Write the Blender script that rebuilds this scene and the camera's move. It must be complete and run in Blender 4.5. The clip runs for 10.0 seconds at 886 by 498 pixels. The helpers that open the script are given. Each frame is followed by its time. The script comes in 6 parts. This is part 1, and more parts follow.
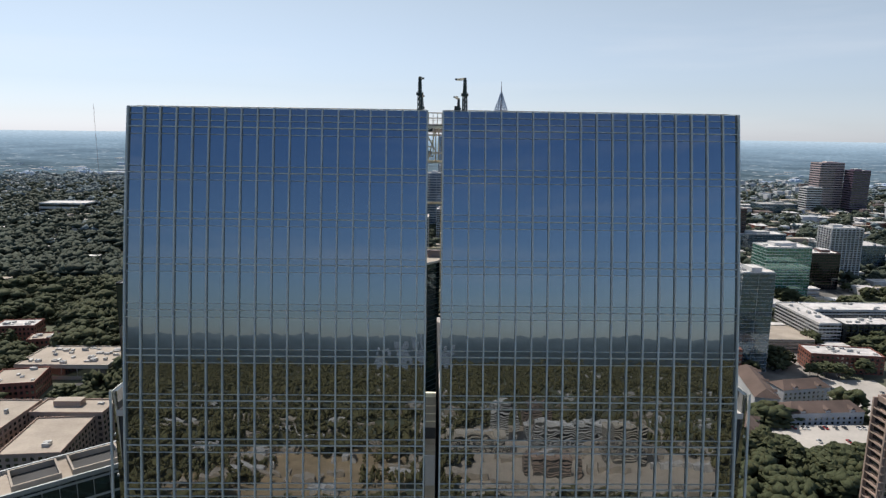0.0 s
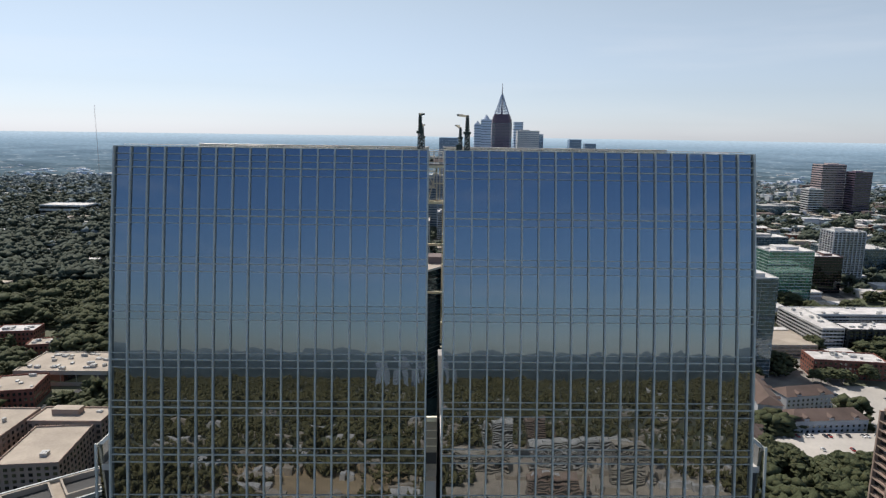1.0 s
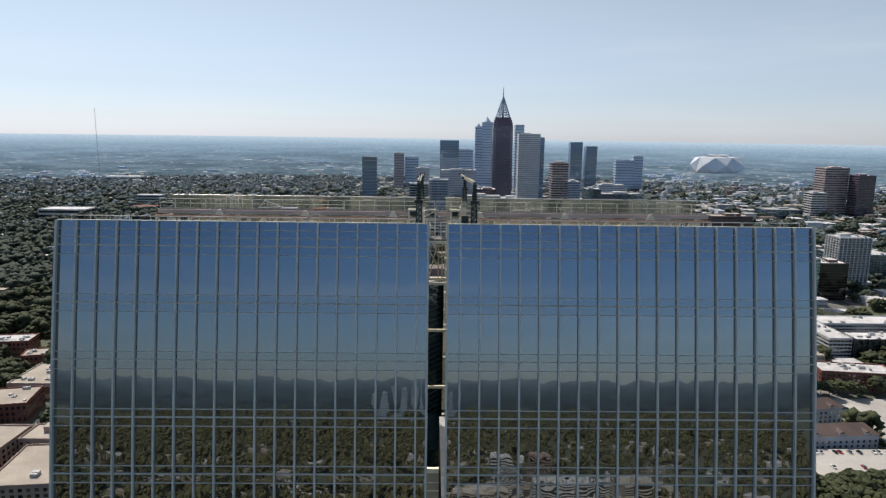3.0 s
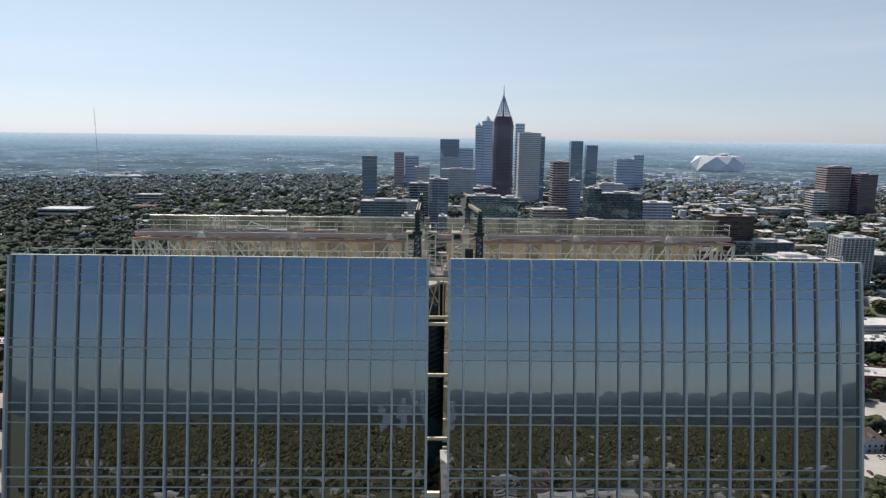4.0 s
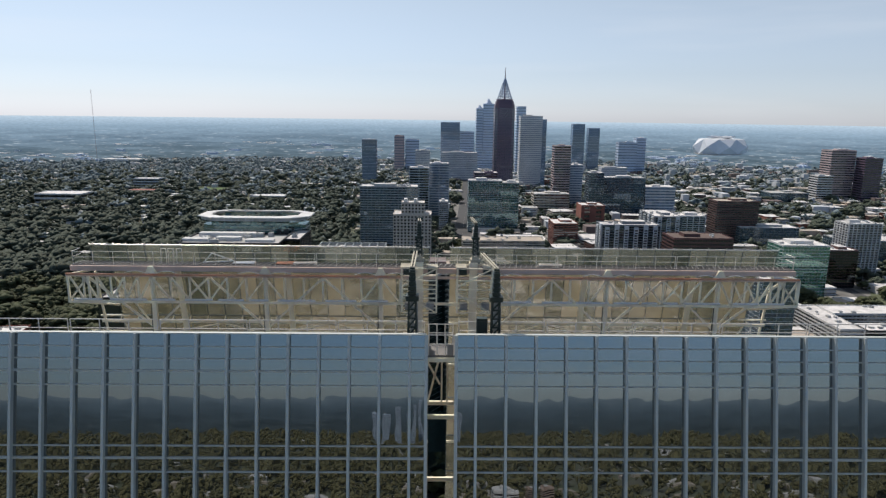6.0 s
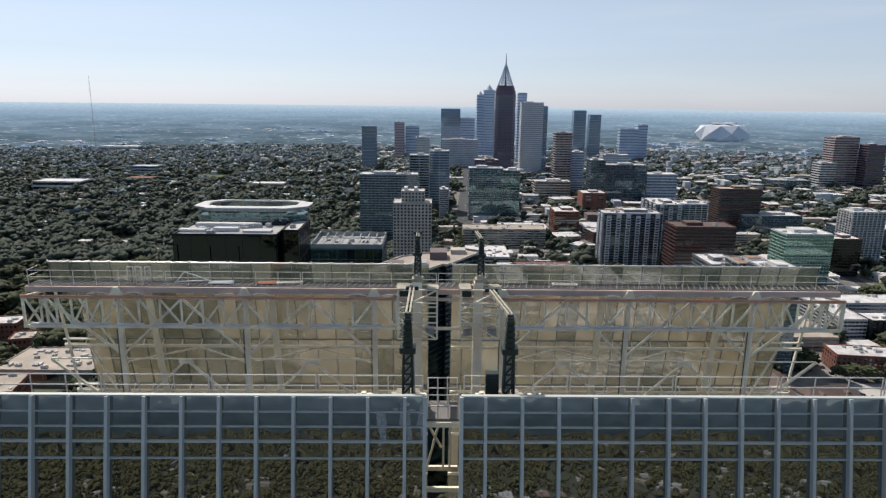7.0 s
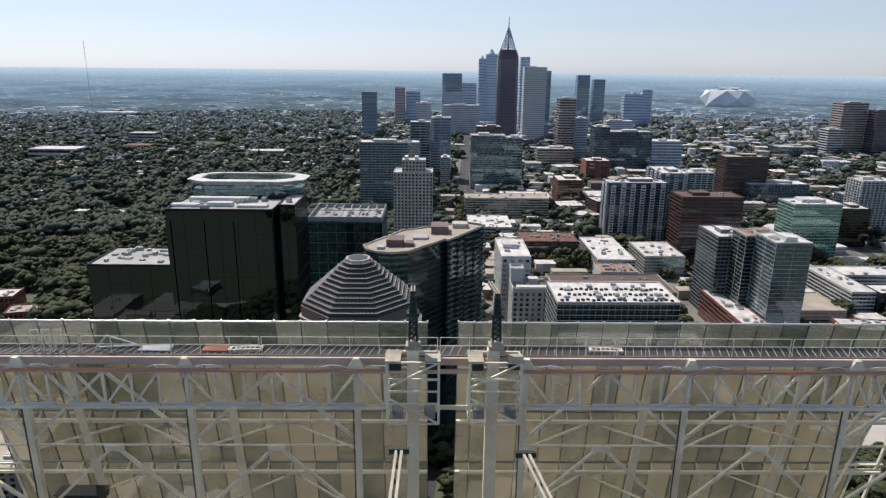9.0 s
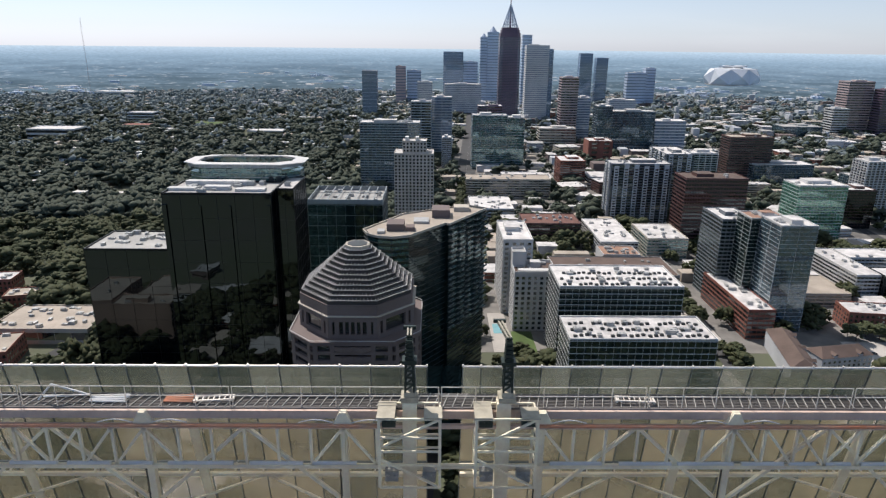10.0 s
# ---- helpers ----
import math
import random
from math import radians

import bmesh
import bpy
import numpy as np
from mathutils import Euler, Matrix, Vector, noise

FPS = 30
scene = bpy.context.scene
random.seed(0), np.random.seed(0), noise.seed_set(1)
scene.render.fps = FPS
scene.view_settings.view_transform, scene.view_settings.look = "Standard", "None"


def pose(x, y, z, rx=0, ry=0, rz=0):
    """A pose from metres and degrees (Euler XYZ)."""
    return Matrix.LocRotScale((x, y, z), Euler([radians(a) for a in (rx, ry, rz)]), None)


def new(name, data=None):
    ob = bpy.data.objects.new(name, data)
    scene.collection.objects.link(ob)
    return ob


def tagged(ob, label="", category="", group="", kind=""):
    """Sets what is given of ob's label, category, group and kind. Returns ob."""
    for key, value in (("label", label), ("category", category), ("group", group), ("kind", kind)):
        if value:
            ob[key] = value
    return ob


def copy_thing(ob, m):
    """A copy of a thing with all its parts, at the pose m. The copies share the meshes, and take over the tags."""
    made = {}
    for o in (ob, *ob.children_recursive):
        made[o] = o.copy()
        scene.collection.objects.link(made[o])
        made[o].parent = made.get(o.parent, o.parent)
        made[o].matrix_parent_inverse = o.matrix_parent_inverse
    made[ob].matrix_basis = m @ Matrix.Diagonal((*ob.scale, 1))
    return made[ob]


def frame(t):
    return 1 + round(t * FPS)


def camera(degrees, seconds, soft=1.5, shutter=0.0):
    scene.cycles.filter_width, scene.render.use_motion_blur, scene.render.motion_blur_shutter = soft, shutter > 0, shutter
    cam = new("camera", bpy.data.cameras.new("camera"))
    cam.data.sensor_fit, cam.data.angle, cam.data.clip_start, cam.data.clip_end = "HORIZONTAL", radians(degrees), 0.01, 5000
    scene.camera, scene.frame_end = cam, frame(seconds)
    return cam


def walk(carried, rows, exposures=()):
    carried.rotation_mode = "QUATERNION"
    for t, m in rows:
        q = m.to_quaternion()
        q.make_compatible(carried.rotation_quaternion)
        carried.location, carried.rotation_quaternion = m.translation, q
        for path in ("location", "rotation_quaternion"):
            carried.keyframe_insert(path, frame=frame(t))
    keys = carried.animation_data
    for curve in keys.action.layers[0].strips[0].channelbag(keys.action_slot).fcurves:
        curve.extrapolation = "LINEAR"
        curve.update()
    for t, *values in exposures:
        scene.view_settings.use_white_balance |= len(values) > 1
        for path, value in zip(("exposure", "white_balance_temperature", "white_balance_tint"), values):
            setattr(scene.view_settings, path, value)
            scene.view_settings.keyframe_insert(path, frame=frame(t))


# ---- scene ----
cam = camera(69.2, 10.0, soft=1.3)
PATH = [  # seconds, x, y, z, yaw, pitch, roll
    (0.0, -0.503, -62.707, 197.852, -1.220, -10.166, 0.838),
    (0.5, -0.522, -61.121, 199.728, -1.178, -10.120, 0.832),
    (1.0, -0.539, -59.177, 201.461, -1.143, -10.135, 0.825),
    (1.5, -0.554, -56.946, 203.033, -1.114, -10.123, 0.818),
    (2.0, -0.567, -54.486, 204.433, -1.091, -10.072, 0.811),
    (2.5, -0.579, -51.848, 205.662, -1.073, -10.009, 0.802),
    (4.0, -0.601, -43.228, 208.441, -1.040, -10.145, 0.775),
    (4.5, -0.605, -40.206, 209.130, -1.033, -10.385, 0.764),
    (5.0, -0.607, -37.139, 209.740, -1.027, -10.730, 0.754),
    (5.5, -0.608, -34.038, 210.299, -1.020, -11.166, 0.742),
    (7.0, -0.597, -24.614, 211.895, -0.992, -12.846, 0.705),
    (7.5, -0.589, -21.455, 212.454, -0.977, -13.502, 0.692),
    (8.0, -0.580, -18.300, 213.037, -0.957, -14.215, 0.678),
    (8.5, -0.569, -15.161, 213.635, -0.933, -15.001, 0.664),
    (9.0, -0.556, -12.052, 214.226, -0.903, -15.864, 0.649),
    (9.5, -0.541, -8.994, 214.774, -0.866, -16.784, 0.633),
    (10.0, -0.525, -6.011, 215.226, -0.821, -17.677, 0.617),
]


def heading(x, y, z, yaw, pitch, roll):
    turn = Matrix.Rotation(radians(yaw), 4, 'Z') @ Matrix.Rotation(radians(90 + pitch), 4, 'X') @ Matrix.Rotation(radians(roll), 4, 'Z')
    return Matrix.Translation((x, y, z)) @ turn


walk(cam, [(t, heading(*p)) for t, *p in PATH], [(0.0, 0.05, 6620, 12.0), (2.5, -0.01, 6600, 11.5), (8.5, 0.02, 6540, 13.0), (10.0, 0.14, 6500, 13.5)])

# ---- world, sun ----
SUN_AZ, SUN_EL = radians(-38), radians(55)      # ahead and to the left, high
world = bpy.data.worlds.new("sky")
scene.world = world
world.use_nodes = True
wn = world.node_tree.nodes
sky = wn.new("ShaderNodeTexSky")
sky.sky_type, sky.sun_disc = 'NISHITA', False
sky.sun_elevation, sky.sun_rotation = SUN_EL, SUN_AZ
sky.altitude, sky.air_density, sky.dust_density, sky.ozone_density = 300, 1.0, 0.35, 1.6
wn["Background"].inputs["Strength"].default_value = 0.10
wlink = world.node_tree.links.new
soft = wn.new("ShaderNodeHueSaturation")      # a milky late-summer sky
soft.inputs["Saturation"].default_value = 0.50
at, rise, band = wn.new("ShaderNodeTexCoord"), wn.new("ShaderNodeSeparateXYZ"), wn.new("ShaderNodeValToRGB")
wlink(at.outputs["Generated"], rise.inputs[0])
wlink(rise.outputs["Z"], band.inputs["Fac"])
band.color_ramp.elements[0].position, band.color_ramp.elements[0].color = 0.0, (0.86, 0.955, 1.17, 1)
band.color_ramp.elements[1].position, band.color_ramp.elements[1].color = 0.30, (0.985, 1.07, 1.03, 1)
# the clear half of the sky, away from the sun, deepens with height
away, deep, north = wn.new("ShaderNodeMapRange"), wn.new("ShaderNodeValToRGB"), wn.new("ShaderNodeMix")
away.inputs["From Min"].default_value, away.inputs["From Max"].default_value = 0.15, -0.55
wlink(rise.outputs["Y"], away.inputs["Value"])
wlink(rise.outputs["Z"], deep.inputs["Fac"])
e = deep.color_ramp.elements
e[0].position, e[0].color = 0.0, (0.58, 0.70, 0.82, 1)
e[1].position, e[1].color = 0.42, (0.40, 0.82, 1.56, 1)
for at_z, c in ((0.10, (0.58, 0.82, 1.06)), (0.24, (0.51, 0.88, 1.38)), (0.58, (0.80, 0.95, 1.16)), (0.80, (0.98, 1.0, 0.98))):
    e.new(at_z).color = (*c, 1)
north.data_type = 'RGBA'
wlink(away.outputs[0], north.inputs[0])
wlink(band.outputs["Color"], north.inputs[6])
wlink(deep.outputs["Color"], north.inputs[7])
hue = wn.new("ShaderNodeMix")
hue.data_type, hue.blend_type = 'RGBA', 'MULTIPLY'
hue.inputs[0].default_value = 1.0
wlink(sky.outputs[0], soft.inputs["Color"])
wlink(soft.outputs[0], hue.inputs[6])
wlink(north.outputs[2], hue.inputs[7])
# thin wisps of high cloud
stretch, wisp, thin, veil = (wn.new(k) for k in ("ShaderNodeMapping", "ShaderNodeTexNoise", "ShaderNodeMapRange", "ShaderNodeMix"))
stretch.inputs["Scale"].default_value = (1.0, 1.0, 9.0)
wlink(at.outputs["Generated"], stretch.inputs["Vector"])
wlink(stretch.outputs[0], wisp.inputs["Vector"])
wisp.inputs["Scale"].default_value, wisp.inputs["Detail"].default_value = 2.6, 6
thin.inputs["From Min"].default_value, thin.inputs["From Max"].default_value = 0.50, 0.80
thin.inputs["To Max"].default_value = 0.18
wlink(wisp.outputs["Fac"], thin.inputs["Value"])
veil.data_type = 'RGBA'
veil.inputs[7].default_value = (8.6, 8.9, 9.3, 1)
wlink(thin.outputs[0], veil.inputs[0])
wlink(hue.outputs[2], veil.inputs[6])
wlink(veil.outputs[2], wn["Background"].inputs["Color"])

sun_data = bpy.data.lights.new("sun", 'SUN')
sun_data.energy, sun_data.angle, sun_data.color = 4.3, radians(0.53), (1.0, 0.95, 0.89)
sun = new("sun", sun_data)
to_sun = Vector((math.sin(SUN_AZ) * math.cos(SUN_EL), math.cos(SUN_AZ) * math.cos(SUN_EL), math.sin(SUN_EL)))
sun.matrix_world = Matrix.Translation(to_sun * 600) @ to_sun.to_track_quat('Z', 'Y').to_matrix().to_4x4()


# ---- materials ----
def surface(name, colour, rough=0.7, metal=0.0, scale=0.15, vary=0.25, fine=3.0, bump=0.15, pieces=0.0, spec=0.4, tint=None):
    """A worn surface: broad stains, fine grain, relief, and a shade of its own for each piece."""
    m = bpy.data.materials.new(name)
    m.use_nodes = True
    nt = m.node_tree
    n, link = nt.nodes, nt.links.new
    p = n["Principled BSDF"]
    p.inputs["Roughness"].default_value, p.inputs["Metallic"].default_value = rough, metal
    p.inputs["Specular IOR Level"].default_value = spec
    geo = n.new("ShaderNodeNewGeometry")
    big, small = n.new("ShaderNodeTexNoise"), n.new("ShaderNodeTexNoise")
    for node, s, d in ((big, scale, 4), (small, fine, 3)):
        node.inputs["Scale"].default_value, node.inputs["Detail"].default_value = s, d
        link(geo.outputs["Position"], node.inputs["Vector"])
    add = n.new("ShaderNodeMath")
    add.operation = 'MULTIPLY_ADD'
    add.inputs[1].default_value = 0.4
    link(small.outputs["Fac"], add.inputs[0])
    link(big.outputs["Fac"], add.inputs[2])
    last = add
    if pieces:
        info, more = n.new("ShaderNodeObjectInfo"), n.new("ShaderNodeMath")
        more.operation = 'MULTIPLY_ADD'
        more.inputs[1].default_value = pieces
        link(info.outputs["Random"], more.inputs[0])
        link(add.outputs[0], more.inputs[2])
        last = more
    ramp = n.new("ShaderNodeValToRGB")
    ramp.color_ramp.elements[0].position, ramp.color_ramp.elements[1].position = 0.4, 1.0 + pieces
    other = tint or tuple(c * (1 - vary) for c in colour)
    ramp.color_ramp.elements[0].color = (*other, 1)
    ramp.color_ramp.elements[1].color = (*(min(1, c * (1 + vary)) for c in colour), 1)
    link(last.outputs[0], ramp.inputs["Fac"])
    link(ramp.outputs["Color"], p.inputs["Base Color"])
    if bump:
        b = n.new("ShaderNodeBump")
        b.inputs["Strength"].default_value, b.inputs["Distance"].default_value = bump, 0.05
        link(small.outputs["Fac"], b.inputs["Height"])
        link(b.outputs["Normal"], p.inputs["Normal"])
    return m


def glazing(name, tint, inner, mirror=0.55, wave=0.0, wave_scale=0.8, rough=0.01, sheen=0.5):
    """Coated glass before a dark inside: a tinted mirror over a dull depth, each pane slightly bowed."""
    m = bpy.data.materials.new(name)
    m.use_nodes = True
    nt = m.node_tree
    n, link = nt.nodes, nt.links.new
    p, out = n["Principled BSDF"], n["Material Output"]
    p.inputs["Roughness"].default_value, p.inputs["Specular IOR Level"].default_value = 0.25, sheen
    geo = n.new("ShaderNodeNewGeometry")
    cells = n.new("ShaderNodeTexNoise")
    cells.inputs["Scale"].default_value, cells.inputs["Detail"].default_value = 0.35, 2
    link(geo.outputs["Position"], cells.inputs["Vector"])
    ramp = n.new("ShaderNodeValToRGB")
    ramp.color_ramp.elements[0].color = (*(c * 0.5 for c in inner), 1)
    ramp.color_ramp.elements[1].color = (*(c * 1.6 for c in inner), 1)
    ramp.color_ramp.elements[0].position, ramp.color_ramp.elements[1].position = 0.35, 0.7
    link(cells.outputs["Fac"], ramp.inputs["Fac"])
    link(ramp.outputs["Color"], p.inputs["Base Color"])
    gloss, mix = n.new("ShaderNodeBsdfGlossy"), n.new("ShaderNodeMixShader")
    gloss.inputs["Color"].default_value, gloss.inputs["Roughness"].default_value = (*tint, 1), rough
    mix.inputs["Fac"].default_value = mirror
    if wave:
        noise_a, b = n.new("ShaderNodeTexNoise"), n.new("ShaderNodeBump")
        noise_a.inputs["Scale"].default_value, noise_a.inputs["Detail"].default_value = wave_scale, 1
        link(geo.outputs["Position"], noise_a.inputs["Vector"])
        b.inputs["Strength"].default_value, b.inputs["Distance"].default_value = 1.0, wave
        link(noise_a.outputs["Fac"], b.inputs["Height"])
        link(b.outputs["Normal"], gloss.inputs["Normal"])
    link(p.outputs[0], mix.inputs[1])
    link(gloss.outputs[0], mix.inputs[2])
    link(mix.outputs[0], out.inputs["Surface"])
    return m


def fritted(name, colour):
    """Glass printed white: light from behind comes through dulled."""
    m = bpy.data.materials.new(name)
    m.use_nodes = True
    nt = m.node_tree
    n, link = nt.nodes, nt.links.new
    out = n["Material Output"]
    geo, info, noise_a, ramp = (n.new(k) for k in ("ShaderNodeNewGeometry", "ShaderNodeObjectInfo", "ShaderNodeTexNoise", "ShaderNodeValToRGB"))
    noise_a.inputs["Scale"].default_value, noise_a.inputs["Detail"].default_value = 0.30, 6
    link(geo.outputs["Position"], noise_a.inputs["Vector"])
    mixer = n.new("ShaderNodeMath")
    mixer.operation = 'MULTIPLY_ADD'
    mixer.inputs[1].default_value = 0.6
    link(info.outputs["Random"], mixer.inputs[0])
    link(noise_a.outputs["Fac"], mixer.inputs[2])
    ramp.color_ramp.elements[0].position, ramp.color_ramp.elements[1].position = 0.42, 1.05
    ramp.color_ramp.elements[0].color = (colour[0] * 0.42, colour[1] * 0.50, colour[2] * 0.50, 1)
    ramp.color_ramp.elements[1].color = (*(c * 1.35 for c in colour), 1)
    link(mixer.outputs[0], ramp.inputs["Fac"])
    dif, tra, glo, m1, m2 = (n.new(k) for k in ("ShaderNodeBsdfDiffuse", "ShaderNodeBsdfTranslucent", "ShaderNodeBsdfGlossy", "ShaderNodeMixShader", "ShaderNodeMixShader"))
    link(ramp.outputs["Color"], dif.inputs["Color"])
    link(ramp.outputs["Color"], tra.inputs["Color"])
    glo.inputs["Roughness"].default_value, glo.inputs["Color"].default_value = 0.12, (0.8, 0.85, 0.8, 1)
    m1.inputs["Fac"].default_value, m2.inputs["Fac"].default_value = 0.6, 0.14
    link(dif.outputs[0], m1.inputs[1])
    link(tra.outputs[0], m1.inputs[2])
    link(m1.outputs[0], m2.inputs[1])
    link(glo.outputs[0], m2.inputs[2])
    clear, m3 = n.new("ShaderNodeBsdfTransparent"), n.new("ShaderNodeMixShader")
    m3.inputs["Fac"].default_value = 0.36      # gaps between the printed dots
    link(m2.outputs[0], m3.inputs[1])
    link(clear.outputs[0], m3.inputs[2])
    link(m3.outputs[0], out.inputs["Surface"])
    return m


tower_glass = glazing("tower_glass", (0.36, 0.385, 0.40), (0.030, 0.029, 0.024), 0.68, wave=0.0045, wave_scale=0.7)
tower_glass_low = glazing("tower_spandrel_glass", (0.36, 0.39, 0.41), (0.036, 0.036, 0.030), 0.62, wave=0.006, wave_scale=1.1)
alu = surface("mullion_aluminium", (0.52, 0.53, 0.49), 0.45, 0.1, vary=0.12, bump=0.0)
alu_dark = surface("transom_aluminium", (0.20, 0.23, 0.24), 0.35, 0.6, vary=0.12, bump=0.0)
white_steel = surface("white_painted_steel", (0.95, 0.79, 0.60), 0.65, scale=0.5, vary=0.22, fine=5, bump=0.05, spec=0.15)
rail_steel = surface("galvanised_rail", (0.80, 0.74, 0.66), 0.4, 0.3, vary=0.12, bump=0.0)
pink_steel = surface("primed_box_beam", (0.64, 0.48, 0.39), 0.55, scale=0.4, vary=0.22, fine=5, bump=0.08)
rust_steel = surface("rusty_pipe", (0.52, 0.18, 0.085), 0.75, scale=0.6, vary=0.3, tint=(0.42, 0.30, 0.22), bump=0.1)
mast_green = surface("dark_green_mast_paint", (0.035, 0.05, 0.042), 0.4, 0.2, vary=0.35, bump=0.05)
arm_paint = surface("weathered_arm_paint", (0.42, 0.38, 0.29), 0.5, vary=0.25, scale=1.5)
grating = surface("walkway_grating", (0.17, 0.16, 0.15), 0.7, 0.2, vary=0.3, fine=18, bump=0.3)
frit = fritted("fritted_glass", (0.300, 0.258, 0.176))
frit_pale = fritted("fritted_glass_top", (0.20, 0.205, 0.16))
beige_panel = surface("beige_cladding", (0.44, 0.38, 0.29), 0.6, vary=0.2, scale=0.4)
dark_core = surface("dark_core_wall", (0.05, 0.05, 0.05), 0.8)
motor_paint = surface("grey_motor_housing", (0.35, 0.34, 0.31), 0.5, vary=0.3, scale=2)
rooftop_grey = surface("roof_membrane_grey", (0.36, 0.35, 0.33), 0.85, scale=0.05, vary=0.3, fine=0.7)
roof_white = surface("roof_membrane_white", (0.47, 0.45, 0.43), 0.85, scale=0.12, vary=0.42, fine=0.6, pieces=0.2)
roof_tan = surface("roof_gravel_tan", (0.35, 0.30, 0.245), 0.9, scale=0.06, vary=0.3, fine=0.8, pieces=0.2)
roof_brown = surface("roof_shingle_brown", (0.12, 0.085, 0.07), 0.9, scale=0.1, vary=0.3, fine=1.2)
unit_metal = surface("rooftop_unit_metal", (0.32, 0.32, 0.31), 0.5, 0.2, scale=0.4, vary=0.3, pieces=0.5)
brick_red = surface("red_brick", (0.22, 0.085, 0.06), 0.85, scale=0.08, vary=0.25, fine=2, pieces=0.15)
brick_brown = surface("brown_granite", (0.105, 0.054, 0.048), 0.5, scale=0.06, vary=0.25, fine=1.5)
stone_pink = surface("pink_stucco", (0.34, 0.25, 0.20), 0.85, scale=0.05, vary=0.2, fine=1.5)
stone_rose = surface("rose_precast", (0.155, 0.118, 0.106), 0.7, scale=0.05, vary=0.2, fine=1.5)
stone_beige = surface("beige_limestone", (0.46, 0.41, 0.34), 0.8, scale=0.05, vary=0.18, fine=1.5, pieces=0.1)
stone_grey = surface("grey_precast", (0.43, 0.44, 0.45), 0.8, scale=0.05, vary=0.2, fine=1.5, pieces=0.1)
stone_white = surface("white_precast", (0.54, 0.53, 0.51), 0.75, scale=0.04, vary=0.15, fine=1.5, pieces=0.1)
concrete = surface("grey_concrete", (0.40, 0.38, 0.35), 0.85, scale=0.05, vary=0.25, fine=1.2, pieces=0.1)
# maroon and blue-grey granite lightened and blued, haze painted into their colour
far_maroon = surface("hazed_maroon_granite", (0.14, 0.095, 0.13), 0.5, scale=0.03, vary=0.2, fine=0.3)
far_hazed_stone = surface("hazed_granite", (0.43, 0.50, 0.60), 0.6, scale=0.02, vary=0.2, fine=0.3)
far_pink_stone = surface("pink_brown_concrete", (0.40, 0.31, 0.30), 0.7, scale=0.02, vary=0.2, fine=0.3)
glass_black = glazing("black_glass", (0.25, 0.31, 0.345), (0.002, 0.003, 0.004), 0.24, wave=0.03, wave_scale=0.16, sheen=0.08)
glass_dark = glazing("dark_green_glass", (0.42, 0.54, 0.54), (0.007, 0.018, 0.018), 0.12, wave=0.008, wave_scale=0.3, sheen=0.2)
glass_teal = glazing("teal_glass", (0.46, 0.66, 0.66), (0.034, 0.090, 0.092), 0.22, wave=0.004, wave_scale=0.4)
glass_green = glazing("bright_green_glass", (0.50, 0.78, 0.66), (0.03, 0.15, 0.10), 0.30, wave=0.004, wave_scale=0.4)
# inner tone raised to paint in the haze over downtown
glass_blue_hazed = glazing("hazed_blue_glass", (0.45, 0.55, 0.68), (0.17, 0.23, 0.31), 0.34)
glass_navy = glazing("navy_glass", (0.46, 0.58, 0.66), (0.045, 0.075, 0.092), 0.22, wave=0.004, wave_scale=0.4)
glass_win = glazing("window_glass", (0.45, 0.50, 0.54), (0.012, 0.015, 0.018), 0.25)
frame_grey = surface("window_frame_grey", (0.30, 0.32, 0.32), 0.45, 0.3, vary=0.15, bump=0)
frame_dark = surface("window_frame_dark", (0.05, 0.055, 0.055), 0.45, 0.3, vary=0.2, bump=0)
frame_black = surface("black_window_frame", (0.012, 0.013, 0.015), 0.4, 0.2, vary=0.2, bump=0)
condo_grey = surface("dark_grey_stucco", (0.16, 0.175, 0.19), 0.8, scale=0.05, vary=0.2, fine=1.5)
roof_orange = surface("orange_roof_coating", (0.30, 0.18, 0.125), 0.85, scale=0.1, vary=0.35, fine=0.6)
stadium_white = surface("white_metal_cladding", (0.60, 0.62, 0.64), 0.5, scale=0.02, vary=0.1, fine=0.3)
tile_red = surface("weathered_red_roof_tile", (0.155, 0.075, 0.058), 0.85, scale=0.12, vary=0.35, fine=1.2)
asphalt = surface("asphalt", (0.060, 0.060, 0.060), 0.9, scale=0.03, vary=0.3, fine=0.9)
lot_concrete = surface("concrete_paving", (0.42, 0.39, 0.35), 0.9, scale=0.03, vary=0.25, fine=0.6)
lawn = surface("mown_lawn", (0.075, 0.115, 0.035), 0.95, scale=0.04, vary=0.4, fine=1.0)
pool_water = surface("pool_water", (0.20, 0.40, 0.44), 0.08, scale=0.3, vary=0.15, fine=2, bump=0.1)
line_paint = surface("white_road_paint", (0.70, 0.70, 0.68), 0.8, vary=0.1)
bark = surface("bark", (0.10, 0.075, 0.055), 0.9, scale=0.8, vary=0.35, fine=8)
step_stone = surface("dark_roof_stone", (0.05, 0.044, 0.040), 0.7, scale=0.1, vary=0.25, fine=1.5)
city_paving = surface("city_paving", (0.20, 0.185, 0.165), 0.9, scale=0.02, vary=0.45, fine=0.12, bump=0.0, tint=(0.075, 0.075, 0.072))
bare_field = surface("bare_field", (0.36, 0.27, 0.17), 0.95, scale=0.02, vary=0.3, fine=0.2)
soil = surface("city_ground", (0.060, 0.074, 0.036), 0.95, scale=0.006, vary=0.45, fine=0.05, bump=0.0, tint=(0.11, 0.105, 0.085))


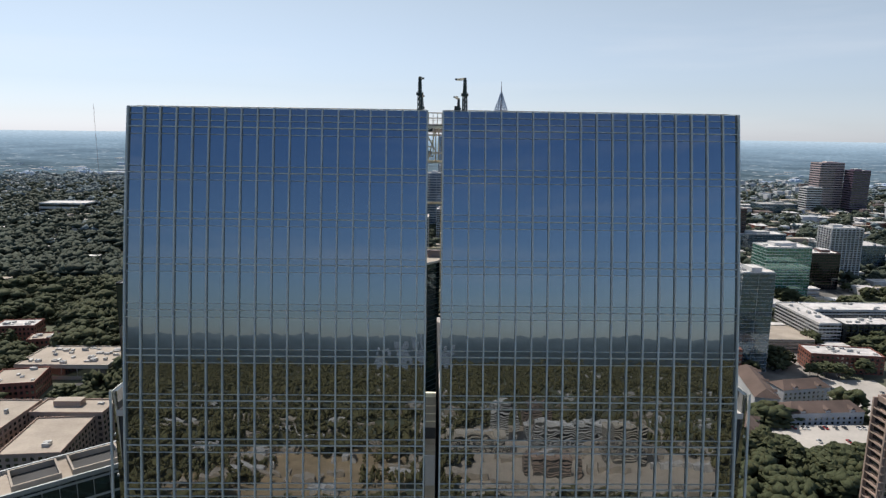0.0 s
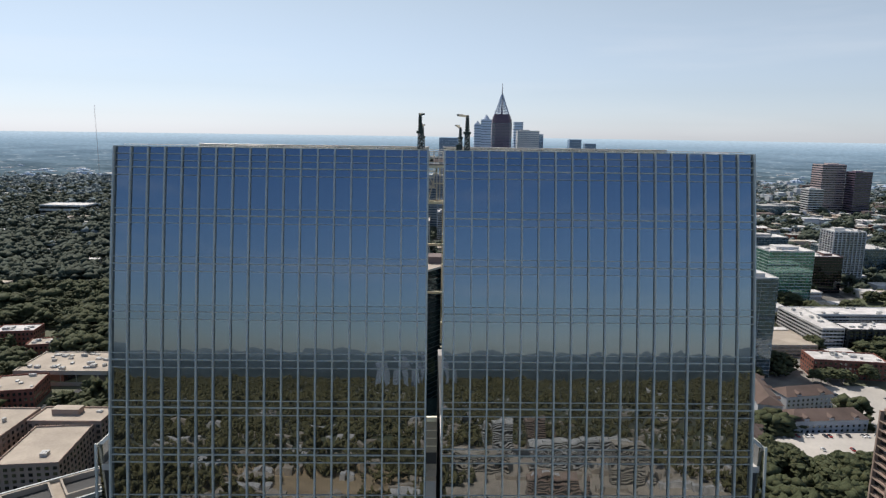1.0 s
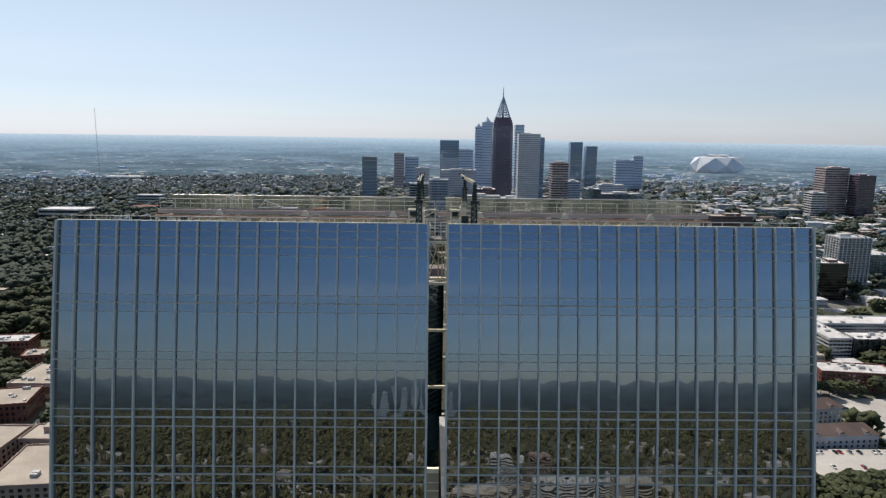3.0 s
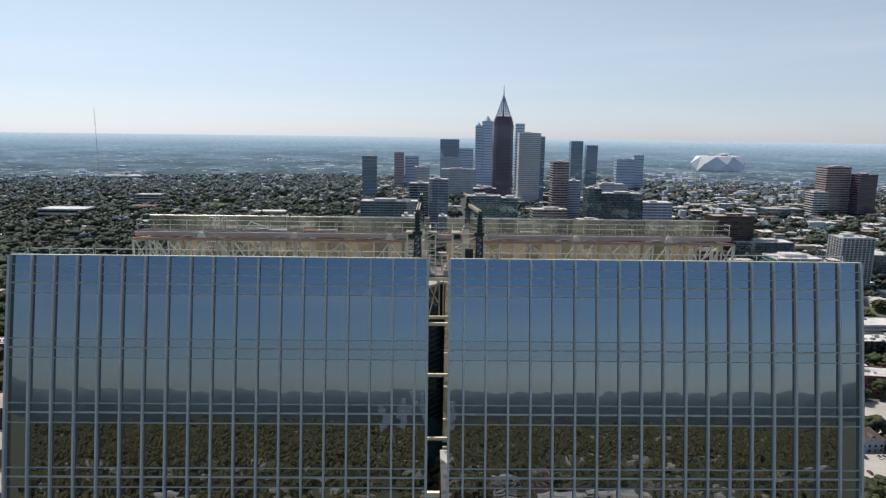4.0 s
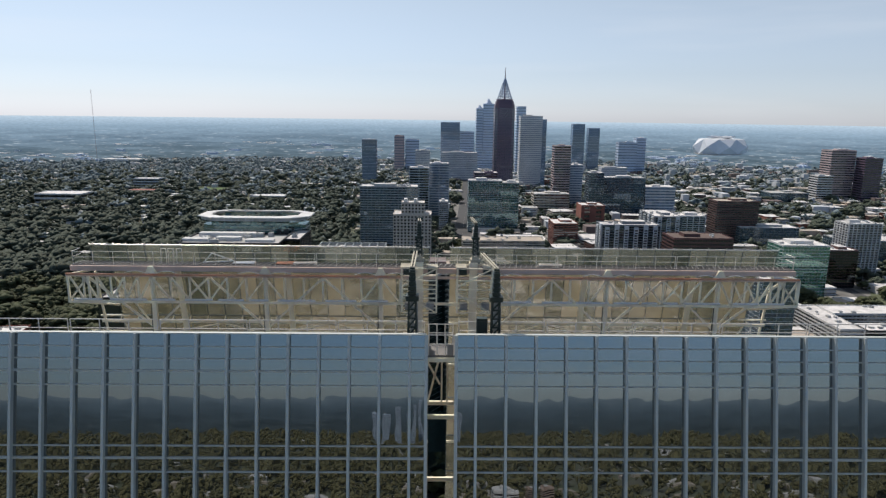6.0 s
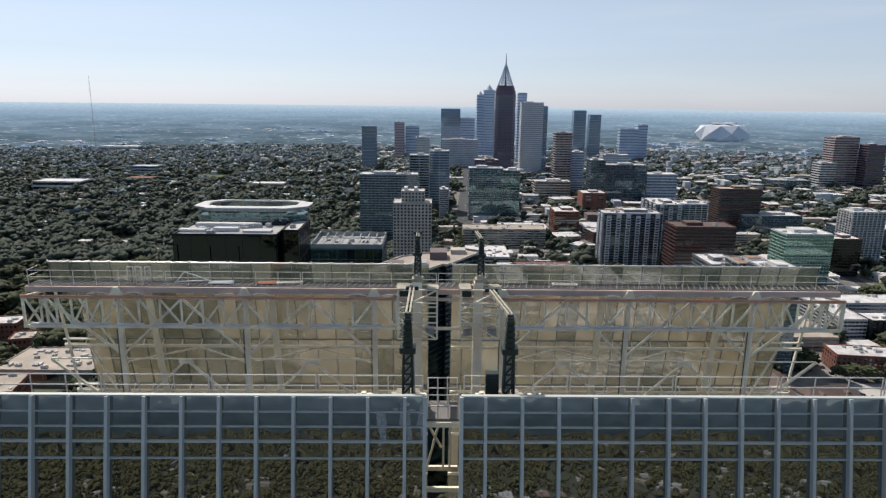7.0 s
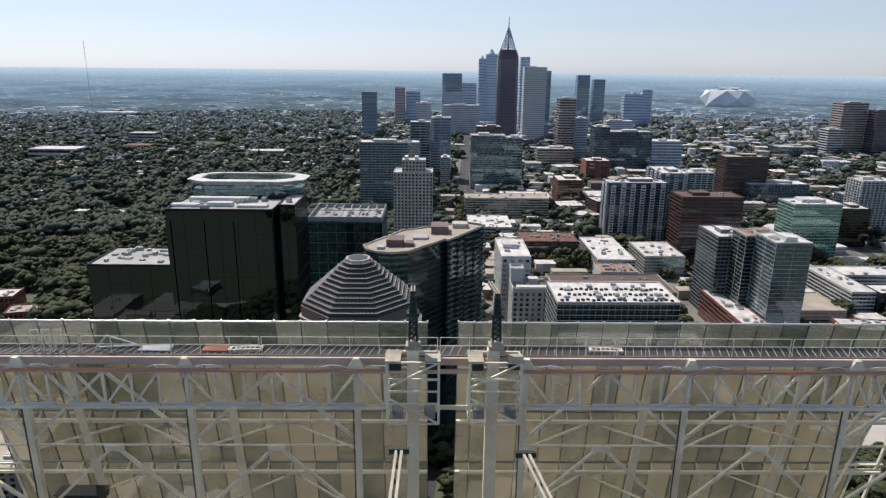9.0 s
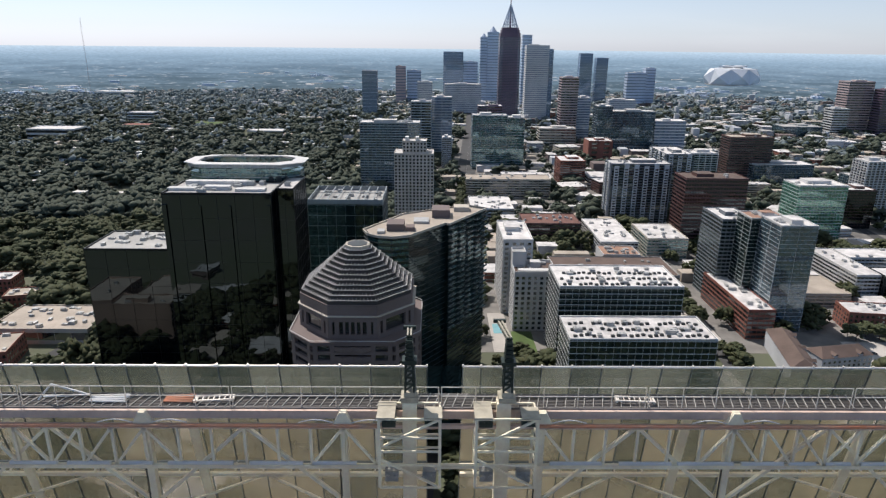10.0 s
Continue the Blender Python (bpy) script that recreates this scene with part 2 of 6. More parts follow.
def foliage(name, low, high):
    m = bpy.data.materials.new(name)
    m.use_nodes = True
    nt = m.node_tree
    n, link = nt.nodes, nt.links.new
    p = n["Principled BSDF"]
    p.inputs["Roughness"].default_value, p.inputs["Specular IOR Level"].default_value = 0.75, 0.15
    geo, fine, ramp, add = (n.new(k) for k in ("ShaderNodeNewGeometry", "ShaderNodeTexNoise", "ShaderNodeValToRGB", "ShaderNodeMath"))
    fine.inputs["Scale"].default_value, fine.inputs["Detail"].default_value, fine.inputs["Roughness"].default_value = 0.5, 5, 0.65
    sharp = n.new("ShaderNodeMath")
    sharp.operation = 'MULTIPLY_ADD'
    sharp.inputs[1].default_value, sharp.inputs[2].default_value = 2.3, -0.65
    link(fine.outputs["Fac"], sharp.inputs[0])
    wide = n.new("ShaderNodeTexNoise")
    wide.inputs["Scale"].default_value = 0.022
    link(geo.outputs["Position"], fine.inputs["Vector"])
    link(geo.outputs["Position"], wide.inputs["Vector"])
    add.operation = 'MULTIPLY_ADD'
    add.inputs[1].default_value = 0.45
    add2 = n.new("ShaderNodeMath")
    add2.operation = 'MULTIPLY_ADD'
    add2.inputs[1].default_value = 0.62
    link(geo.outputs["Random Per Island"], add.inputs[0])
    link(sharp.outputs[0], add.inputs[2])
    link(wide.outputs["Fac"], add2.inputs[0])
    link(add.outputs[0], add2.inputs[2])
    ramp.color_ramp.elements[0].position, ramp.color_ramp.elements[1].position = 0.45, 1.0
    ramp.color_ramp.elements[0].color, ramp.color_ramp.elements[1].color = (*low, 1), (*high, 1)
    ramp.color_ramp.elements.new(0.72).color = (*((a + b) / 2 for a, b in zip(low, high)), 1)
    ramp.color_ramp.elements.new(0.86).color = (high[0] * 1.12, high[1] * 0.92, high[2] * 0.75, 1)
    link(add2.outputs[0], ramp.inputs["Fac"])
    link(ramp.outputs["Color"], p.inputs["Base Color"])
    b = n.new("ShaderNodeBump")
    b.inputs["Strength"].default_value, b.inputs["Distance"].default_value = 0.6, 1.0
    link(fine.outputs["Fac"], b.inputs["Height"])
    link(b.outputs["Normal"], p.inputs["Normal"])
    return m


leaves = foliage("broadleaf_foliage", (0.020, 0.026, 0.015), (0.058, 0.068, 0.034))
# same foliage with sunlight brightened into its colour, for the north woods
leaves_north = foliage("sun_brightened_foliage", (0.042, 0.044, 0.024), (0.130, 0.125, 0.062))
# middle foliage blued a little, far foliage blued and paled: haze in the colour
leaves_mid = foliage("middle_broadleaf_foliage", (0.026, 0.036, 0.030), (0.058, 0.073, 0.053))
leaves_far_hazed = foliage("far_hazed_foliage", (0.078, 0.108, 0.118), (0.150, 0.190, 0.198))


def distance_haze(name):
    """The far country with haze painted in as glow: woods and towns that pale towards the skyline."""
    m = bpy.data.materials.new(name)
    m.use_nodes = True
    nt = m.node_tree
    n, link = nt.nodes, nt.links.new
    p = n["Principled BSDF"]
    p.inputs["Roughness"].default_value, p.inputs["Specular IOR Level"].default_value = 1.0, 0.0
    geo, sep, rng, air, spots, land, mul = (n.new(k) for k in ("ShaderNodeNewGeometry", "ShaderNodeSeparateXYZ", "ShaderNodeMapRange", "ShaderNodeValToRGB", "ShaderNodeTexNoise", "ShaderNodeValToRGB", "ShaderNodeMapping"))
    link(geo.outputs["Position"], sep.inputs[0])
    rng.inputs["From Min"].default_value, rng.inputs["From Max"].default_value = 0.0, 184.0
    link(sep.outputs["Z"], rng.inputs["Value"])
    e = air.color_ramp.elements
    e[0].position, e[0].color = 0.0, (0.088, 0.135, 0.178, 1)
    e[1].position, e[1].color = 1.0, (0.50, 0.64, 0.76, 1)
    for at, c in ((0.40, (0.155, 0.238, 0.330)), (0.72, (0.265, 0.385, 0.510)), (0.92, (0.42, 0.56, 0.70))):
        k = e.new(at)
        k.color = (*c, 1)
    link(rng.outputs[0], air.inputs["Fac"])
    # towns as pale flecks and woods as dark drifts, both fading upwards
    drift, town, both, fade, shade = (n.new(k) for k in ("ShaderNodeTexNoise", "ShaderNodeValToRGB", "ShaderNodeMix", "ShaderNodeMapRange", "ShaderNodeMix"))
    mul.inputs["Scale"].default_value = (0.022, 0.022, 0.20)
    link(geo.outputs["Position"], mul.inputs["Vector"])
    spots.inputs["Scale"].default_value, spots.inputs["Detail"].default_value = 1.0, 5
    link(mul.outputs[0], spots.inputs["Vector"])
    wide = n.new("ShaderNodeMapping")
    wide.inputs["Scale"].default_value = (0.0035, 0.0035, 0.08)
    link(geo.outputs["Position"], wide.inputs["Vector"])
    link(wide.outputs[0], drift.inputs["Vector"])
    drift.inputs["Scale"].default_value, drift.inputs["Detail"].default_value = 1.0, 7
    le = land.color_ramp.elements
    le[0].position, le[0].color = 0.38, (0.50, 0.55, 0.58, 1)
    le[1].position, le[1].color = 0.62, (1.32, 1.28, 1.24, 1)
    link(drift.outputs["Fac"], land.inputs["Fac"])
    te = town.color_ramp.elements
    te[0].position, te[0].color = 0.585, (0, 0, 0, 1)
    te[1].position, te[1].color = 0.70, (0.36, 0.36, 0.36, 1)
    link(spots.outputs["Fac"], town.inputs["Fac"])
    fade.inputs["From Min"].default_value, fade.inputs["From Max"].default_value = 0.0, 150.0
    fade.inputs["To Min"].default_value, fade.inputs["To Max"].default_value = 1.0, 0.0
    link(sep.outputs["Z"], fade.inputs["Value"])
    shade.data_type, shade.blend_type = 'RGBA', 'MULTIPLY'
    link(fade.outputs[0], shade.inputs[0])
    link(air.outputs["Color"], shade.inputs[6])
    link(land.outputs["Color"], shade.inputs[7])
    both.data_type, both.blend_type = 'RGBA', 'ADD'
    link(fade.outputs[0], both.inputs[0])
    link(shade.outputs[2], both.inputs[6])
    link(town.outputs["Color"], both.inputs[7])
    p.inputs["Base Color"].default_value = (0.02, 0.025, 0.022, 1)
    # single far crowns; the painted haze glow is dimmed away from the sun
    grain, tuft, leafy, clear, thin = (n.new(k) for k in ("ShaderNodeMapping", "ShaderNodeTexNoise", "ShaderNodeMapRange", "ShaderNodeMapRange", "ShaderNodeMix"))
    grain.inputs["Scale"].default_value = (0.05, 0.05, 0.45)
    link(geo.outputs["Position"], grain.inputs["Vector"])
    link(grain.outputs[0], tuft.inputs["Vector"])
    tuft.inputs["Scale"].default_value, tuft.inputs["Detail"].default_value = 1.0, 4
    leafy.inputs["From Min"].default_value, leafy.inputs["From Max"].default_value = 0.35, 0.65
    leafy.inputs["To Min"].default_value, leafy.inputs["To Max"].default_value = 0.86, 1.10
    link(tuft.outputs["Fac"], leafy.inputs["Value"])
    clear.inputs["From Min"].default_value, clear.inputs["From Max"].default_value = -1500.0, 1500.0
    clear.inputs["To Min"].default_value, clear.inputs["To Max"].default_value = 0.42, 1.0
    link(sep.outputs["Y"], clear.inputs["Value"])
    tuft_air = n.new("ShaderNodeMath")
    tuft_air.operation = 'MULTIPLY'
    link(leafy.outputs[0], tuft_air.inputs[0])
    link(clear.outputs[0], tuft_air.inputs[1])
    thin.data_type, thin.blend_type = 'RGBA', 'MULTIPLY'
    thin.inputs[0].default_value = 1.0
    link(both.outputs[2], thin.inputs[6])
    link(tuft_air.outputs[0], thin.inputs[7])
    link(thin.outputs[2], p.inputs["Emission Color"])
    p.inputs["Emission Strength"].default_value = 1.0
    return m


haze = distance_haze("hazy_distance")


# ---- building blocks ----
def box(bm, x0, x1, y0, y1, z0, z1):
    v = [bm.verts.new((x, y, z)) for z in (z0, z1) for x, y in ((x0, y0), (x1, y0), (x1, y1), (x0, y1))]
    for f in ((3, 2, 1, 0), (4, 5, 6, 7), (0, 1, 5, 4), (1, 2, 6, 5), (2, 3, 7, 6), (3, 0, 4, 7)):
        bm.faces.new([v[i] for i in f])


def beam(bm, a, b, w, d=None, up=(0, 0, 1)):
    """A squared bar from a to b, w across and d deep."""
    a, b, d = Vector(a), Vector(b), d or w
    along = (b - a).normalized()
    up = Vector(up)
    if abs(along.dot(up)) > 0.95:
        up = Vector((0, 1, 0))
    side = along.cross(up).normalized() * w / 2
    top = side.cross(along).normalized() * d / 2
    v = [bm.verts.new(p + s * side + t * top) for p in (a, b) for s, t in ((-1, -1), (1, -1), (1, 1), (-1, 1))]
    for f in ((0, 1, 2, 3), (7, 6, 5, 4), (4, 5, 1, 0), (5, 6, 2, 1), (6, 7, 3, 2), (7, 4, 0, 3)):
        bm.faces.new([v[i] for i in f])


def tube(bm, a, b, r, n=8, r2=None):
    a, b = Vector(a), Vector(b)
    along = (b - a).normalized()
    s = along.orthogonal().normalized()
    t = along.cross(s)
    rings = []
    for p, q in ((a, r), (b, r if r2 is None else r2)):
        rings.append([bm.verts.new(p + (s * math.cos(i * math.tau / n) + t * math.sin(i * math.tau / n)) * q) for i in range(n)])
    for i in range(n):
        bm.faces.new((rings[0][i], rings[0][(i + 1) % n], rings[1][(i + 1) % n], rings[1][i]))
    bm.faces.new(rings[0][::-1])
    bm.faces.new(rings[1])


def hose(bm, pts, r, n=6):
    """A round cable through points in an upright plane along x."""
    rings = [[bm.verts.new(Vector(p) + Vector((0, math.cos(i * math.tau / n), math.sin(i * math.tau / n))) * r) for i in range(n)] for p in pts]
    for a, b in zip(rings, rings[1:]):
        for i in range(n):
            bm.faces.new((a[i], a[(i + 1) % n], b[(i + 1) % n], b[i]))


def prism(bm, pts, z0, z1, pts_top=None):
    """An upright prism over a ring of plan points."""
    low = [bm.verts.new((x, y, z0)) for x, y in pts]
    high = [bm.verts.new((x, y, z1)) for x, y in (pts_top or pts)]
    for i in range(len(pts)):
        j = (i + 1) % len(pts)
        bm.faces.new((low[i], low[j], high[j], high[i]))
    bm.faces.new(low[::-1])
    bm.faces.new(high)


def mesh_of(name, bm, material):
    bmesh.ops.recalc_face_normals(bm, faces=bm.faces)
    me = bpy.data.meshes.new(name)
    bm.to_mesh(me)
    bm.free()
    me.materials.append(material)
    return me


def part(name, bm, material, parent=None, label=""):
    ob = new(name, mesh_of(name, bm, material))
    ob.parent = parent
    return tagged(ob, label)


def piece(name, me, m, parent):
    ob = new(name, me)
    ob.parent = parent
    ob.matrix_local = m
    return ob


def thing(name, label, category, at=(0, 0, 0), group="", kind="", turn=0.0):
    ob = new(name)
    ob.matrix_world = pose(*at, 0, 0, turn)
    return tagged(ob, label, category, group, kind)


def soup(name, verts, faces, material):
    """One mesh from arrays of triangles."""
    me = bpy.data.meshes.new(name)
    me.vertices.add(len(verts))
    me.vertices.foreach_set("co", np.asarray(verts, np.float32).ravel())
    me.loops.add(len(faces) * 3)
    me.loops.foreach_set("vertex_index", np.asarray(faces, np.int32).ravel())
    me.polygons.add(len(faces))
    me.polygons.foreach_set("loop_start", np.arange(len(faces), dtype=np.int32) * 3)
    me.polygons.foreach_set("use_smooth", np.zeros(len(faces), bool))
    me.update(calc_edges=True)
    me.materials.append(material)
    return me


# ---- ground and distance ----
bm = bmesh.new()
rings = (0, 150, 400, 800, 1400, 2200, 3000, 3150)
N = 96
prev = None
centre = bm.verts.new((0, 0, 0))
for r in rings[1:]:
    ring = [bm.verts.new((r * math.cos(i * math.tau / N), r * math.sin(i * math.tau / N), 0)) for i in range(N)]
    for i in range(N):
        j = (i + 1) % N
        if prev:
            bm.faces.new((prev[i], ring[i], ring[j], prev[j]))
        else:
            bm.faces.new((centre, ring[i], ring[j]))
    prev = ring
ground = part("ground", bm, soil)
tagged(ground, "flat city ground of soil and grass between trees and roofs", "ground", kind="structure")

# ring raised with distance so its rim meets the camera's horizon
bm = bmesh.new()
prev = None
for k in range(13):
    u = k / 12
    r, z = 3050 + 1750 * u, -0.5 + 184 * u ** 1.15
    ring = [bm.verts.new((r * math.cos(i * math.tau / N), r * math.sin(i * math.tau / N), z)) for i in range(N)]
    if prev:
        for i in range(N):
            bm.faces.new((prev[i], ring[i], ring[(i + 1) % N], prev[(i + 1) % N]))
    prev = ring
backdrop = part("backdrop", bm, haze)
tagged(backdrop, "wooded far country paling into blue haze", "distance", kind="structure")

# ---- the glass tower: two leaning fins of glass with a slot between their halves ----
A, B = radians(12.9), radians(0.185)      # lean at the top, and how it eases on the way down
TOP = 200.0


def lean_out(h):
    h = min(h, A / B)
    return (math.log(math.cos(A - B * h)) - math.log(math.cos(A))) / B


def front(x, h, out=0.0):
    """A point of the north glass, h below the top."""
    a = max(0.0, A - B * h)
    return Vector((x, -lean_out(h) - out * math.cos(a), TOP - h + out * math.sin(a)))


MODULE, HALF = 1.524, 29.1
left_cols = [-HALF + MODULE * k for k in range(19)] + [-0.84]
right_cols = [0.67] + [HALF - MODULE * k for k in range(18, -1, -1)]
levels = [0.0, 0.62]
for k in range(14):
    f = 1.82 + 4.25 * k
    levels += [f - 0.6, f, f + 0.68]
DEPTH = levels[-1]

tower = thing("glass_tower", "tall blue mirror-glass office tower with white steel crown frames", "skyscraper")


def pane_mesh(w, h):
    """A bowed pane 3 cm thick, hung from its upper edge, facing -y."""
    bm = bmesh.new()
    nx, nz = 3, 4
    grid = [[bm.verts.new((w * (i / nx - 0.5), -0.006 * math.sin(math.pi * i / nx) * math.sin(math.pi * j / nz), -h * j / nz)) for i in range(nx + 1)] for j in range(nz + 1)]
    for j in range(nz):
        for i in range(nx):
            bm.faces.new((grid[j][i], grid[j + 1][i], grid[j + 1][i + 1], grid[j][i + 1])).smooth = True
    me = bpy.data.meshes.new("glass_pane")
    bm.to_mesh(me)
    bm.free()
    me.materials.append(tower_glass)
    return me


rnd = random.Random(5)
pane_data = {}
rest, spandrels = bmesh.new(), bmesh.new()
for cols in (left_cols, right_cols):
    for i in range(len(cols) - 1):
        xa, xb = cols[i] + 0.02, cols[i + 1] - 0.02
        ends = (cols is left_cols and i == 0) or (cols is right_cols and i == len(cols) - 2)
        for j in range(len(levels) - 1):
            ha, hb = levels[j] + 0.02, levels[j + 1] - 0.02
            vision = j % 3 == 1 and j > 1
            pa, pb = front((xa + xb) / 2, ha), front((xa + xb) / 2, hb)
            high = (pb - pa).length
            tilt = math.atan2(pa.y - pb.y, pa.z - pb.z)
            yaw = (rnd.gauss(0, 0.0013) + (0.075 * (-1 if cols is left_cols else 1) if ends else 0))
            tip = rnd.gauss(0, 0.0008)
            m = Matrix.Translation(pa) @ Matrix.Rotation(yaw, 4, 'Z') @ Matrix.Rotation(-tilt + tip, 4, 'X')
            if vision and j < 26:
                key = (round(xb - xa, 2), round(high, 2))
                if key not in pane_data:
                    pane_data[key] = pane_mesh(xb - xa, high)
                piece("glass_pane", pane_data[key], m, tower)
            else:
                bmx = rest if vision else spandrels
                w = (xb - xa) / 2
                vs = [bmx.verts.new(m @ Vector(p)) for p in ((-w, 0, 0), (-w, 0, -high), (w, 0, -high), (w, 0, 0))]
                bmx.faces.new(vs)
tagged(part("lower_glass_panes", rest, tower_glass, tower), kind="stuff")
tagged(part("spandrel_panes", spandrels, tower_glass_low, tower), kind="stuff")

for cols in (left_cols, right_cols):
    for i, x in enumerate(cols):
        edge = i in (0, len(cols) - 1)
        bm = bmesh.new()
        w = 0.13 if not edge else 0.16
        for j in range(0, len(levels) - 1, 1):
            a, b = front(x, levels[j], 0.09), front(x, levels[j + 1], 0.09)
            beam(bm, a, b, w, 0.30, up=(0, -1, 0))
        part("mullion", bm, alu, tower)
    for j in range(1, len(levels)):
        bm = bmesh.new()
        h = levels[j]
        mid = j % 3 == 0
        beam(bm, front(cols[0], h, 0.03), front(cols[-1], h, 0.03), 0.12, 0.10 if mid else 0.05)
        part("transom", bm, alu, tower)
    bm = bmesh.new()
    beam(bm, front(cols[0], -0.03, 0.0), front(cols[-1], -0.03, 0.0), 0.2, 0.06)
    part("coping", bm, alu, tower)
    # lining close behind the panes, following the lean
    bm = bmesh.new()
    for j in range(0, len(levels) - 1, 3):
        ha, hb = levels[j] + (0.25 if j == 0 else 0), levels[min(j + 3, len(levels) - 1)]
        pts = [front(cols[0] + 0.1, ha, -0.12), front(cols[-1] - 0.1, ha, -0.12), front(cols[-1] - 0.1, hb, -0.12), front(cols[0] + 0.1, hb, -0.12)]
        back = [p + Vector((0, 0.18, 0)) for p in pts]
        vs = [bm.verts.new(p) for p in pts + back]
        for f in ((0, 1, 2, 3), (7, 6, 5, 4), (0, 4, 5, 1), (1, 5, 6, 2), (2, 6, 7, 3), (3, 7, 4, 0)):
            bm.faces.new([vs[q] for q in f])
    bmesh.ops.remove_doubles(bm, verts=bm.verts, dist=0.001)
    part("fin_lining", bm, dark_core, tower)

# body under the crown
ROOF = 171.5
bm = bmesh.new()
yf, yr = -lean_out(DEPTH) + 0.25, 22.9 + lean_out(DEPTH) - 0.3
for xa, xb in ((-30.2, -0.84), (0.67, 30.2)):
    box(bm, xa, xb, -lean_out(29) + 0.6, 22.9 + lean_out(29) - 0.4, ROOF - 0.6, ROOF)
part("main_roof", bm, roof_white, tower)
bm = bmesh.new()
for xa, xb in ((-30.0, -0.84), (0.67, 30.0)):
    box(bm, xa, xb, -lean_out(29) + 0.7, 22.9 + lean_out(29) - 0.6, TOP - DEPTH, ROOF - 0.61)
part("upper_body", bm, dark_core, tower)
bm = bmesh.new()
for xa, xb in ((-30.4, -0.84), (0.67, 30.4)):
    box(bm, xa, xb, yf, yr, 0, TOP - DEPTH - 0.02)
box(bm, -0.83, 0.66, yf + 3, yr - 3, 0, 118)
part("lower_body", bm, tower_glass_low, tower)
me = None
for k in range(32):
    z = 4.5 + 4.25 * k
    if z > TOP - DEPTH - 2:
        break
    if me is None:
        bm = bmesh.new()
        for xa, xb in ((-30.5, -0.84), (0.67, 30.5)):
            box(bm, xa, xb, yf - 0.1, yr + 0.1, -0.35, 0.35)
        me = mesh_of("floor_band", bm, alu_dark)
    piece("floor_band", me, pose(0, 0, z), tower)
# side walls that start below the crown, slightly outside the fins
for s in (-1, 1):
    bm = bmesh.new()
    box(bm, *sorted((s * 30.0, s * 30.45)), -lean_out(27) + 0.4, 22.9 + lean_out(27) - 0.4, TOP - DEPTH, 173.4)
    part("side_wall", bm, tower_glass_low, tower)
    for k in range(9):
        bm = bmesh.new()
        z = 173.3 - 4.25 * k
        box(bm, *sorted((s * 30.4, s * 30.55)), -lean_out(27) + 0.3, 22.9 + lean_out(27) - 0.3, z - 0.1, z + 0.1)
        part("side_band", bm, alu, tower)
    bm = bmesh.new()
    beam(bm, (s * 30.45, -lean_out(27) + 0.1, 173.6), (s * 30.45, -lean_out(45) + 0.1, 155), 0.2, 0.2)
    part("corner_post", bm, alu, tower)

# slot linings: the cut sides of the two halves
for s, x in ((-1, -0.86), (1, 0.69)):
    bm = bmesh.new()
    for j in range(1, len(levels) - 1, 3):
        a, b = front(x, levels[j], -0.1), front(x, levels[min(j + 3, len(levels) - 1)], -0.1)
        vs = [bm.verts.new(p) for p in (a, b, b + Vector((0, 2.2, 0)), a + Vector((0, 2.2, 0)))]
        bm.faces.new(vs)
        vs = [bm.verts.new(p + Vector((s * 0.08, 0, 0))) for p in (a, b, b + Vector((0, 2.2, 0)), a + Vector((0, 2.2, 0)))]
        bm.faces.new(vs[::-1])
    part("slot_side", bm, beige_panel, tower)
# stepped rear wing, placed and kept thin to fit the view through the slot, pale under its white parapet
bm = bmesh.new()
box(bm, -5, 5, 62, 63.6, 0, 144.6)
box(bm, -5, 5, 59.4, 62, 0, 134.0)
part("rear_wing", bm, beige_panel, tower)
bm = bmesh.new()
box(bm, -5.2, 5.2, 61.7, 62.4, 144.6, 145.5)
for z in (142.6, 140.9, 139.2):
    box(bm, -5.1, 5.1, 61.88, 62.0, z - 0.08, z + 0.08)
part("wing_parapet", bm, white_steel, tower)
# dark strip on the wall face, painted shade in place of a recess
bm = bmesh.new()
box(bm, -5.1, 5.1, 61.8, 62.02, 135.4, 137.8)
part("wing_recess_shade", bm, dark_core, tower)
bm = bmesh.new()
box(bm, -5.1, 5.1, 59.1, 59.5, 126.4, 133.0)
part("wing_band", bm, stone_white, tower)
# bridge and ties across the slot
bm = bmesh.new()
box(bm, -0.84, 0.67, 0.5, 2.2, 198.62, 198.74)
part("slot_bridge", bm, grating, tower)
for z, y in ((198.5, 0.45), (198.5, 2.25), (195.1, 0.9), (195.1, 2.6), (191.0, 1.6), (186.6, 0.4)):
    bm = bmesh.new()
    beam(bm, (-0.84, y, z), (0.67, y, z), 0.14, 0.22)
    part("slot_tie", bm, white_steel, tower)
bm = bmesh.new()
for xa, xb, za, zb in ((-0.8, 0.0, 195.1, 198.4), (0.0, 0.0, 195.1, 198.4), (0.3, 0.3, 195.1, 198.4), (-0.8, -0.1, 197.6, 196.3)):
    beam(bm, (xa, 2.4, za), (xb, 2.4, zb), 0.1)
part("slot_brace", bm, white_steel, tower)


# ---- crown rails, walkways, trusses ----
def railing(parent, x0, x1, y, z, high=1.1, panel=4.6, posts=3, r=0.03):
    """Separate framed lengths of guard rail, rounded at the corners."""
    n = max(1, round(abs(x1 - x0) / panel))
    step = (x1 - x0) / n
    for i in range(n):
        bm = bmesh.new()
        a, b = x0 + i * step + 0.07, x0 + (i + 1) * step - 0.07
        for zz in (z + high, z + high * 0.55):
            tube(bm, (a, y, zz), (b, y, zz), r, 6)
        for k in range(posts + 1):
            x = a + (b - a) * k / posts
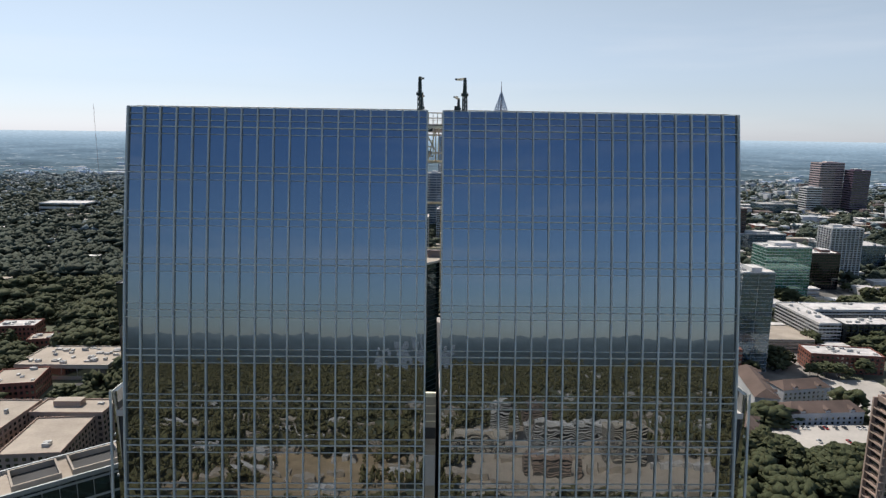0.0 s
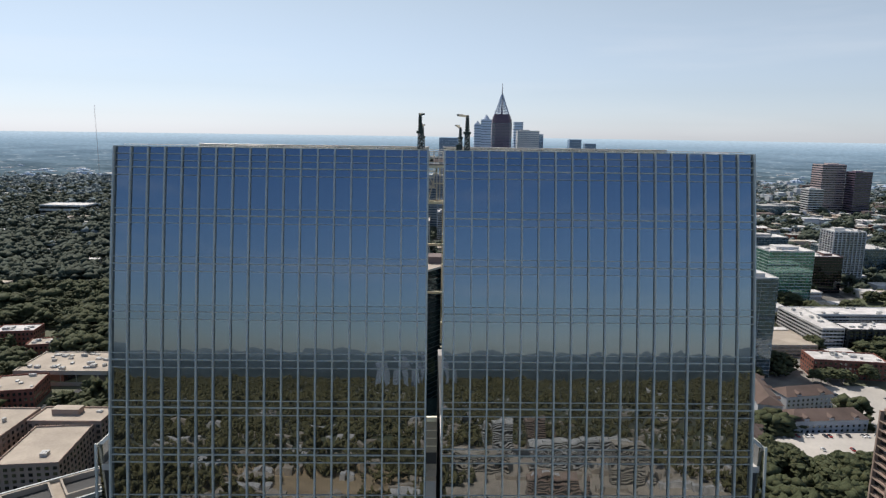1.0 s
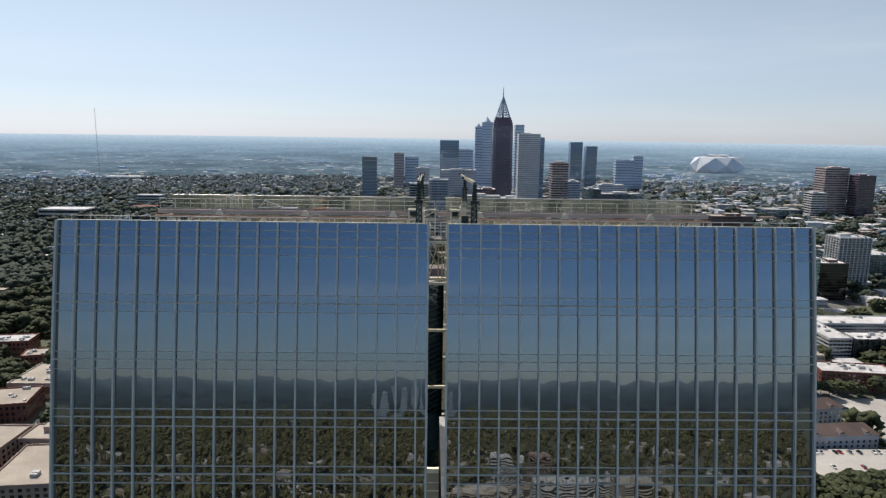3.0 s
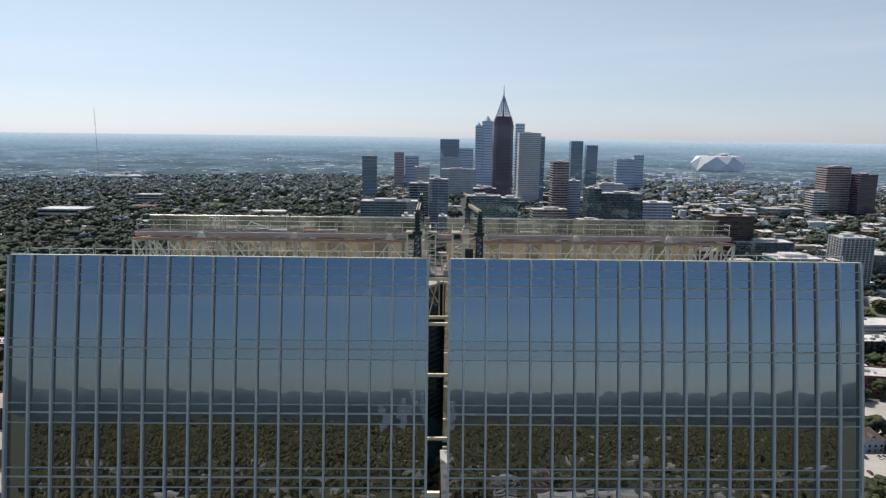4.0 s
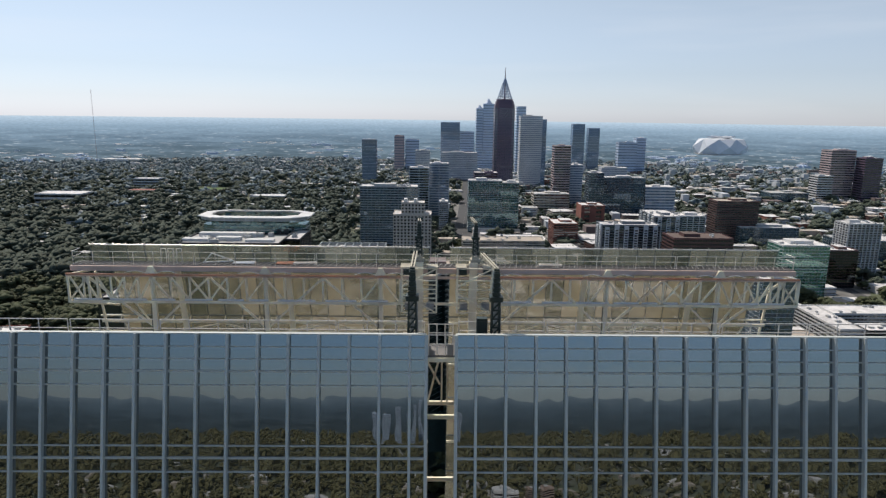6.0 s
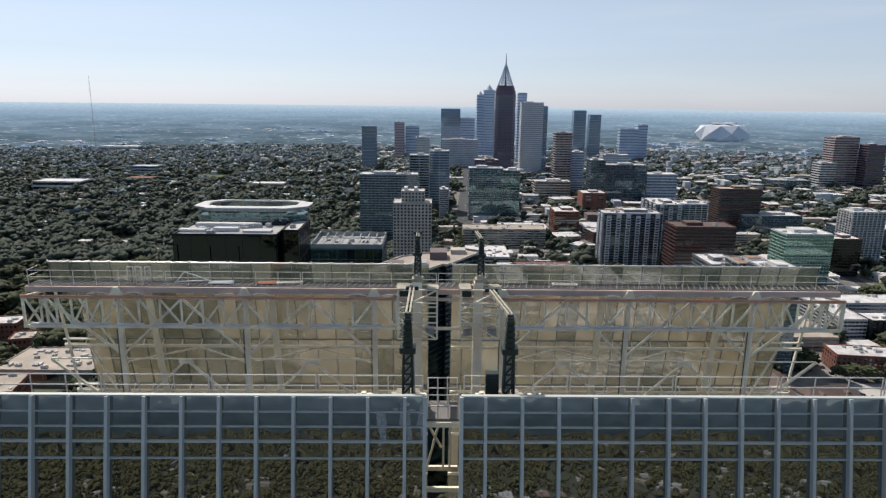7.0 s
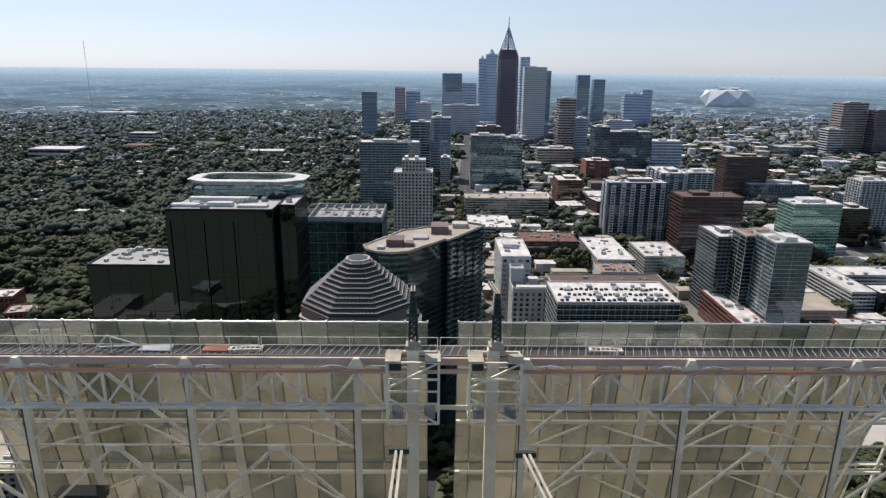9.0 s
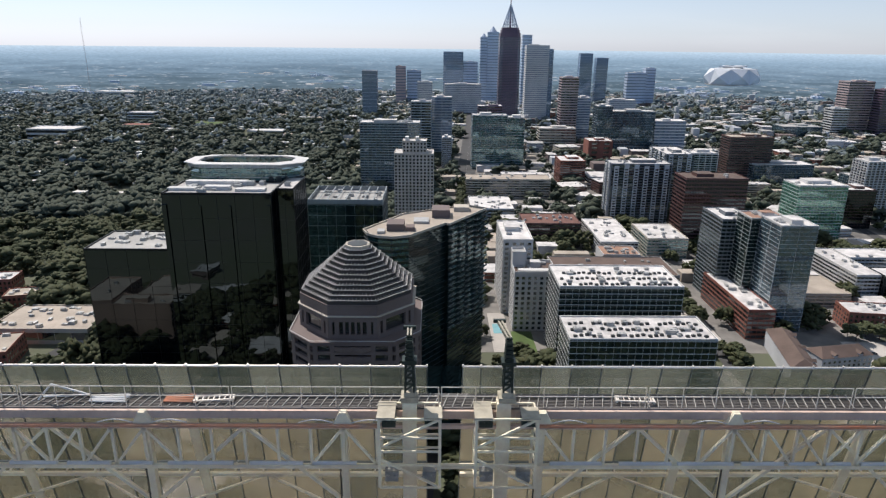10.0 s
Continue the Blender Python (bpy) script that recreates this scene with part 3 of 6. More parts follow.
            tube(bm, (x, y, z), (x, y, z + high), r, 6)
        part("guard_rail", bm, rail_steel, parent)


bm = bmesh.new()
for xa, xb in ((-HALF, -0.84), (0.67, HALF)):
    box(bm, xa, xb, 0.35, 1.9, 198.9, 199.02)
part("front_walkway", bm, grating, tower)
railing(tower, -HALF, -0.9, 1.75, 199.05)
railing(tower, 0.8, HALF, 1.75, 199.05)
railing(tower, -0.8, 0.65, 2.2, 198.75, panel=2)
railing(tower, -0.8, 0.65, 0.45, 198.75, panel=2)
for s in (-1, 1):
    for k in range(7):
        bm = bmesh.new()
        x = s * (2.5 + 4.4 * k)
        tube(bm, (x, 1.9, 198.9), (x, 6.0, 172), 0.16, 8)
        beam(bm, (x, 0.35, 198.85), (x, 2.0, 198.85), 0.16)
        part("fin_prop", bm, white_steel, tower)

RY = 22.9        # top of the south glass


def rear(x, h, back=0.0):
    return Vector((x, RY + lean_out(h) + back, TOP - 0.15 - h))


# south fin: fritted panes in thin frames
rows = [0.0, 2.4, 6.65, 10.9, 15.15, 19.4, 23.65, 27.4]
pane_rear = {}
xs_left = [-29.6 + MODULE * k for k in range(19)] + [-0.85]
xs_right = [0.95] + [29.3 - MODULE * k for k in range(18, -1, -1)]
for cols in (xs_left, xs_right):
    for i in range(len(cols) - 1):
        outer_bay = i == (0 if cols is xs_left else len(cols) - 2)
        for j in range(len(rows) - 1):
            if outer_bay and j:      # the last bay is open below the walkway
                continue
            w = cols[i + 1] - cols[i]
            a, b = rear((cols[i] + cols[i + 1]) / 2, rows[j]), rear(0, rows[j + 1])
            high = math.hypot(b.y - a.y, b.z - a.z)
            key = (round(w, 2), j)
            if key not in pane_rear:
                bm = bmesh.new()
                box(bm, -w / 2 + 0.03, w / 2 - 0.03, -0.012, 0.012, -high + 0.03, -0.03)
                pane_rear[key] = mesh_of("fritted_pane", bm, frit_pale if j == 0 else frit)
            tilt = math.atan2(b.y - a.y, a.z - b.z)
            m = Matrix.Translation(a) @ Matrix.Rotation(tilt + rnd.gauss(0, 0.004), 4, 'X')
            piece("fritted_pane", pane_rear[key], m, tower)
    for i, x in enumerate(cols):
        bm = bmesh.new()
        for j in range(len(rows) - 1):
            beam(bm, rear(x, rows[j], -0.05), rear(x, rows[j + 1], -0.05), 0.035, 0.08, up=(0, 1, 0))
        part("pane_bar", bm, alu_dark, tower)
        bm = bmesh.new()
        tube(bm, rear(x, 0.0, -0.05), rear(x, -0.12, -0.05), 0.05, 6)
        part("rail_knob", bm, rail_steel, tower)
    for j in range(len(rows)):
        bm = bmesh.new()
        a, b = rear(cols[0], rows[j], -0.06), rear(cols[-1], rows[j], -0.06)
        if j == 0:
            tube(bm, a, b, 0.06, 8)
        else:
            beam(bm, a, b, 0.14, 0.07)
        part("pane_rail", bm, rail_steel if j == 0 else alu_dark, tower)
        if 1 < j:
            bm = bmesh.new()
            beam(bm, a + Vector((0, -0.5, -0.42)), b + Vector((0, -0.5, -0.42)), 0.2, 0.2)
            part("wind_girt", bm, white_steel, tower)
            for x in cols[1:-1]:
                if ("stub", j) not in pane_rear:
                    bm = bmesh.new()
                    beam(bm, (0, -0.02, 0), (0, -0.5, -0.38), 0.07, 0.1)
                    pane_rear["stub", j] = mesh_of("girt_stub", bm, white_steel)
                piece("girt_stub", pane_rear["stub", j], Matrix.Translation(rear(x, rows[j], -0.06)), tower)

# walkway along the south fin
for k in range(10):      # open grating: long flat bars under the slats
    bm = bmesh.new()
    y = 21.24 + 0.139 * k
    box(bm, -30.3, 29.9, y - (0.05 if k in (0, 9) else 0.022), y + (0.05 if k in (0, 9) else 0.022), 198.42, 198.5)
    part("grating_bar", bm, grating, tower)
bm = bmesh.new()
beam(bm, (-0.16, -0.62, 0), (0.16, 0.62, 0), 0.035, 0.05)
slat_me = mesh_of("walkway_slat", bm, motor_paint)
for k in range(131):
    piece("walkway_slat", slat_me, pose(-30.0 + 0.456 * k, 21.86, 198.53), tower)
railing(tower, -30.3, 29.9, 21.28, 198.5, high=1.08, panel=9.5, posts=6, r=0.026)
for s in (-30.3, 29.9):
    bm = bmesh.new()
    for zz in (199.1, 199.58):
        tube(bm, (s, 21.28, zz), (s, 22.6, zz), 0.03, 6)
    part("end_rail", bm, rail_steel, tower)
bm = bmesh.new()
beam(bm, (-30.4, 21.12, 198.22), (30.0, 21.12, 198.22), 0.22, 0.42)
part("walkway_beam", bm, pink_steel, tower)
SY = 20.9        # the steel frame stands upright in this plane
for x0, x1 in ((-30.6, -16.0), (-16.0, -3.2), (4.5, 18.0), (18.0, 30.2)):
    bm = bmesh.new()
    tube(bm, (x0, SY - 0.16, 197.80), (x1, SY - 0.16, 197.78), 0.085, 8)
    part("rusty_service_pipe", bm, rust_steel, tower, "rusted red service pipe")

POSTS = (-23.75, -14.4, -4.85, 4.75, 14.1, 23.55)
for chord_z, size, mt in ((197.68, 0.20, pink_steel), (195.42, 0.20, white_steel)):
    bm = bmesh.new()
    beam(bm, (-30.7, SY, chord_z), (30.3, SY, chord_z), size, size)
    part("truss_chord", bm, mt, tower)
rp = random.Random(61)
x = -30.2
while x < 29:      # lengths of white pipe laid along the lower chord
    long = rp.uniform(1.2, 3.4)
    if not -3.2 < x + long / 2 < 4.5:
        bm = bmesh.new()
        tube(bm, (x, SY - 0.05, 195.62), (x + long, SY - 0.05, 195.62), 0.095, 8)
        part("white_pipe", bm, line_paint, tower)
    x += long + rp.uniform(0.15, 1.1)
bay_list = [(POSTS[i], POSTS[i + 1]) for i in range(5)] + [(POSTS[0] - 6.7, POSTS[0]), (POSTS[-1], POSTS[-1] + 6.6)]
for b, (xa, xb) in enumerate(bay_list):
    for k in range(6):
        x, x2 = xa + (xb - xa) * k / 6, xa + (xb - xa) * (k + 1) / 6
        if -3.2 < (x + x2) / 2 < 4.5:
            continue
        bm = bmesh.new()
        beam(bm, (x2, SY, 195.5), (x2, SY, 197.6), 0.13)
        part("truss_upright", bm, white_steel, tower)
        if b in (1, 3) and k in (1, 2, 3, 4):      # the inner bays are braced at their ends alone
            continue
        bm = bmesh.new()
        za, zb = (197.6, 195.5) if k < 3 else (195.5, 197.6)
        beam(bm, (x, SY, za), (x2, SY, zb), 0.13)
        part("truss_diagonal", bm, white_steel, tower)
for x in POSTS:
    bm = bmesh.new()
    beam(bm, (x, SY + 0.25, 198.0), (x, SY + 0.25, 171.5), 0.34, 0.34)
    part("fin_post", bm, white_steel, tower)
    bm = bmesh.new()
    tube(bm, (x - 0.24, SY + 0.1, 195.2), (x - 0.24, SY + 0.1, 172), 0.04, 6)
    part("drain_pipe", bm, frame_dark, tower)
    bm = bmesh.new()
    v = [(-0.50, 197.78), (0.50, 197.78), (0.16, 198.46), (-0.16, 198.46)]
    lo = [bm.verts.new((x + a, SY - 0.12, z)) for a, z in v]
    hi = [bm.verts.new((x + a, SY + 0.2, z)) for a, z in v]
    bm.faces.new(lo)
    bm.faces.new(hi[::-1])
    for i in range(4):
        bm.faces.new((lo[i], lo[(i + 1) % 4], hi[(i + 1) % 4], hi[i]))
    part("bracket", bm, white_steel, tower)
    for s in (-1, 1):      # slack white cable from the bracket along the beam
        bm = bmesh.new()
        hose(bm, [(x + s * (0.45 + 0.28 * k), SY - 0.1, 197.92 + 0.16 * math.sin(k / 6 * math.pi)) for k in range(7)], 0.03)
        part("cable", bm, line_paint, tower)
for xa, xb in ((POSTS[0] - 5.4, POSTS[0]), *((POSTS[i], POSTS[i + 1]) for i in (0, 1, 3, 4)), (POSTS[-1], POSTS[-1] + 5.4)):
    mid = (xa + xb) / 2
    ends = [x for x in (xa, xb) if abs(x) < 24.5]
    if len(ends) == 1:
        mid = xa if xb in ends else xb
    for n, (peak, foot) in enumerate(((197.55, 193.1), (192.75, 188.2), (187.95, 183.4), (183.15, 178.6), (178.35, 173.8))):
        for x in ends:
            bm = bmesh.new()
            beam(bm, (x, SY + 0.2, foot), (mid, SY + 0.2, peak), 0.17, 0.17)
            part("chevron_brace", bm, white_steel, tower)
        if n and len(ends) == 2:
            bm = bmesh.new()
            prism(bm, [(mid - 0.52, SY + 0.05), (mid + 0.52, SY + 0.05), (mid + 0.52, SY + 0.3), (mid - 0.52, SY + 0.3)], peak - 0.28, peak + 0.06)
            part("gusset", bm, white_steel, tower)
        bm = bmesh.new()
        beam(bm, (xa, SY + 0.2, peak - 4.75), (xb, SY + 0.2, peak - 4.75), 0.10, 0.09)
        part("tie_beam", bm, white_steel, tower)
    # raking struts from the frame back to the glass, one tier after another
    if len(ends) == 1:
        continue
    for h in (6.9, 11.2, 15.4, 19.7):
        for x in ends:
            bm = bmesh.new()
            beam(bm, (x, SY + 0.3, TOP - 0.15 - h - 0.5), rear((xa + xb) / 2, h + 0.35, -0.5), 0.11, 0.11)
            part("raking_strut", bm, white_steel, tower)
    # one broad pale band a bay, leaning with the glass
    x = xa + (xb - xa) * (0.16 if mid < 0 else 0.84)
    bm = bmesh.new()
    for ha, hb in ((2.0, 8), (8, 14), (14, 20), (20, 27)):
        beam(bm, rear(x, ha, -0.75), rear(x, hb, -0.75), 0.5, 0.16, up=(0, 1, 0))
    part("leaning_band", bm, white_steel, tower)
# outer end frames of the south fin
for s, xe in ((-1, -29.5), (1, 29.2)):
    for k in range(6):
        ha, hb = 2.4 + 4.25 * k, 6.65 + 4.25 * k
        bm = bmesh.new()
        beam(bm, rear(xe, ha, -0.3), rear(xe, hb, -0.3), 0.16)
        part("end_post", bm, white_steel, tower)
        for dz in (0.0, 0.45):
            bm = bmesh.new()
            beam(bm, rear(xe + s * 0.35, hb + dz, -0.3), rear(xe - s * 2.2, hb + dz, -0.3), 0.12)
            part("outrigger", bm, white_steel, tower)
        bm = bmesh.new()
        beam(bm, rear(xe - s * 1.6, ha + 0.4, -0.4), (xe - s * 5.6, SY + 0.3, TOP - hb - 0.2), 0.13)
        part("end_brace", bm, white_steel, tower)
    bm = bmesh.new()
    xo = xe + s * 1.1
    for xq in (xo, xe - s * 0.6):
        beam(bm, (xq, SY, 195.42), (xq, SY, 197.68), 0.16)
    beam(bm, (xo, SY, 195.5), (xe - s * 0.6, SY, 197.6), 0.13)
    part("truss_end", bm, white_steel, tower)
    bm = bmesh.new()
    beam(bm, (xo, SY, 195.42), rear(xe - s * 1.5, 5.6, -0.3), 0.16)
    beam(bm, (xo, SY, 197.7), (xe, 22.6, 197.7), 0.14)
    part("end_bracket", bm, white_steel, tower)


# lift cages at the slot, each on a stout column
def cage(x0, x1, col):
    y0, y1, z0, z1 = 19.9, 21.3, 194.95, 198.7
    bm = bmesh.new()
    box(bm, col - 0.34, col + 0.34, 20.75, 21.35, 187.8, 199.0)
    box(bm, col - 0.52, col + 0.52, 20.65, 21.45, 187.7, 187.98)
    column = part("cage_column", bm, white_steel, tower)
    for x in (x0, x1):
        for y in (y0, y1):
            bm = bmesh.new()
            beam(bm, (x, y, z0), (x, y, z1), 0.13)
            part("cage_post", bm, white_steel, column)
    for z in (z0, z0 + 1.25, z0 + 2.0, z0 + 2.75, z1):
        bm = bmesh.new()
        for y in (y0, y1):
            beam(bm, (x0, y, z), (x1, y, z), 0.09)
        for x in (x0, x1):
            beam(bm, (x, y0, z), (x, y1, z), 0.09)
        part("cage_rung", bm, white_steel, column)
    for za, zb in ((z0, z0 + 1.6), (z0 + 2.2, z1)):
        bm = bmesh.new()
        beam(bm, (x0, y0, zb if za == z0 else za), (x1, y0, za if za == z0 else zb), 0.1)
        part("cage_brace", bm, white_steel, column)
    for xm, zm in ((x0 + 0.45, 198.4), (x0 + 0.55, 195.4), (x1 - 0.5, 195.4), (x1 - 0.4, 198.45)):
        bm = bmesh.new()
        box(bm, xm - 0.32, xm + 0.32, 20.1, 20.7, zm - 0.28, zm + 0.28)
        tube(bm, (xm - 0.2, 19.98, zm), (xm - 0.2, 20.15, zm), 0.13, 10)
        tube(bm, (xm + 0.18, 19.98, zm + 0.05), (xm + 0.18, 20.15, zm + 0.05), 0.09, 10)
        part("hoist_motor", bm, motor_paint if zm < 197 else mast_green, column)
    bm = bmesh.new()
    box(bm, x0 - 0.1, x0 + 0.75, y0 - 0.1, y1, 198.74, 198.82)
    part("cage_deck", bm, arm_paint, column)
    bm = bmesh.new()
    box(bm, x1 - 0.75, x1 + 0.1, y0 - 0.1, y0 + 0.9, 198.74, 198.82)
    part("cage_deck", bm, arm_paint, column)


cage(-3.05, -0.2, -1.65)
cage(1.5, 4.35, 2.85)


# maintenance masts with folded booms
def mast(x, y, z, high, boom, label, foot=1.0):
    """boom: x, y, z offset of the boom's far end from the mast's head."""
    ob = thing("maintenance_mast", label, "crane mast", (x, y, z), group="masts on the crown")
    bm = bmesh.new()
    box(bm, -0.75 * foot, 0.75 * foot, -0.6 * foot, 0.8 * foot, 0, 0.25)
    box(bm, -0.5 * foot, 0.5 * foot, -0.45 * foot, 0.6 * foot, 0.25, 0.5)
    part("base", bm, arm_paint, ob)
    w = 0.21
    for sx in (-1, 1):
        for sy in (-1, 1):
            bm = bmesh.new()
            beam(bm, (sx * w, sy * w, 0.5), (sx * w * 0.85, sy * w * 0.85, high * 0.62), 0.09)
            part("mast_leg", bm, mast_green, ob)
    for k in range(4):
        za, zb = 0.6 + (high * 0.6 - 0.6) * k / 4, 0.6 + (high * 0.6 - 0.6) * (k + 1) / 4
        for y0 in (-w, w):
            for a, b in (((-w, y0, za), (w, y0, zb)), ((-w, y0, zb), (w, y0, zb))):
                bm = bmesh.new()
                beam(bm, a, b, 0.08)
                part("lacing", bm, mast_green, ob)
    bm = bmesh.new()
    tube(bm, (0, 0, 0.5), (0, 0.05, high * 0.66), 0.11, 8)
    tube(bm, (0.3, 0.1, 0.4), (0.24, 0.05, high * 0.6), 0.03, 6)
    part("ram", bm, motor_paint, ob)
    bm = bmesh.new()
    box(bm, -0.34, 0.34, -0.3, 0.34, high * 0.6, high * 0.66)
    part("mast_collar", bm, mast_green, ob)
    bm = bmesh.new()
    beam(bm, (0, 0, high * 0.66), (0, 0, high * 0.98), 0.26)
    part("inner_mast", bm, mast_green, ob)
    for k in range(5):
        bm = bmesh.new()
        zz = high * (0.67 + 0.062 * k)
        box(bm, -0.21 + 0.012 * k, 0.21 - 0.012 * k, -0.22, 0.22, zz, zz + high * 0.045)
        part("guide_ring", bm, mast_green, ob)
    top = Vector((0, 0, high))
    end = top + Vector(boom)
    for s in (-0.08, 0.08):
        bm = bmesh.new()
        beam(bm, top + Vector((s, 0, 0)), end + Vector((s, 0, 0)), 0.08, 0.2)
        part("boom", bm, arm_paint, ob, "pale weathered boom")
    for k in range(5):
        bm = bmesh.new()
        p = top.lerp(end, k / 5)
        beam(bm, p + Vector((-0.14, 0, 0)), p + Vector((0.14, 0, 0)), 0.09)
        part("boom_tie", bm, mast_green, ob)
    bm = bmesh.new()
    box(bm, end.x - 0.3, end.x + 0.3, end.y - 0.07, end.y + 0.07, end.z - 0.05, end.z + 0.12)
    part("boom_head", bm, mast_green, ob)
    return ob


mast(-1.6, 1.2, 199.02, 4.15, (0.08, 3.3, 0.15), "dark green maintenance mast with folded pale boom on front walkway")
mast(2.75, 1.2, 199.02, 4.1, (-0.55, 3.2, 0.15), "dark green maintenance mast with folded pale boom on front walkway")
mast(-1.65, 21.1, 199.02, 3.3, (0.0, 0.5, 0.2), "dark green maintenance mast with raised boom on lift cage", 0.55)
mast(3.0, 21.1, 199.02, 3.2, (-0.35, 1.3, 0.3), "dark green maintenance mast with raised boom on lift cage", 0.55)
for x, y, z, w in ((-3.5, 1.15, 199.02, 0.7), (3.95, 1.2, 199.02, 0.6), (1.6, 1.2, 199.02, 0.5), (-0.9, 1.0, 199.02, 0.4)):
    bm = bmesh.new()
    box(bm, -w / 2, w / 2, -0.3, 0.35, 0, 0.42)
    tube(bm, (0, 0, 0.42), (0, 0, 0.62), 0.12, 8)
    ob = part("winch_box", bm, white_steel)
    ob.location = (x, y, z)
    tagged(ob, "white metal winch housing on the front walkway", "winch", group="winches")
bm = bmesh.new()
box(bm, -0.28, 0.28, -0.2, 0.2, 0, 1.5)
box(bm, -0.23, 0.23, -0.24, -0.2, 0.2, 1.35)
ob = part("control_cabinet", bm, mast_green)
ob.location = (2.05, 1.3, 199.02)
tagged(ob, "dark green control cabinet beside the mast", "cabinet")
bm = bmesh.new()
box(bm, -1.35, 1.35, -0.5, 0.5, -0.3, 0.25)
box(bm, -1.5, 1.5, -0.55, 0.5, 0.25, 0.32)
for k in range(6):
    box(bm, -1.2 + 0.42 * k, -1.0 + 0.42 * k, -0.56, -0.5, -0.2, 0.15)
ob = part("vent_box", bm, frame_dark, tower, "black louvred vent box")
ob.location = (-22.3, 22.6, 188.3)
# ladder and loose gear left on the rear walkway
for x, rot in ((-11.2, 5), (9.4, -4)):
    ob = thing("access_ladder", "pale folded access ladder lying on the rear walkway", "ladder", (x, 21.75, 198.56), group="walkway gear", turn=rot)
    for s in (-0.2, 0.2):
        bm = bmesh.new()
        beam(bm, (-0.95, s, 0.12), (0.95, s, 0.12 + (0.5 if rot > 10 else 0)), 0.07)
        part("stile", bm, rail_steel, ob)
    for k in range(7):
        bm = bmesh.new()
        x2 = -0.8 + 0.26 * k
        z2 = 0.12 + (0.5 * (x2 + 0.95) / 1.9 if rot > 10 else 0)
        beam(bm, (x2, -0.2, z2), (x2, 0.2, z2), 0.045)
        part("rung", bm, rail_steel, ob)
    bm = bmesh.new()
    box(bm, -0.95, -0.85, -0.22, 0.22, 0, 0.14)
    box(bm, 0.85, 0.95, -0.22, 0.22, 0, 0.14)
    part("foot", bm, rail_steel, ob)


# a bent frame, a row of hoops and loose tubes lie on the grating
ob = thing("bent_pipe_frame", "bent white pipe frame lying on the rear walkway", "pipe frame", (-18.6, 21.7, 198.58), group="walkway gear")
for a, b in (((-1.1, 0, 0), (-0.35, 0, 0.85)), ((-0.35, 0, 0.85), (1.0, 0.1, 0.35)), ((1.0, 0.1, 0.35), (1.7, 0.1, 0.05)), ((-1.0, 0.25, 0.02), (1.2, 0.3, 0.12))):
    bm = bmesh.new()
    tube(bm, a, b, 0.05, 8)
    part("pipe", bm, line_paint, ob)
for x in (-22.9, -22.3, -21.6):
    bm = bmesh.new()
    for s in (-0.22, 0.22):
        tube(bm, (s, 0, 0), (s, 0, 1.25), 0.035, 6)
    tube(bm, (-0.22, 0, 1.25), (0.22, 0, 1.25), 0.035, 6)
    ob = part("hoop", bm, rail_steel)
    ob.location = (x, 21.6, 198.55)
    tagged(ob, "pale steel ladder hoop on the rear walkway", "ladder hoop", group="walkway hoops")
for x, w, mt, words_of in ((-16.3, 0.9, line_paint, "crumpled white sheeting on the rear walkway"), (-12.9, 0.7, rust_steel, "rusty orange pipe bundle on the rear walkway")):
    bm = bmesh.new()
    for k in range(5):
        tube(bm, (-w, -0.25 + 0.12 * k, 0.06), (w, -0.3 + 0.14 * k, 0.06 + 0.05 * (k % 3)), 0.05, 6)
    ob = part("loose_bundle", bm, mt)
    ob.location = (x, 21.8, 198.56)
    tagged(ob, words_of, "loose gear", group="walkway gear")


# ---- city blocks ----
taken = []      # plan rectangles that trees and small houses keep clear of


def keep(x0, x1, y0, y1, pad=3):
    taken.append((x0 - pad, x1 + pad, y0 - pad, y1 + pad))


keep(-32, 32, -16, 38)


def roof_gear(parent, x0, x1, y0, y1, z, n, seed, size=1.0):
    r = random.Random(seed)
    for _ in range(n):
        w, d, hh = (r.uniform(1.6, 5.5) * size, r.uniform(1.6, 4.5) * size, r.uniform(0.8, 2.4) * size)
        cx, cy = r.uniform(x0 + w, max(x0 + w + .1, x1 - w)), r.uniform(y0 + d, max(y0 + d + .1, y1 - d))
        bm = bmesh.new()
        box(bm, cx - w / 2, cx + w / 2, cy - d / 2, cy + d / 2, z - 0.05, z + hh)
        if w > 2.4:
            tube(bm, (cx - w / 4, cy, z + hh), (cx - w / 4, cy, z + hh + 0.35), min(w, d) * 0.2, 8)
            tube(bm, (cx + w / 4, cy, z + hh), (cx + w / 4, cy, z + hh + 0.35), min(w, d) * 0.2, 8)
        part("rooftop_unit", bm, unit_metal, parent)


def flat_roof(parent, x0, x1, y0, y1, z, material, wall, lip=0.9, thick=0.5):
    """A deck inside an upstanding parapet."""
    bm = bmesh.new()
    box(bm, x0 + thick, x1 - thick, y0 + thick, y1 - thick, z - 0.3, z)
    part("roof", bm, material, parent)
    bm = bmesh.new()
    for zz in (z - 0.3, z + lip):
        o = [bm.verts.new(p) for p in ((x0, y0, zz), (x1, y0, zz), (x1, y1, zz), (x0, y1, zz))]
        q = [bm.verts.new(p) for p in ((x0 + thick, y0 + thick, zz), (x1 - thick, y0 + thick, zz), (x1 - thick, y1 - thick, zz), (x0 + thick, y1 - thick, zz))]
        for i in range(4):
            bm.faces.new((o[i], o[(i + 1) % 4], q[(i + 1) % 4], q[i]))
    bm.verts.ensure_lookup_table()
    for i in range(4):
        j = (i + 1) % 4
        bm.faces.new([bm.verts[k] for k in (i, j, 8 + j, 8 + i)])
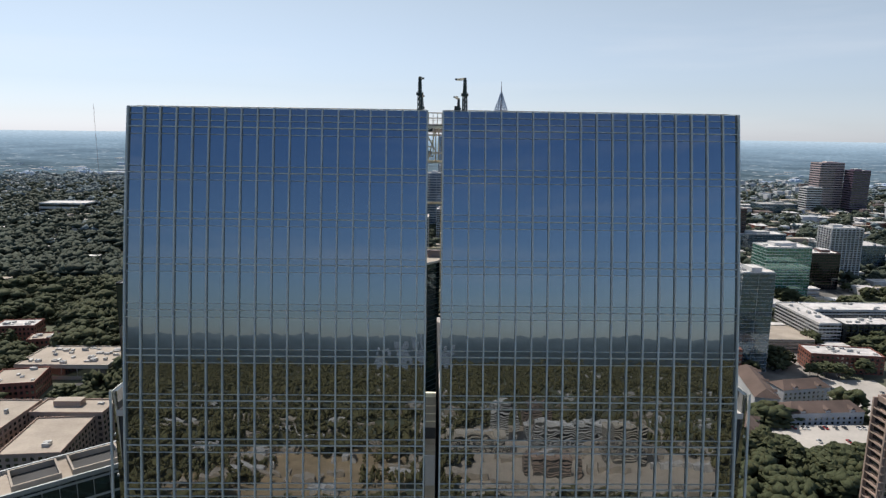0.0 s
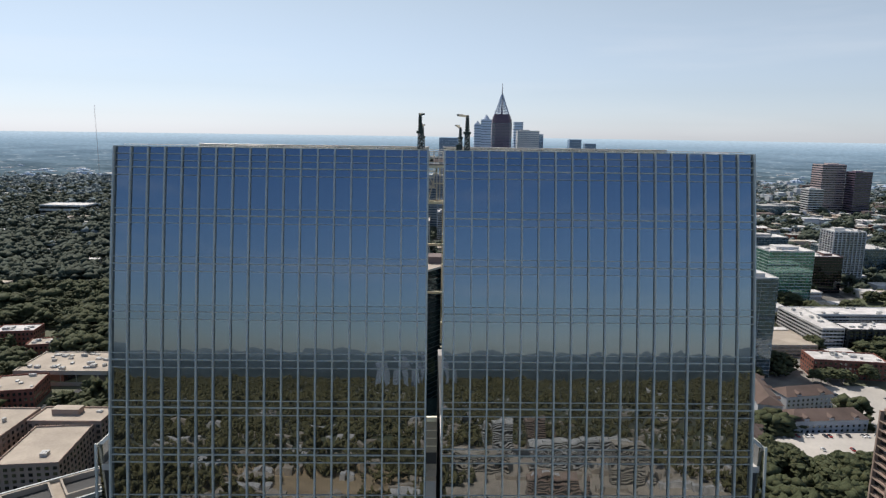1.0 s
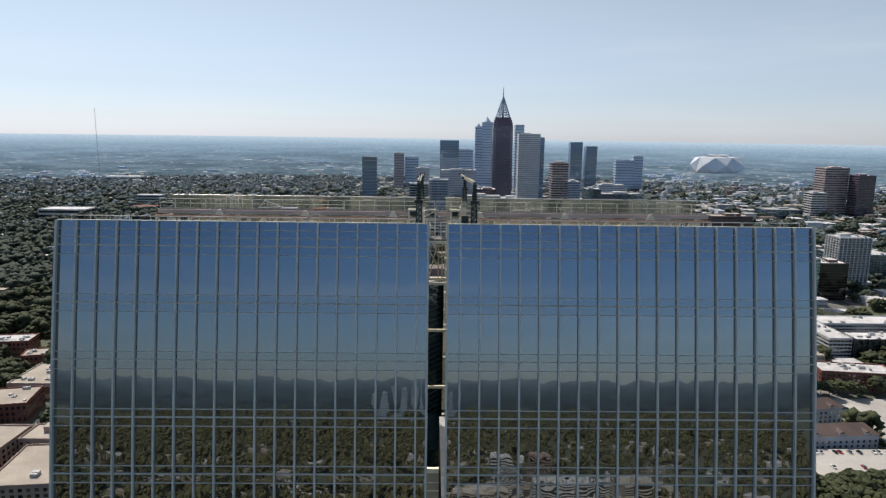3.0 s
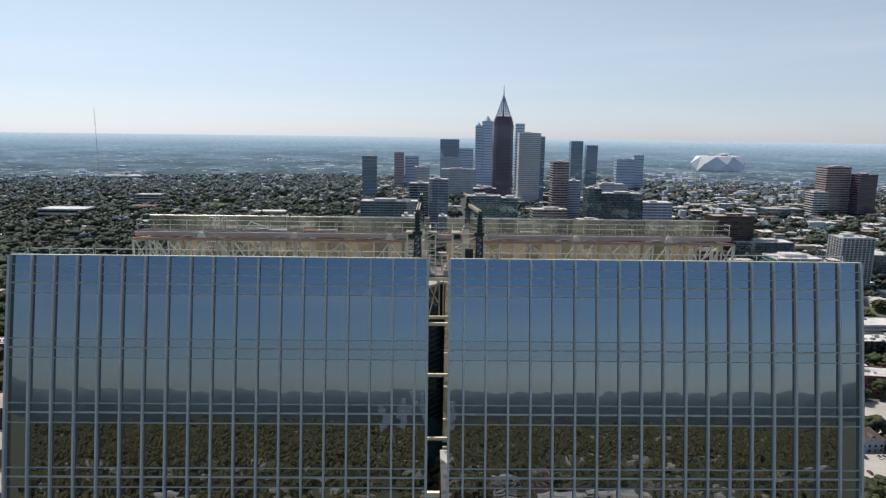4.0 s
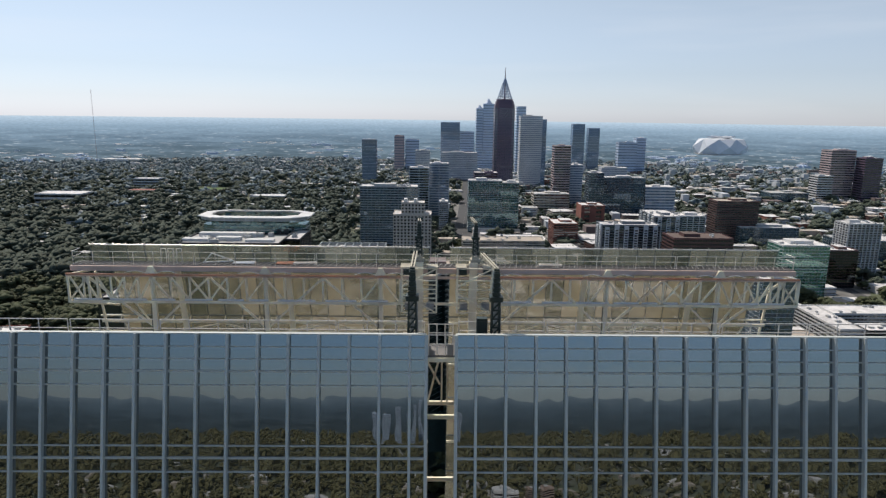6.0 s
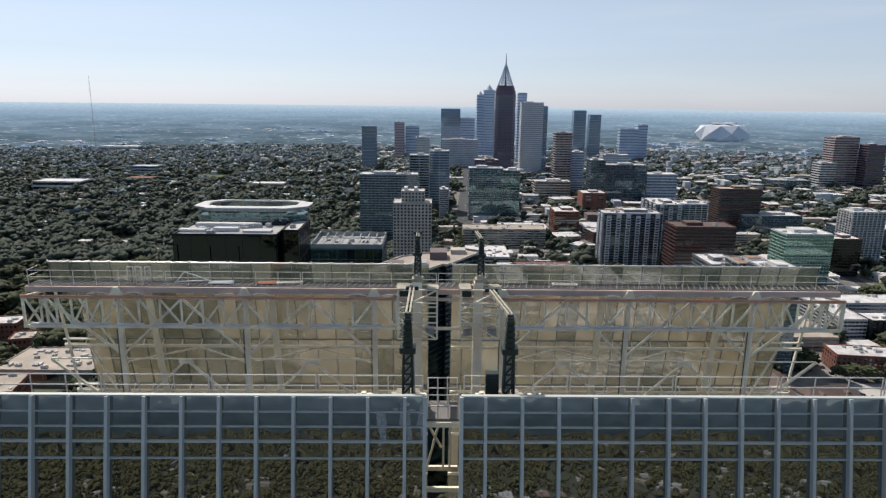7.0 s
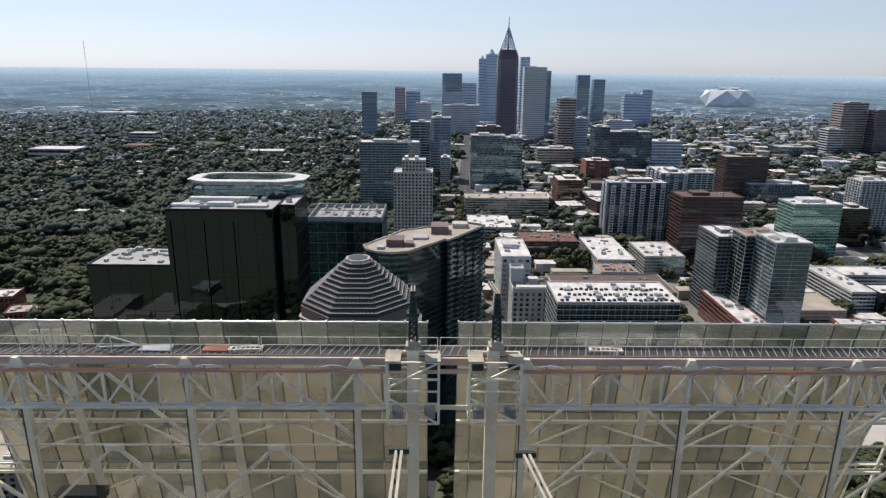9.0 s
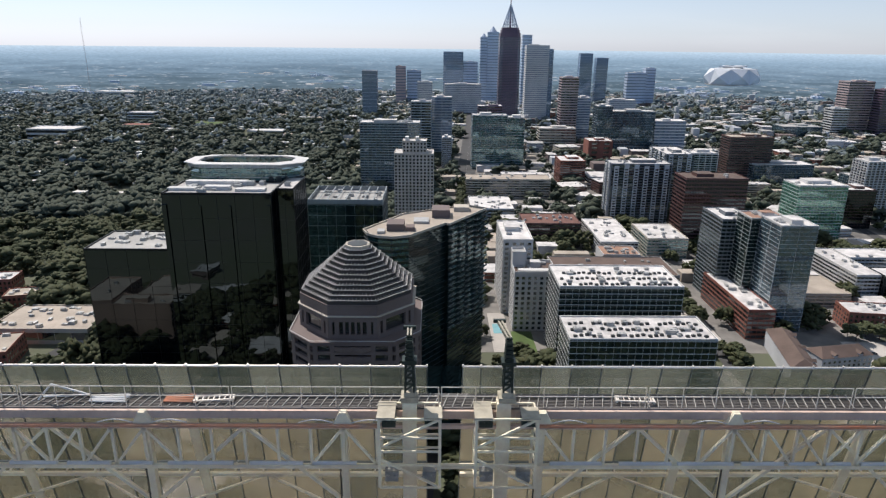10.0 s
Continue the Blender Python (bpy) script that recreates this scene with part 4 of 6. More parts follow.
        bm.faces.new([bm.verts[k] for k in (4 + j, 4 + i, 12 + i, 12 + j)])
    part("parapet", bm, wall, parent)


def block(label, x0, x1, y0, y1, h, wall, glass, style="ribbon", floor=3.6, bay=3.6, roof=None, gear=5, turn=0.0,
          band=0.45, name="office_building", category="building", base=0.0, lip=0.9, penthouse=True, bal=1.4, group="", seed=None, one=False):
    """A building on a plan rectangle. style: ribbon, curtain, punched or balcony."""
    if y0 > 1900 and style == "ribbon":
        band = max(band, 0.72)      # slender window strips
    if y0 > 1150 or y0 < 0:
        floor, bay, gear = floor * 1.45, bay * 3.0, min(gear, 1)      # far off: two storeys read as one
    seed = seed if seed is not None else int(abs(x0) * 7 + y0)
    r = random.Random(seed)
    cx, cy, w, d = (x0 + x1) / 2, (y0 + y1) / 2, (x1 - x0), (y1 - y0)
    reach = math.hypot(w, d) / 2 if turn else 0
    keep(cx - max(w / 2, reach), cx + max(w / 2, reach), cy - max(d / 2, reach), cy + max(d / 2, reach))
    ob = thing(name, label, category, (cx, cy, base), group, turn=turn)
    w2, d2 = w / 2, d / 2
    bm = bmesh.new()
    box(bm, -w2, w2, -d2, d2, 0, h - 0.3)
    part("wall", bm, glass if style == "curtain" else wall, ob)
    n = max(1, int((h - 1.0) / floor))
    f = (h - 1.0) / n
    sides = [(0, -d2, w, 0.0)]
    sides.append((-w2, 0, d, -90.0) if cx > 0 else (w2, 0, d, 90.0))
    sides = sides[:1] if one or y0 > 1150 else [] if y0 < 0 else sides
    if style == "curtain":
        bm = bmesh.new()
        box(bm, -w2 - 0.12, w2 + 0.12, -d2 - 0.12, d2 + 0.12, -band / 2, band / 2)
        me = mesh_of("floor_band", bm, wall)
        for k in range(1, n + 1):
            piece("floor_band", me, pose(0, 0, k * f), ob)
        for sx, sy, length, rot in sides:
            cols = max(1, round(length / bay))
            bm = bmesh.new()
            box(bm, -0.06, 0.06, -0.16, 0.0, 0, h - 0.3)
            me = mesh_of("mullion", bm, wall)
            for k in range(cols + 1):
                q = Matrix.Translation((sx, sy, 0)) @ Matrix.Rotation(radians(rot), 4, 'Z') @ Matrix.Translation((-length / 2 + length * k / cols, 0, 0))
                piece("mullion", me, q, ob)
    elif style == "ribbon":
        bm = bmesh.new()
        box(bm, -w2 - 0.04, w2 + 0.04, -d2 - 0.04, d2 + 0.04, 0, f * (1 - band))
        me = mesh_of("window_strip", bm, glass)
        for k in range(n):
            piece("window_strip", me, pose(0, 0, k * f + f * 0.3), ob)
        for sx, sy, length, rot in sides:
            cols = max(1, round(length / bay))
            bm = bmesh.new()
            box(bm, -0.16, 0.16, -0.14, 0.0, 0, h - 0.3)
            me = mesh_of("pier", bm, wall)
            for k in range(cols + 1):
                q = Matrix.Translation((sx, sy, 0)) @ Matrix.Rotation(radians(rot), 4, 'Z') @ Matrix.Translation((-length / 2 + length * k / cols, 0, 0))
                piece("pier", me, q, ob)
    elif style == "balcony":
        bm = bmesh.new()
        box(bm, -w2 - 0.04, w2 + 0.04, -d2 - 0.04, d2 + 0.04, 0, f * 0.66)
        me = mesh_of("window_strip", bm, glass)
        # one slab with its solid balustrade runs round the two seen sides
        bm = bmesh.new()
        far = w2 if cx > 0 else -w2
        near_x = -w2 - bal if cx > 0 else w2 + bal
        inner_x = -w2 if cx > 0 else w2
        ring_a = [(far, -d2), (inner_x, -d2), (inner_x, d2)]
        ring_b = [(far, -d2 - bal), (near_x, -d2 - bal), (near_x, d2)]
        lay = [[bm.verts.new((x, y, z)) for x, y in ring] for ring, z in ((ring_a, -0.1), (ring_b, -0.1), (ring_a, 0.1), (ring_b, 0.1), (ring_b, 0.5))]
        for i in range(2):
            bm.faces.new((lay[0][i], lay[0][i + 1], lay[1][i + 1], lay[1][i]))
            bm.faces.new((lay[2][i], lay[3][i], lay[3][i + 1], lay[2][i + 1]))
            bm.faces.new((lay[1][i], lay[1][i + 1], lay[3][i + 1], lay[3][i]))
            bm.faces.new((lay[3][i], lay[3][i + 1], lay[4][i + 1], lay[4][i]))
        mb = mesh_of("balcony", bm, wall)
        for sx, sy, length, rot in sides:
            cols = max(1, round(length / (bay * 1.7)))
            bm = bmesh.new()
            box(bm, -0.4, 0.4, -bal - 0.1, 0.0, 0, h - 0.3)
            mp = mesh_of("pier", bm, wall)
            for k in range(cols + 1):
                q = Matrix.Translation((sx, sy, 0)) @ Matrix.Rotation(radians(rot), 4, 'Z') @ Matrix.Translation((-length / 2 + length * k / cols, 0, 0))
                piece("pier", mp, q, ob)
        for k in range(n):
            piece("window_strip", me, pose(0, 0, k * f + f * 0.2), ob)
            if k:
                piece("balcony", mb, pose(0, 0, k * f + 0.05), ob)
    else:
        bm = bmesh.new()
        ww, hh = bay * 0.5, f * 0.55
        box(bm, -ww / 2, ww / 2, -0.05, 0.0, 0, hh)
        me = mesh_of("window", bm, glass)
        bm = bmesh.new()
        box(bm, -ww / 2 - 0.15, ww / 2 + 0.15, -0.16, 0.0, -0.2, -0.02)
        ms = mesh_of("window_sill", bm, wall)
        for sx, sy, length, rot in sides:
            cols = max(1, round(length / bay))
            tr = Matrix.Translation((sx, sy, 0)) @ Matrix.Rotation(radians(rot), 4, 'Z')
            for k in range(cols):
                for j in range(n):
                    at = tr @ Matrix.Translation((-length / 2 + length * (k + 0.5) / cols, 0, j * f + f * 0.28))
                    piece("window", me, at, ob)
    flat_roof(ob, -w2, w2, -d2, d2, h - 0.2, roof or roof_white, wall, lip)
    if penthouse and min(w, d) > 14:
        pw, pd = w * r.uniform(0.25, 0.5), d * r.uniform(0.3, 0.5)
        px, py = r.uniform(-w * 0.15, w * 0.15), r.uniform(-d * 0.1, d * 0.15)
        bm = bmesh.new()
        box(bm, px - pw / 2, px + pw / 2, py - pd / 2, py + pd / 2, h - 0.3, h + 3.2)
        part("penthouse", bm, wall, ob)
        bm = bmesh.new()
        box(bm, px - pw / 2 - 0.2, px + pw / 2 + 0.2, py - pd / 2 - 0.2, py + pd / 2 + 0.2, h + 3.2, h + 3.45)
        part("penthouse_roof", bm, roof or roof_white, ob)
    if h < 32 and 430 < y0 < 1000:
        gear = int(gear * 1.7)
    roof_gear(ob, -w2 + 1, w2 - 1, -d2 + 1, d2 - 1, h - 0.2, gear, seed)
    return ob


# -- the black office tower with the ring roof --
dark_office = block("black mirror-glass office block with white rooftop plant", -146, -88, 330, 362, 138, frame_black, glass_black, "curtain", 12.0, 9.6, gear=16, band=0.08, penthouse=False, roof=rooftop_grey)
for x, w in ((-28, 1.2), (27.6, 0.9), (-9, 0.5), (7, 0.5)):      # shallow folds down the mirror front
    bm = bmesh.new()
    box(bm, x - w, x + w, -16.9, -15.9, 0, 131 + w)
    part("facade_fold", bm, glass_black, dark_office)
for x0, x1, y, hh in ((-29, -14, -8, 1.6), (-10, 4, -6, 2.2), (8, 24, -9, 1.4), (-24, 10, 6, 2.6)):
    bm = bmesh.new()
    box(bm, x0, x1, y, y + 5, 137.7, 137.8 + hh)
    part("plant_screen", bm, stone_white, dark_office)
slab = block("slim black glass office slab with stepped edge", -87.4, -77.5, 338, 372, 139, frame_black, glass_black, "curtain", 8.0, 5.0, gear=1, band=0.08, penthouse=False)
ring_tower = thing("office_building", "teal glass office tower under a white ring canopy", "building", (-114, 380, 0))
keep(-146, -74, 366, 408)
bm = bmesh.new()
oct_plan = [(-31, -8), (-22, -15), (22, -15), (33, -7), (33, 7), (22, 15), (-22, 15), (-31, 8)]
prism(bm, oct_plan, 0, 142.4)
part("wall", bm, glass_teal, ring_tower)
bm = bmesh.new()
prism(bm, [(x * 1.006, y * 1.006) for x, y in oct_plan], -0.2, 0.2)
me = mesh_of("floor_band", bm, frame_grey)
for k in range(1, 36):
    piece("floor_band", me, pose(0, 0, 4.0 * k), ring_tower)
outer = [(x * 1.10, y * 1.12) for x, y in oct_plan]
inner = [(x * 0.86, y * 0.80) for x, y in oct_plan]
bm = bmesh.new()
for z, flip in ((148.0, False), (147.5, True)):
    o = [bm.verts.new((x, y, z)) for x, y in outer]
    q = [bm.verts.new((x, y, z + (0.35 if not flip else 0))) for x, y in inner]
    for i in range(8):
        j = (i + 1) % 8
        bm.faces.new((o[i], o[j], q[j], q[i]))
for ringp in (outer, inner):
    lo = [bm.verts.new((x, y, 147.5)) for x, y in ringp]
    hi = [bm.verts.new((x, y, 148.0)) for x, y in ringp]
    for i in range(8):
        j = (i + 1) % 8
        bm.faces.new((lo[i], lo[j], hi[j], hi[i]))
part("ring_canopy", bm, stone_white, ring_tower, "white angular ring canopy")
bm = bmesh.new()
prism(bm, [(x * 0.8, y * 0.76) for x, y in oct_plan], 142.4, 143.4)
part("roof_deck", bm, roof_tan, ring_tower)
roof_gear(ring_tower, -20, 20, -8, 8, 143.4, 8, 3)
for q in (0.95, -0.95):      # glazed upper storey, set back under the canopy on both long sides
    bm = bmesh.new()
    box(bm, -24, 24, 14.2 * q - 0.15, 14.2 * q + 0.15, 142.4, 147.0)
    part("clerestory", bm, glass_teal, ring_tower)
for a, b in (((-30, -7.6), (-24, -13.5)), ((24, -13.5), (32, -6.6))):
    bm = bmesh.new()
    beam(bm, (*a, 144.8), (*b, 144.8), 4.5, 0.3)
    part("clerestory", bm, glass_teal, ring_tower)
bm = bmesh.new()
for i in range(8):
    (xa, ya), (xb, yb) = oct_plan[i], oct_plan[(i + 1) % 8]
    beam(bm, (xa * 1.03, ya * 1.04, 146.5), (xb * 1.03, yb * 1.04, 146.5), 0.4, 1.8)
part("canopy_fascia", bm, frame_grey, ring_tower)
for i in range(14):
    u = -28.6 + 4.4 * i
    bm = bmesh.new()
    yy = -15.7 if -22 < u < 22 else -11.3
    box(bm, u - 0.12, u + 0.12, yy - 0.15, yy + 0.1, 145.5, 147.5)
    part("canopy_post", bm, stone_white, ring_tower)
# the firm's mark: three plain dark shapes where letters stand
for i, (w, z) in enumerate(((2.6, -0.6), (3.2, 0), (2.4, 0))):
    bm = bmesh.new()
    box(bm, -w / 2, w / 2, -0.25, 0, z, 2.4)
    box(bm, -w / 2 + 0.5, w / 2 - 0.5, -0.35, -0.25, 0.8, 1.6)
    ob = part("sign_shape", bm, frame_dark, ring_tower)
    ob.location = (18 + 3.6 * i, -15.25, 138.4) if i == 0 else (22.4 + 3.4 * (i - 1), -15.0 + 2.5 * (i - 1), 138.4)

block("dark green-black glass low office annex", -216, -164, 372, 412, 93, frame_black, glass_black, "curtain", 11.0, 13, gear=22, band=0.08, penthouse=False, roof=rooftop_grey)
framed = block("dark grey glass office building with open roof frame", -97, -40, 470, 520, 99, frame_grey, glass_dark, "curtain", 7.8, 7.0, gear=12, band=0.2, penthouse=False, roof=rooftop_grey, lip=3.0)
for k in range(9):
    bm = bmesh.new()
    box(bm, -28 + 7 * k - 0.35, -28 + 7 * k + 0.35, -24.4, 24.4, 101.1, 101.7) if abs(-28 + 7 * k) < 28 else box(bm, -28 + 7 * k - 0.3, -28 + 7 * k + 0.3, -24.9, 24.9, 101.9, 102.5)
    part("roof_beam", bm, frame_grey, framed)
for y in (-24.6, 0.0, 24.6):
    bm = bmesh.new()
    box(bm, -27.6, 27.6, y - 0.3, y + 0.3, 101.75, 102.3)
    part("roof_beam", bm, frame_grey, framed)

# -- octagonal stone tower with a stepped pyramid roof --
pyramid = thing("office_building", "rose stone tower under a stepped octagonal pyramid roof", "building", (-34, 262, -3.2))
keep(-66, -2, 230, 294)
bm = bmesh.new()


def octagon(r, chamfer=0.42):
    c = r * chamfer
    return [(-c, -r), (c, -r), (r, -c), (r, c), (c, r), (-c, r), (-r, c), (-r, -c)]


prism(bm, octagon(26.3, 0.62), 0, 100)
part("wall", bm, glass_win, pyramid)
bm = bmesh.new()
prism(bm, octagon(27.5, 0.62), 0, 1.45)
spandrel_me = mesh_of("spandrel", bm, stone_rose)
for k in range(10, 25):
    piece("spandrel", spandrel_me, pose(0, 0, 2.2 + 4.05 * k), pyramid)
bm = bmesh.new()
prism(bm, octagon(27.4, 0.62), 0, 42)
part("lower_wall", bm, stone_rose, pyramid)
for i in range(8):      # stone piers between the deep window bands, paired at the corners
    reach = 27.5 if i % 2 == 0 else 27.5 * 1.62 / math.sqrt(2)
    for c in ((-15.5, -8.5, 8.5, 15.5) if i % 2 == 0 else (-5.5, 5.5)):
        bm = bmesh.new()
        box(bm, c - 0.9, c + 0.9, -reach - 0.12, -reach + 1.6, 40, 101)
        ob = part("pier", bm, stone_rose, pyramid)
        ob.rotation_euler.z = math.radians(45 * i)
for z in (97.2, 92.9, 88.7, 84.6, 80.5):      # prow of folded spandrels in the middle of the front
    bm = bmesh.new()
    prism(bm, [(-8, -27.4), (-4.2, -29.2), (0, -27.9), (4.2, -29.2), (8, -27.4)], z, z + 1.9)
    part("folded_spandrel", bm, stone_rose, pyramid)
bm = bmesh.new()
prism(bm, octagon(27.9, 0.62), 100.6, 101.2)
part("cornice", bm, stone_rose, pyramid)
o = octagon(27.9, 0.62)
for i in range(8):
    (xa, ya), (xb, yb) = o[i], o[(i + 1) % 8]
    bm = bmesh.new()
    beam(bm, (xa, ya, 101.9), (xb, yb, 101.9), 0.22, 0.16)
    part("terrace_rail", bm, stone_white, pyramid)
bm = bmesh.new()
prism(bm, octagon(23.4), 101.2, 111.2)
part("drum_core", bm, glass_win, pyramid)
for i in range(8):
    reach = 24.6 if i % 2 == 0 else 24.6 * 1.42 / math.sqrt(2)
    half = 10.3 if i % 2 == 0 else 10.0
    bars = (-9.4, -6.6, -3.6, -1.2, 1.2, 3.6, 6.6, 9.4) if i % 2 == 0 else (-9.4, -6.4, 6.4, 9.4)
    for c in bars:
        w = 0.42 if abs(c) < 4 else 0.9
        bm = bmesh.new()
        box(bm, c - w, c + w, -reach, -reach + 1.3, 101.2, 111.2)
        ob = part("column", bm, stone_rose, pyramid)
        ob.rotation_euler.z = math.radians(45 * i)
    for za, zb in ((101.2, 103.2), (108.9, 111.2)):
        bm = bmesh.new()
        box(bm, -half, half, -reach + 0.05, -reach + 1.2, za, zb)
        ob = part("drum_band", bm, stone_rose, pyramid)
        ob.rotation_euler.z = math.radians(45 * i)
bm = bmesh.new()
prism(bm, octagon(25.2), 111.2, 111.6)
part("eave", bm, stone_beige, pyramid)
bm = bmesh.new()
prism(bm, octagon(24.2), 111.6, 116.2)
part("attic", bm, stone_rose, pyramid)
steps = 11
for k in range(steps):
    r0 = 23.6 - (23.6 - 4.6) * k / steps
    z = 116.2 + 1.62 * k
    bm = bmesh.new()
    prism(bm, octagon(r0), z, z + 1.62)
    part("roof_step", bm, step_stone, pyramid)
    # bright upstand along each tread, in panes
    for i in range(8):
        o = octagon(r0 - 0.2)
        (xa, ya), (xb, yb) = o[i], o[(i + 1) % 8]
        nb = max(2, round(math.hypot(xb - xa, yb - ya) / 1.6))
        bm = bmesh.new()
        beam(bm, (xa, ya, z + 1.7), (xb, yb, z + 1.7), 0.16, 0.10)
        for q in range(nb + 1):
            px, py = xa + (xb - xa) * q / nb, ya + (yb - ya) * q / nb
            beam(bm, (px, py, z + 1.7), (px * 0.94, py * 0.94, z + 2.2), 0.14, 0.10)
        part("roof_rail", bm, stone_white, pyramid)
bm = bmesh.new()
prism(bm, octagon(5.2), 134.0, 135.4)
part("crown_ring", bm, stone_beige, pyramid)
# flat dark cap standing in for the shade of a hollow ring
bm = bmesh.new()
prism(bm, octagon(4.2), 135.41, 135.6)
part("crown_hollow_shade", bm, frame_dark, pyramid)

# -- curved teal glass tower with balconies --
teal_tower = thing("apartment_tower", "dark teal glass tower with curved corner and tan roof terraces", "building")
keep(-44, 40, 335, 420)
plan = [(-41, 352), (-38, 344), (-32, 339), (-24, 337), (-15, 340), (6, 367), (8, 365), (33, 404), (20, 412), (-20, 388)]
bm = bmesh.new()
prism(bm, plan, 0, 112)
part("wall", bm, glass_dark, teal_tower)
cxp, cyp = sum(p[0] for p in plan) / 10, sum(p[1] for p in plan) / 10
grown = [(cxp + (x - cxp) * 1.02, cyp + (y - cyp) * 1.02) for x, y in plan]
bm = bmesh.new()
prism(bm, grown, -0.2, 0.2)
me = mesh_of("floor_slab", bm, frame_dark)
for k in range(1, 31):
    piece("floor_slab", me, pose(0, 0, 3.62 * k), teal_tower)
bm = bmesh.new()
prism(bm, plan[:5] + [(-12, 345), (-20, 360)], 108.5, 112.05, None)
part("terrace_glass", bm, glass_teal, teal_tower)
bm = bmesh.new()
prism(bm, [(cxp + (x - cxp) * 0.97, cyp + (y - cyp) * 0.97) for x, y in plan], 112.06, 112.4)
part("roof_terrace", bm, roof_tan, teal_tower)
for i in range(10):
    (xa, ya), (xb, yb) = grown[i], grown[(i + 1) % 10]
    bm = bmesh.new()
    beam(bm, (xa, ya, 112.5), (xb, yb, 112.5), 0.6, 1.4)
    part("parapet", bm, stone_beige, teal_tower)
for xa, xb, ya, yb, hh, mt in ((-28, -18, 350, 362, 4.2, stone_rose), (-2, 9, 380, 394, 5.0, stone_rose), (-13, -4, 366, 376, 1.6, unit_metal), (12, 22, 396, 405, 3.0, stone_beige), (-33, -29, 344, 350, 1.6, unit_metal), (-17, -12, 350, 357, 2.4, stone_rose)):
    bm = bmesh.new()
    box(bm, xa, xb, ya, yb, 112.3, 112.3 + hh)
    part("roof_room", bm, mt, teal_tower)
bm = bmesh.new()
beam(bm, (-1.7, -2.6, 0), (1.9, 2.9, 0), 2.6, 0.22)
slab_me = mesh_of("balcony", bm, frame_grey)
bm = bmesh.new()
beam(bm, (1.0 - 1.7, -0.9 - 2.6, 0.65), (1.0 + 1.9, -0.9 + 2.9, 0.65), 0.08, 1.0)
guard_me = mesh_of("balcony_glass", bm, glass_teal)
for k in range(12, 31):
    for n, u in enumerate((0.08, 0.30, 0.52, 0.74, 0.94)):
        at = pose(8.6 + 25 * u, 364.6 + 39 * u, 3.62 * k + (0.0 if n % 2 else 1.2))
        piece("balcony", slab_me, at, teal_tower)
        piece("balcony_glass", guard_me, at, teal_tower)
for n, (xa, ya, xb, yb) in enumerate(((-24, 337, -15, 340), (-15, 340, 6, 367), (-41, 352, -38, 344), (-38, 344, -32, 339), (-32, 339, -24, 337))):
    for k in range(20, 31):      # pale spandrel glass under each slab
        bm = bmesh.new()
        beam(bm, (xa, ya - 0.3, 3.62 * k + 1.0), (xb, yb - 0.3, 3.62 * k + 1.0), 0.3, 1.5)
        part("spandrel", bm, glass_teal if n < 1 or n > 2 else glass_dark, teal_tower)
# dark block added so the view down the slot ends in shade
bm = bmesh.new()
box(bm, -24, 16, 300, 350, 0, 26)
part("podium", bm, glass_dark, teal_tower)

# -- white stone hotel, two wings --
hotel = block("pale grey-white stone hotel block with square windows", 61.5, 94.3, 458, 488, 47, stone_white, glass_win, "punched", 4.0, 4.7, gear=9, lip=2.6, name="hotel", penthouse=False, roof=roof_brown)
bm = bmesh.new()
box(bm, -16.2, -6, 3, 14.8, 46.6, 58)
part("stair_core", bm, stone_white, hotel)
for a, b, c, d in ((-16.4, -5.8, 2.8, 3.3), (-16.4, -5.8, 14.5, 15.0), (-16.4, -15.9, 3.3, 14.5), (-6.3, -5.8, 3.3, 14.5)):
    bm = bmesh.new()
    box(bm, a, b, c, d, 58, 60)
    part("core_parapet", bm, stone_white, hotel)
bm = bmesh.new()
box(bm, -15.9, -6.3, 3.3, 14.5, 58, 58.4)
part("core_roof", bm, rooftop_grey, hotel)
bm = bmesh.new()
box(bm, -2, 6, 2, 9, 46.6, 51.5)
part("plant_room", bm, stone_white, hotel)
bm = bmesh.new()
box(bm, -13, 12, -11.5, -6, 46.6, 49.2)
part("terrace_block", bm, stone_white, hotel)
block("pale stone hotel rear wing with pilasters", 55.5, 80, 492, 552, 64, stone_white, glass_win, "punched", 4.0, 6.0, gear=4, lip=1.4, name="hotel", penthouse=True)
# -- low glass blocks with crowded rooftop plant --
block("low glazed office block with white rooftop plant screens", 80, 168, 338, 372, 50, stone_white, glass_dark, "curtain", 3.9, 4.5, gear=20, band=0.5, penthouse=False, roof=roof_white)
block("low glazed office block with rows of rooftop condensers", 84, 168, 396, 440, 61, stone_white, glass_dark, "curtain", 3.9, 4.5, gear=20, band=0.5, penthouse=False, roof=roof_white)
block("concrete hall with brown-stained flat roof", 112, 225, 545, 600, 15, concrete, glass_win, "ribbon", 7, 12, gear=3, penthouse=False, roof=roof_brown)
for i in range(22):
    for j in range(6):
        if (i + j) % 11 == 5:
            continue
        bm = bmesh.new()
        box(bm, -1.1, 1.1, -0.9, 0.9, 0, 1.2)
        tube(bm, (0, 0, 1.2), (0, 0, 1.4), 0.6, 8)
        ob = part("condenser", bm, frame_dark)
        ob.location = (84 + 3.75 * i, 342.5 + 8.6 * j + 0.9 * (i % 3), 49.8) if j < 3 else (88 + 3.6 * i, 400 + 11 * (j - 3) + 0.9 * (i % 3), 60.8)
        tagged(ob, "dark metal condenser on the white roof", "air conditioner", group="roof condensers")

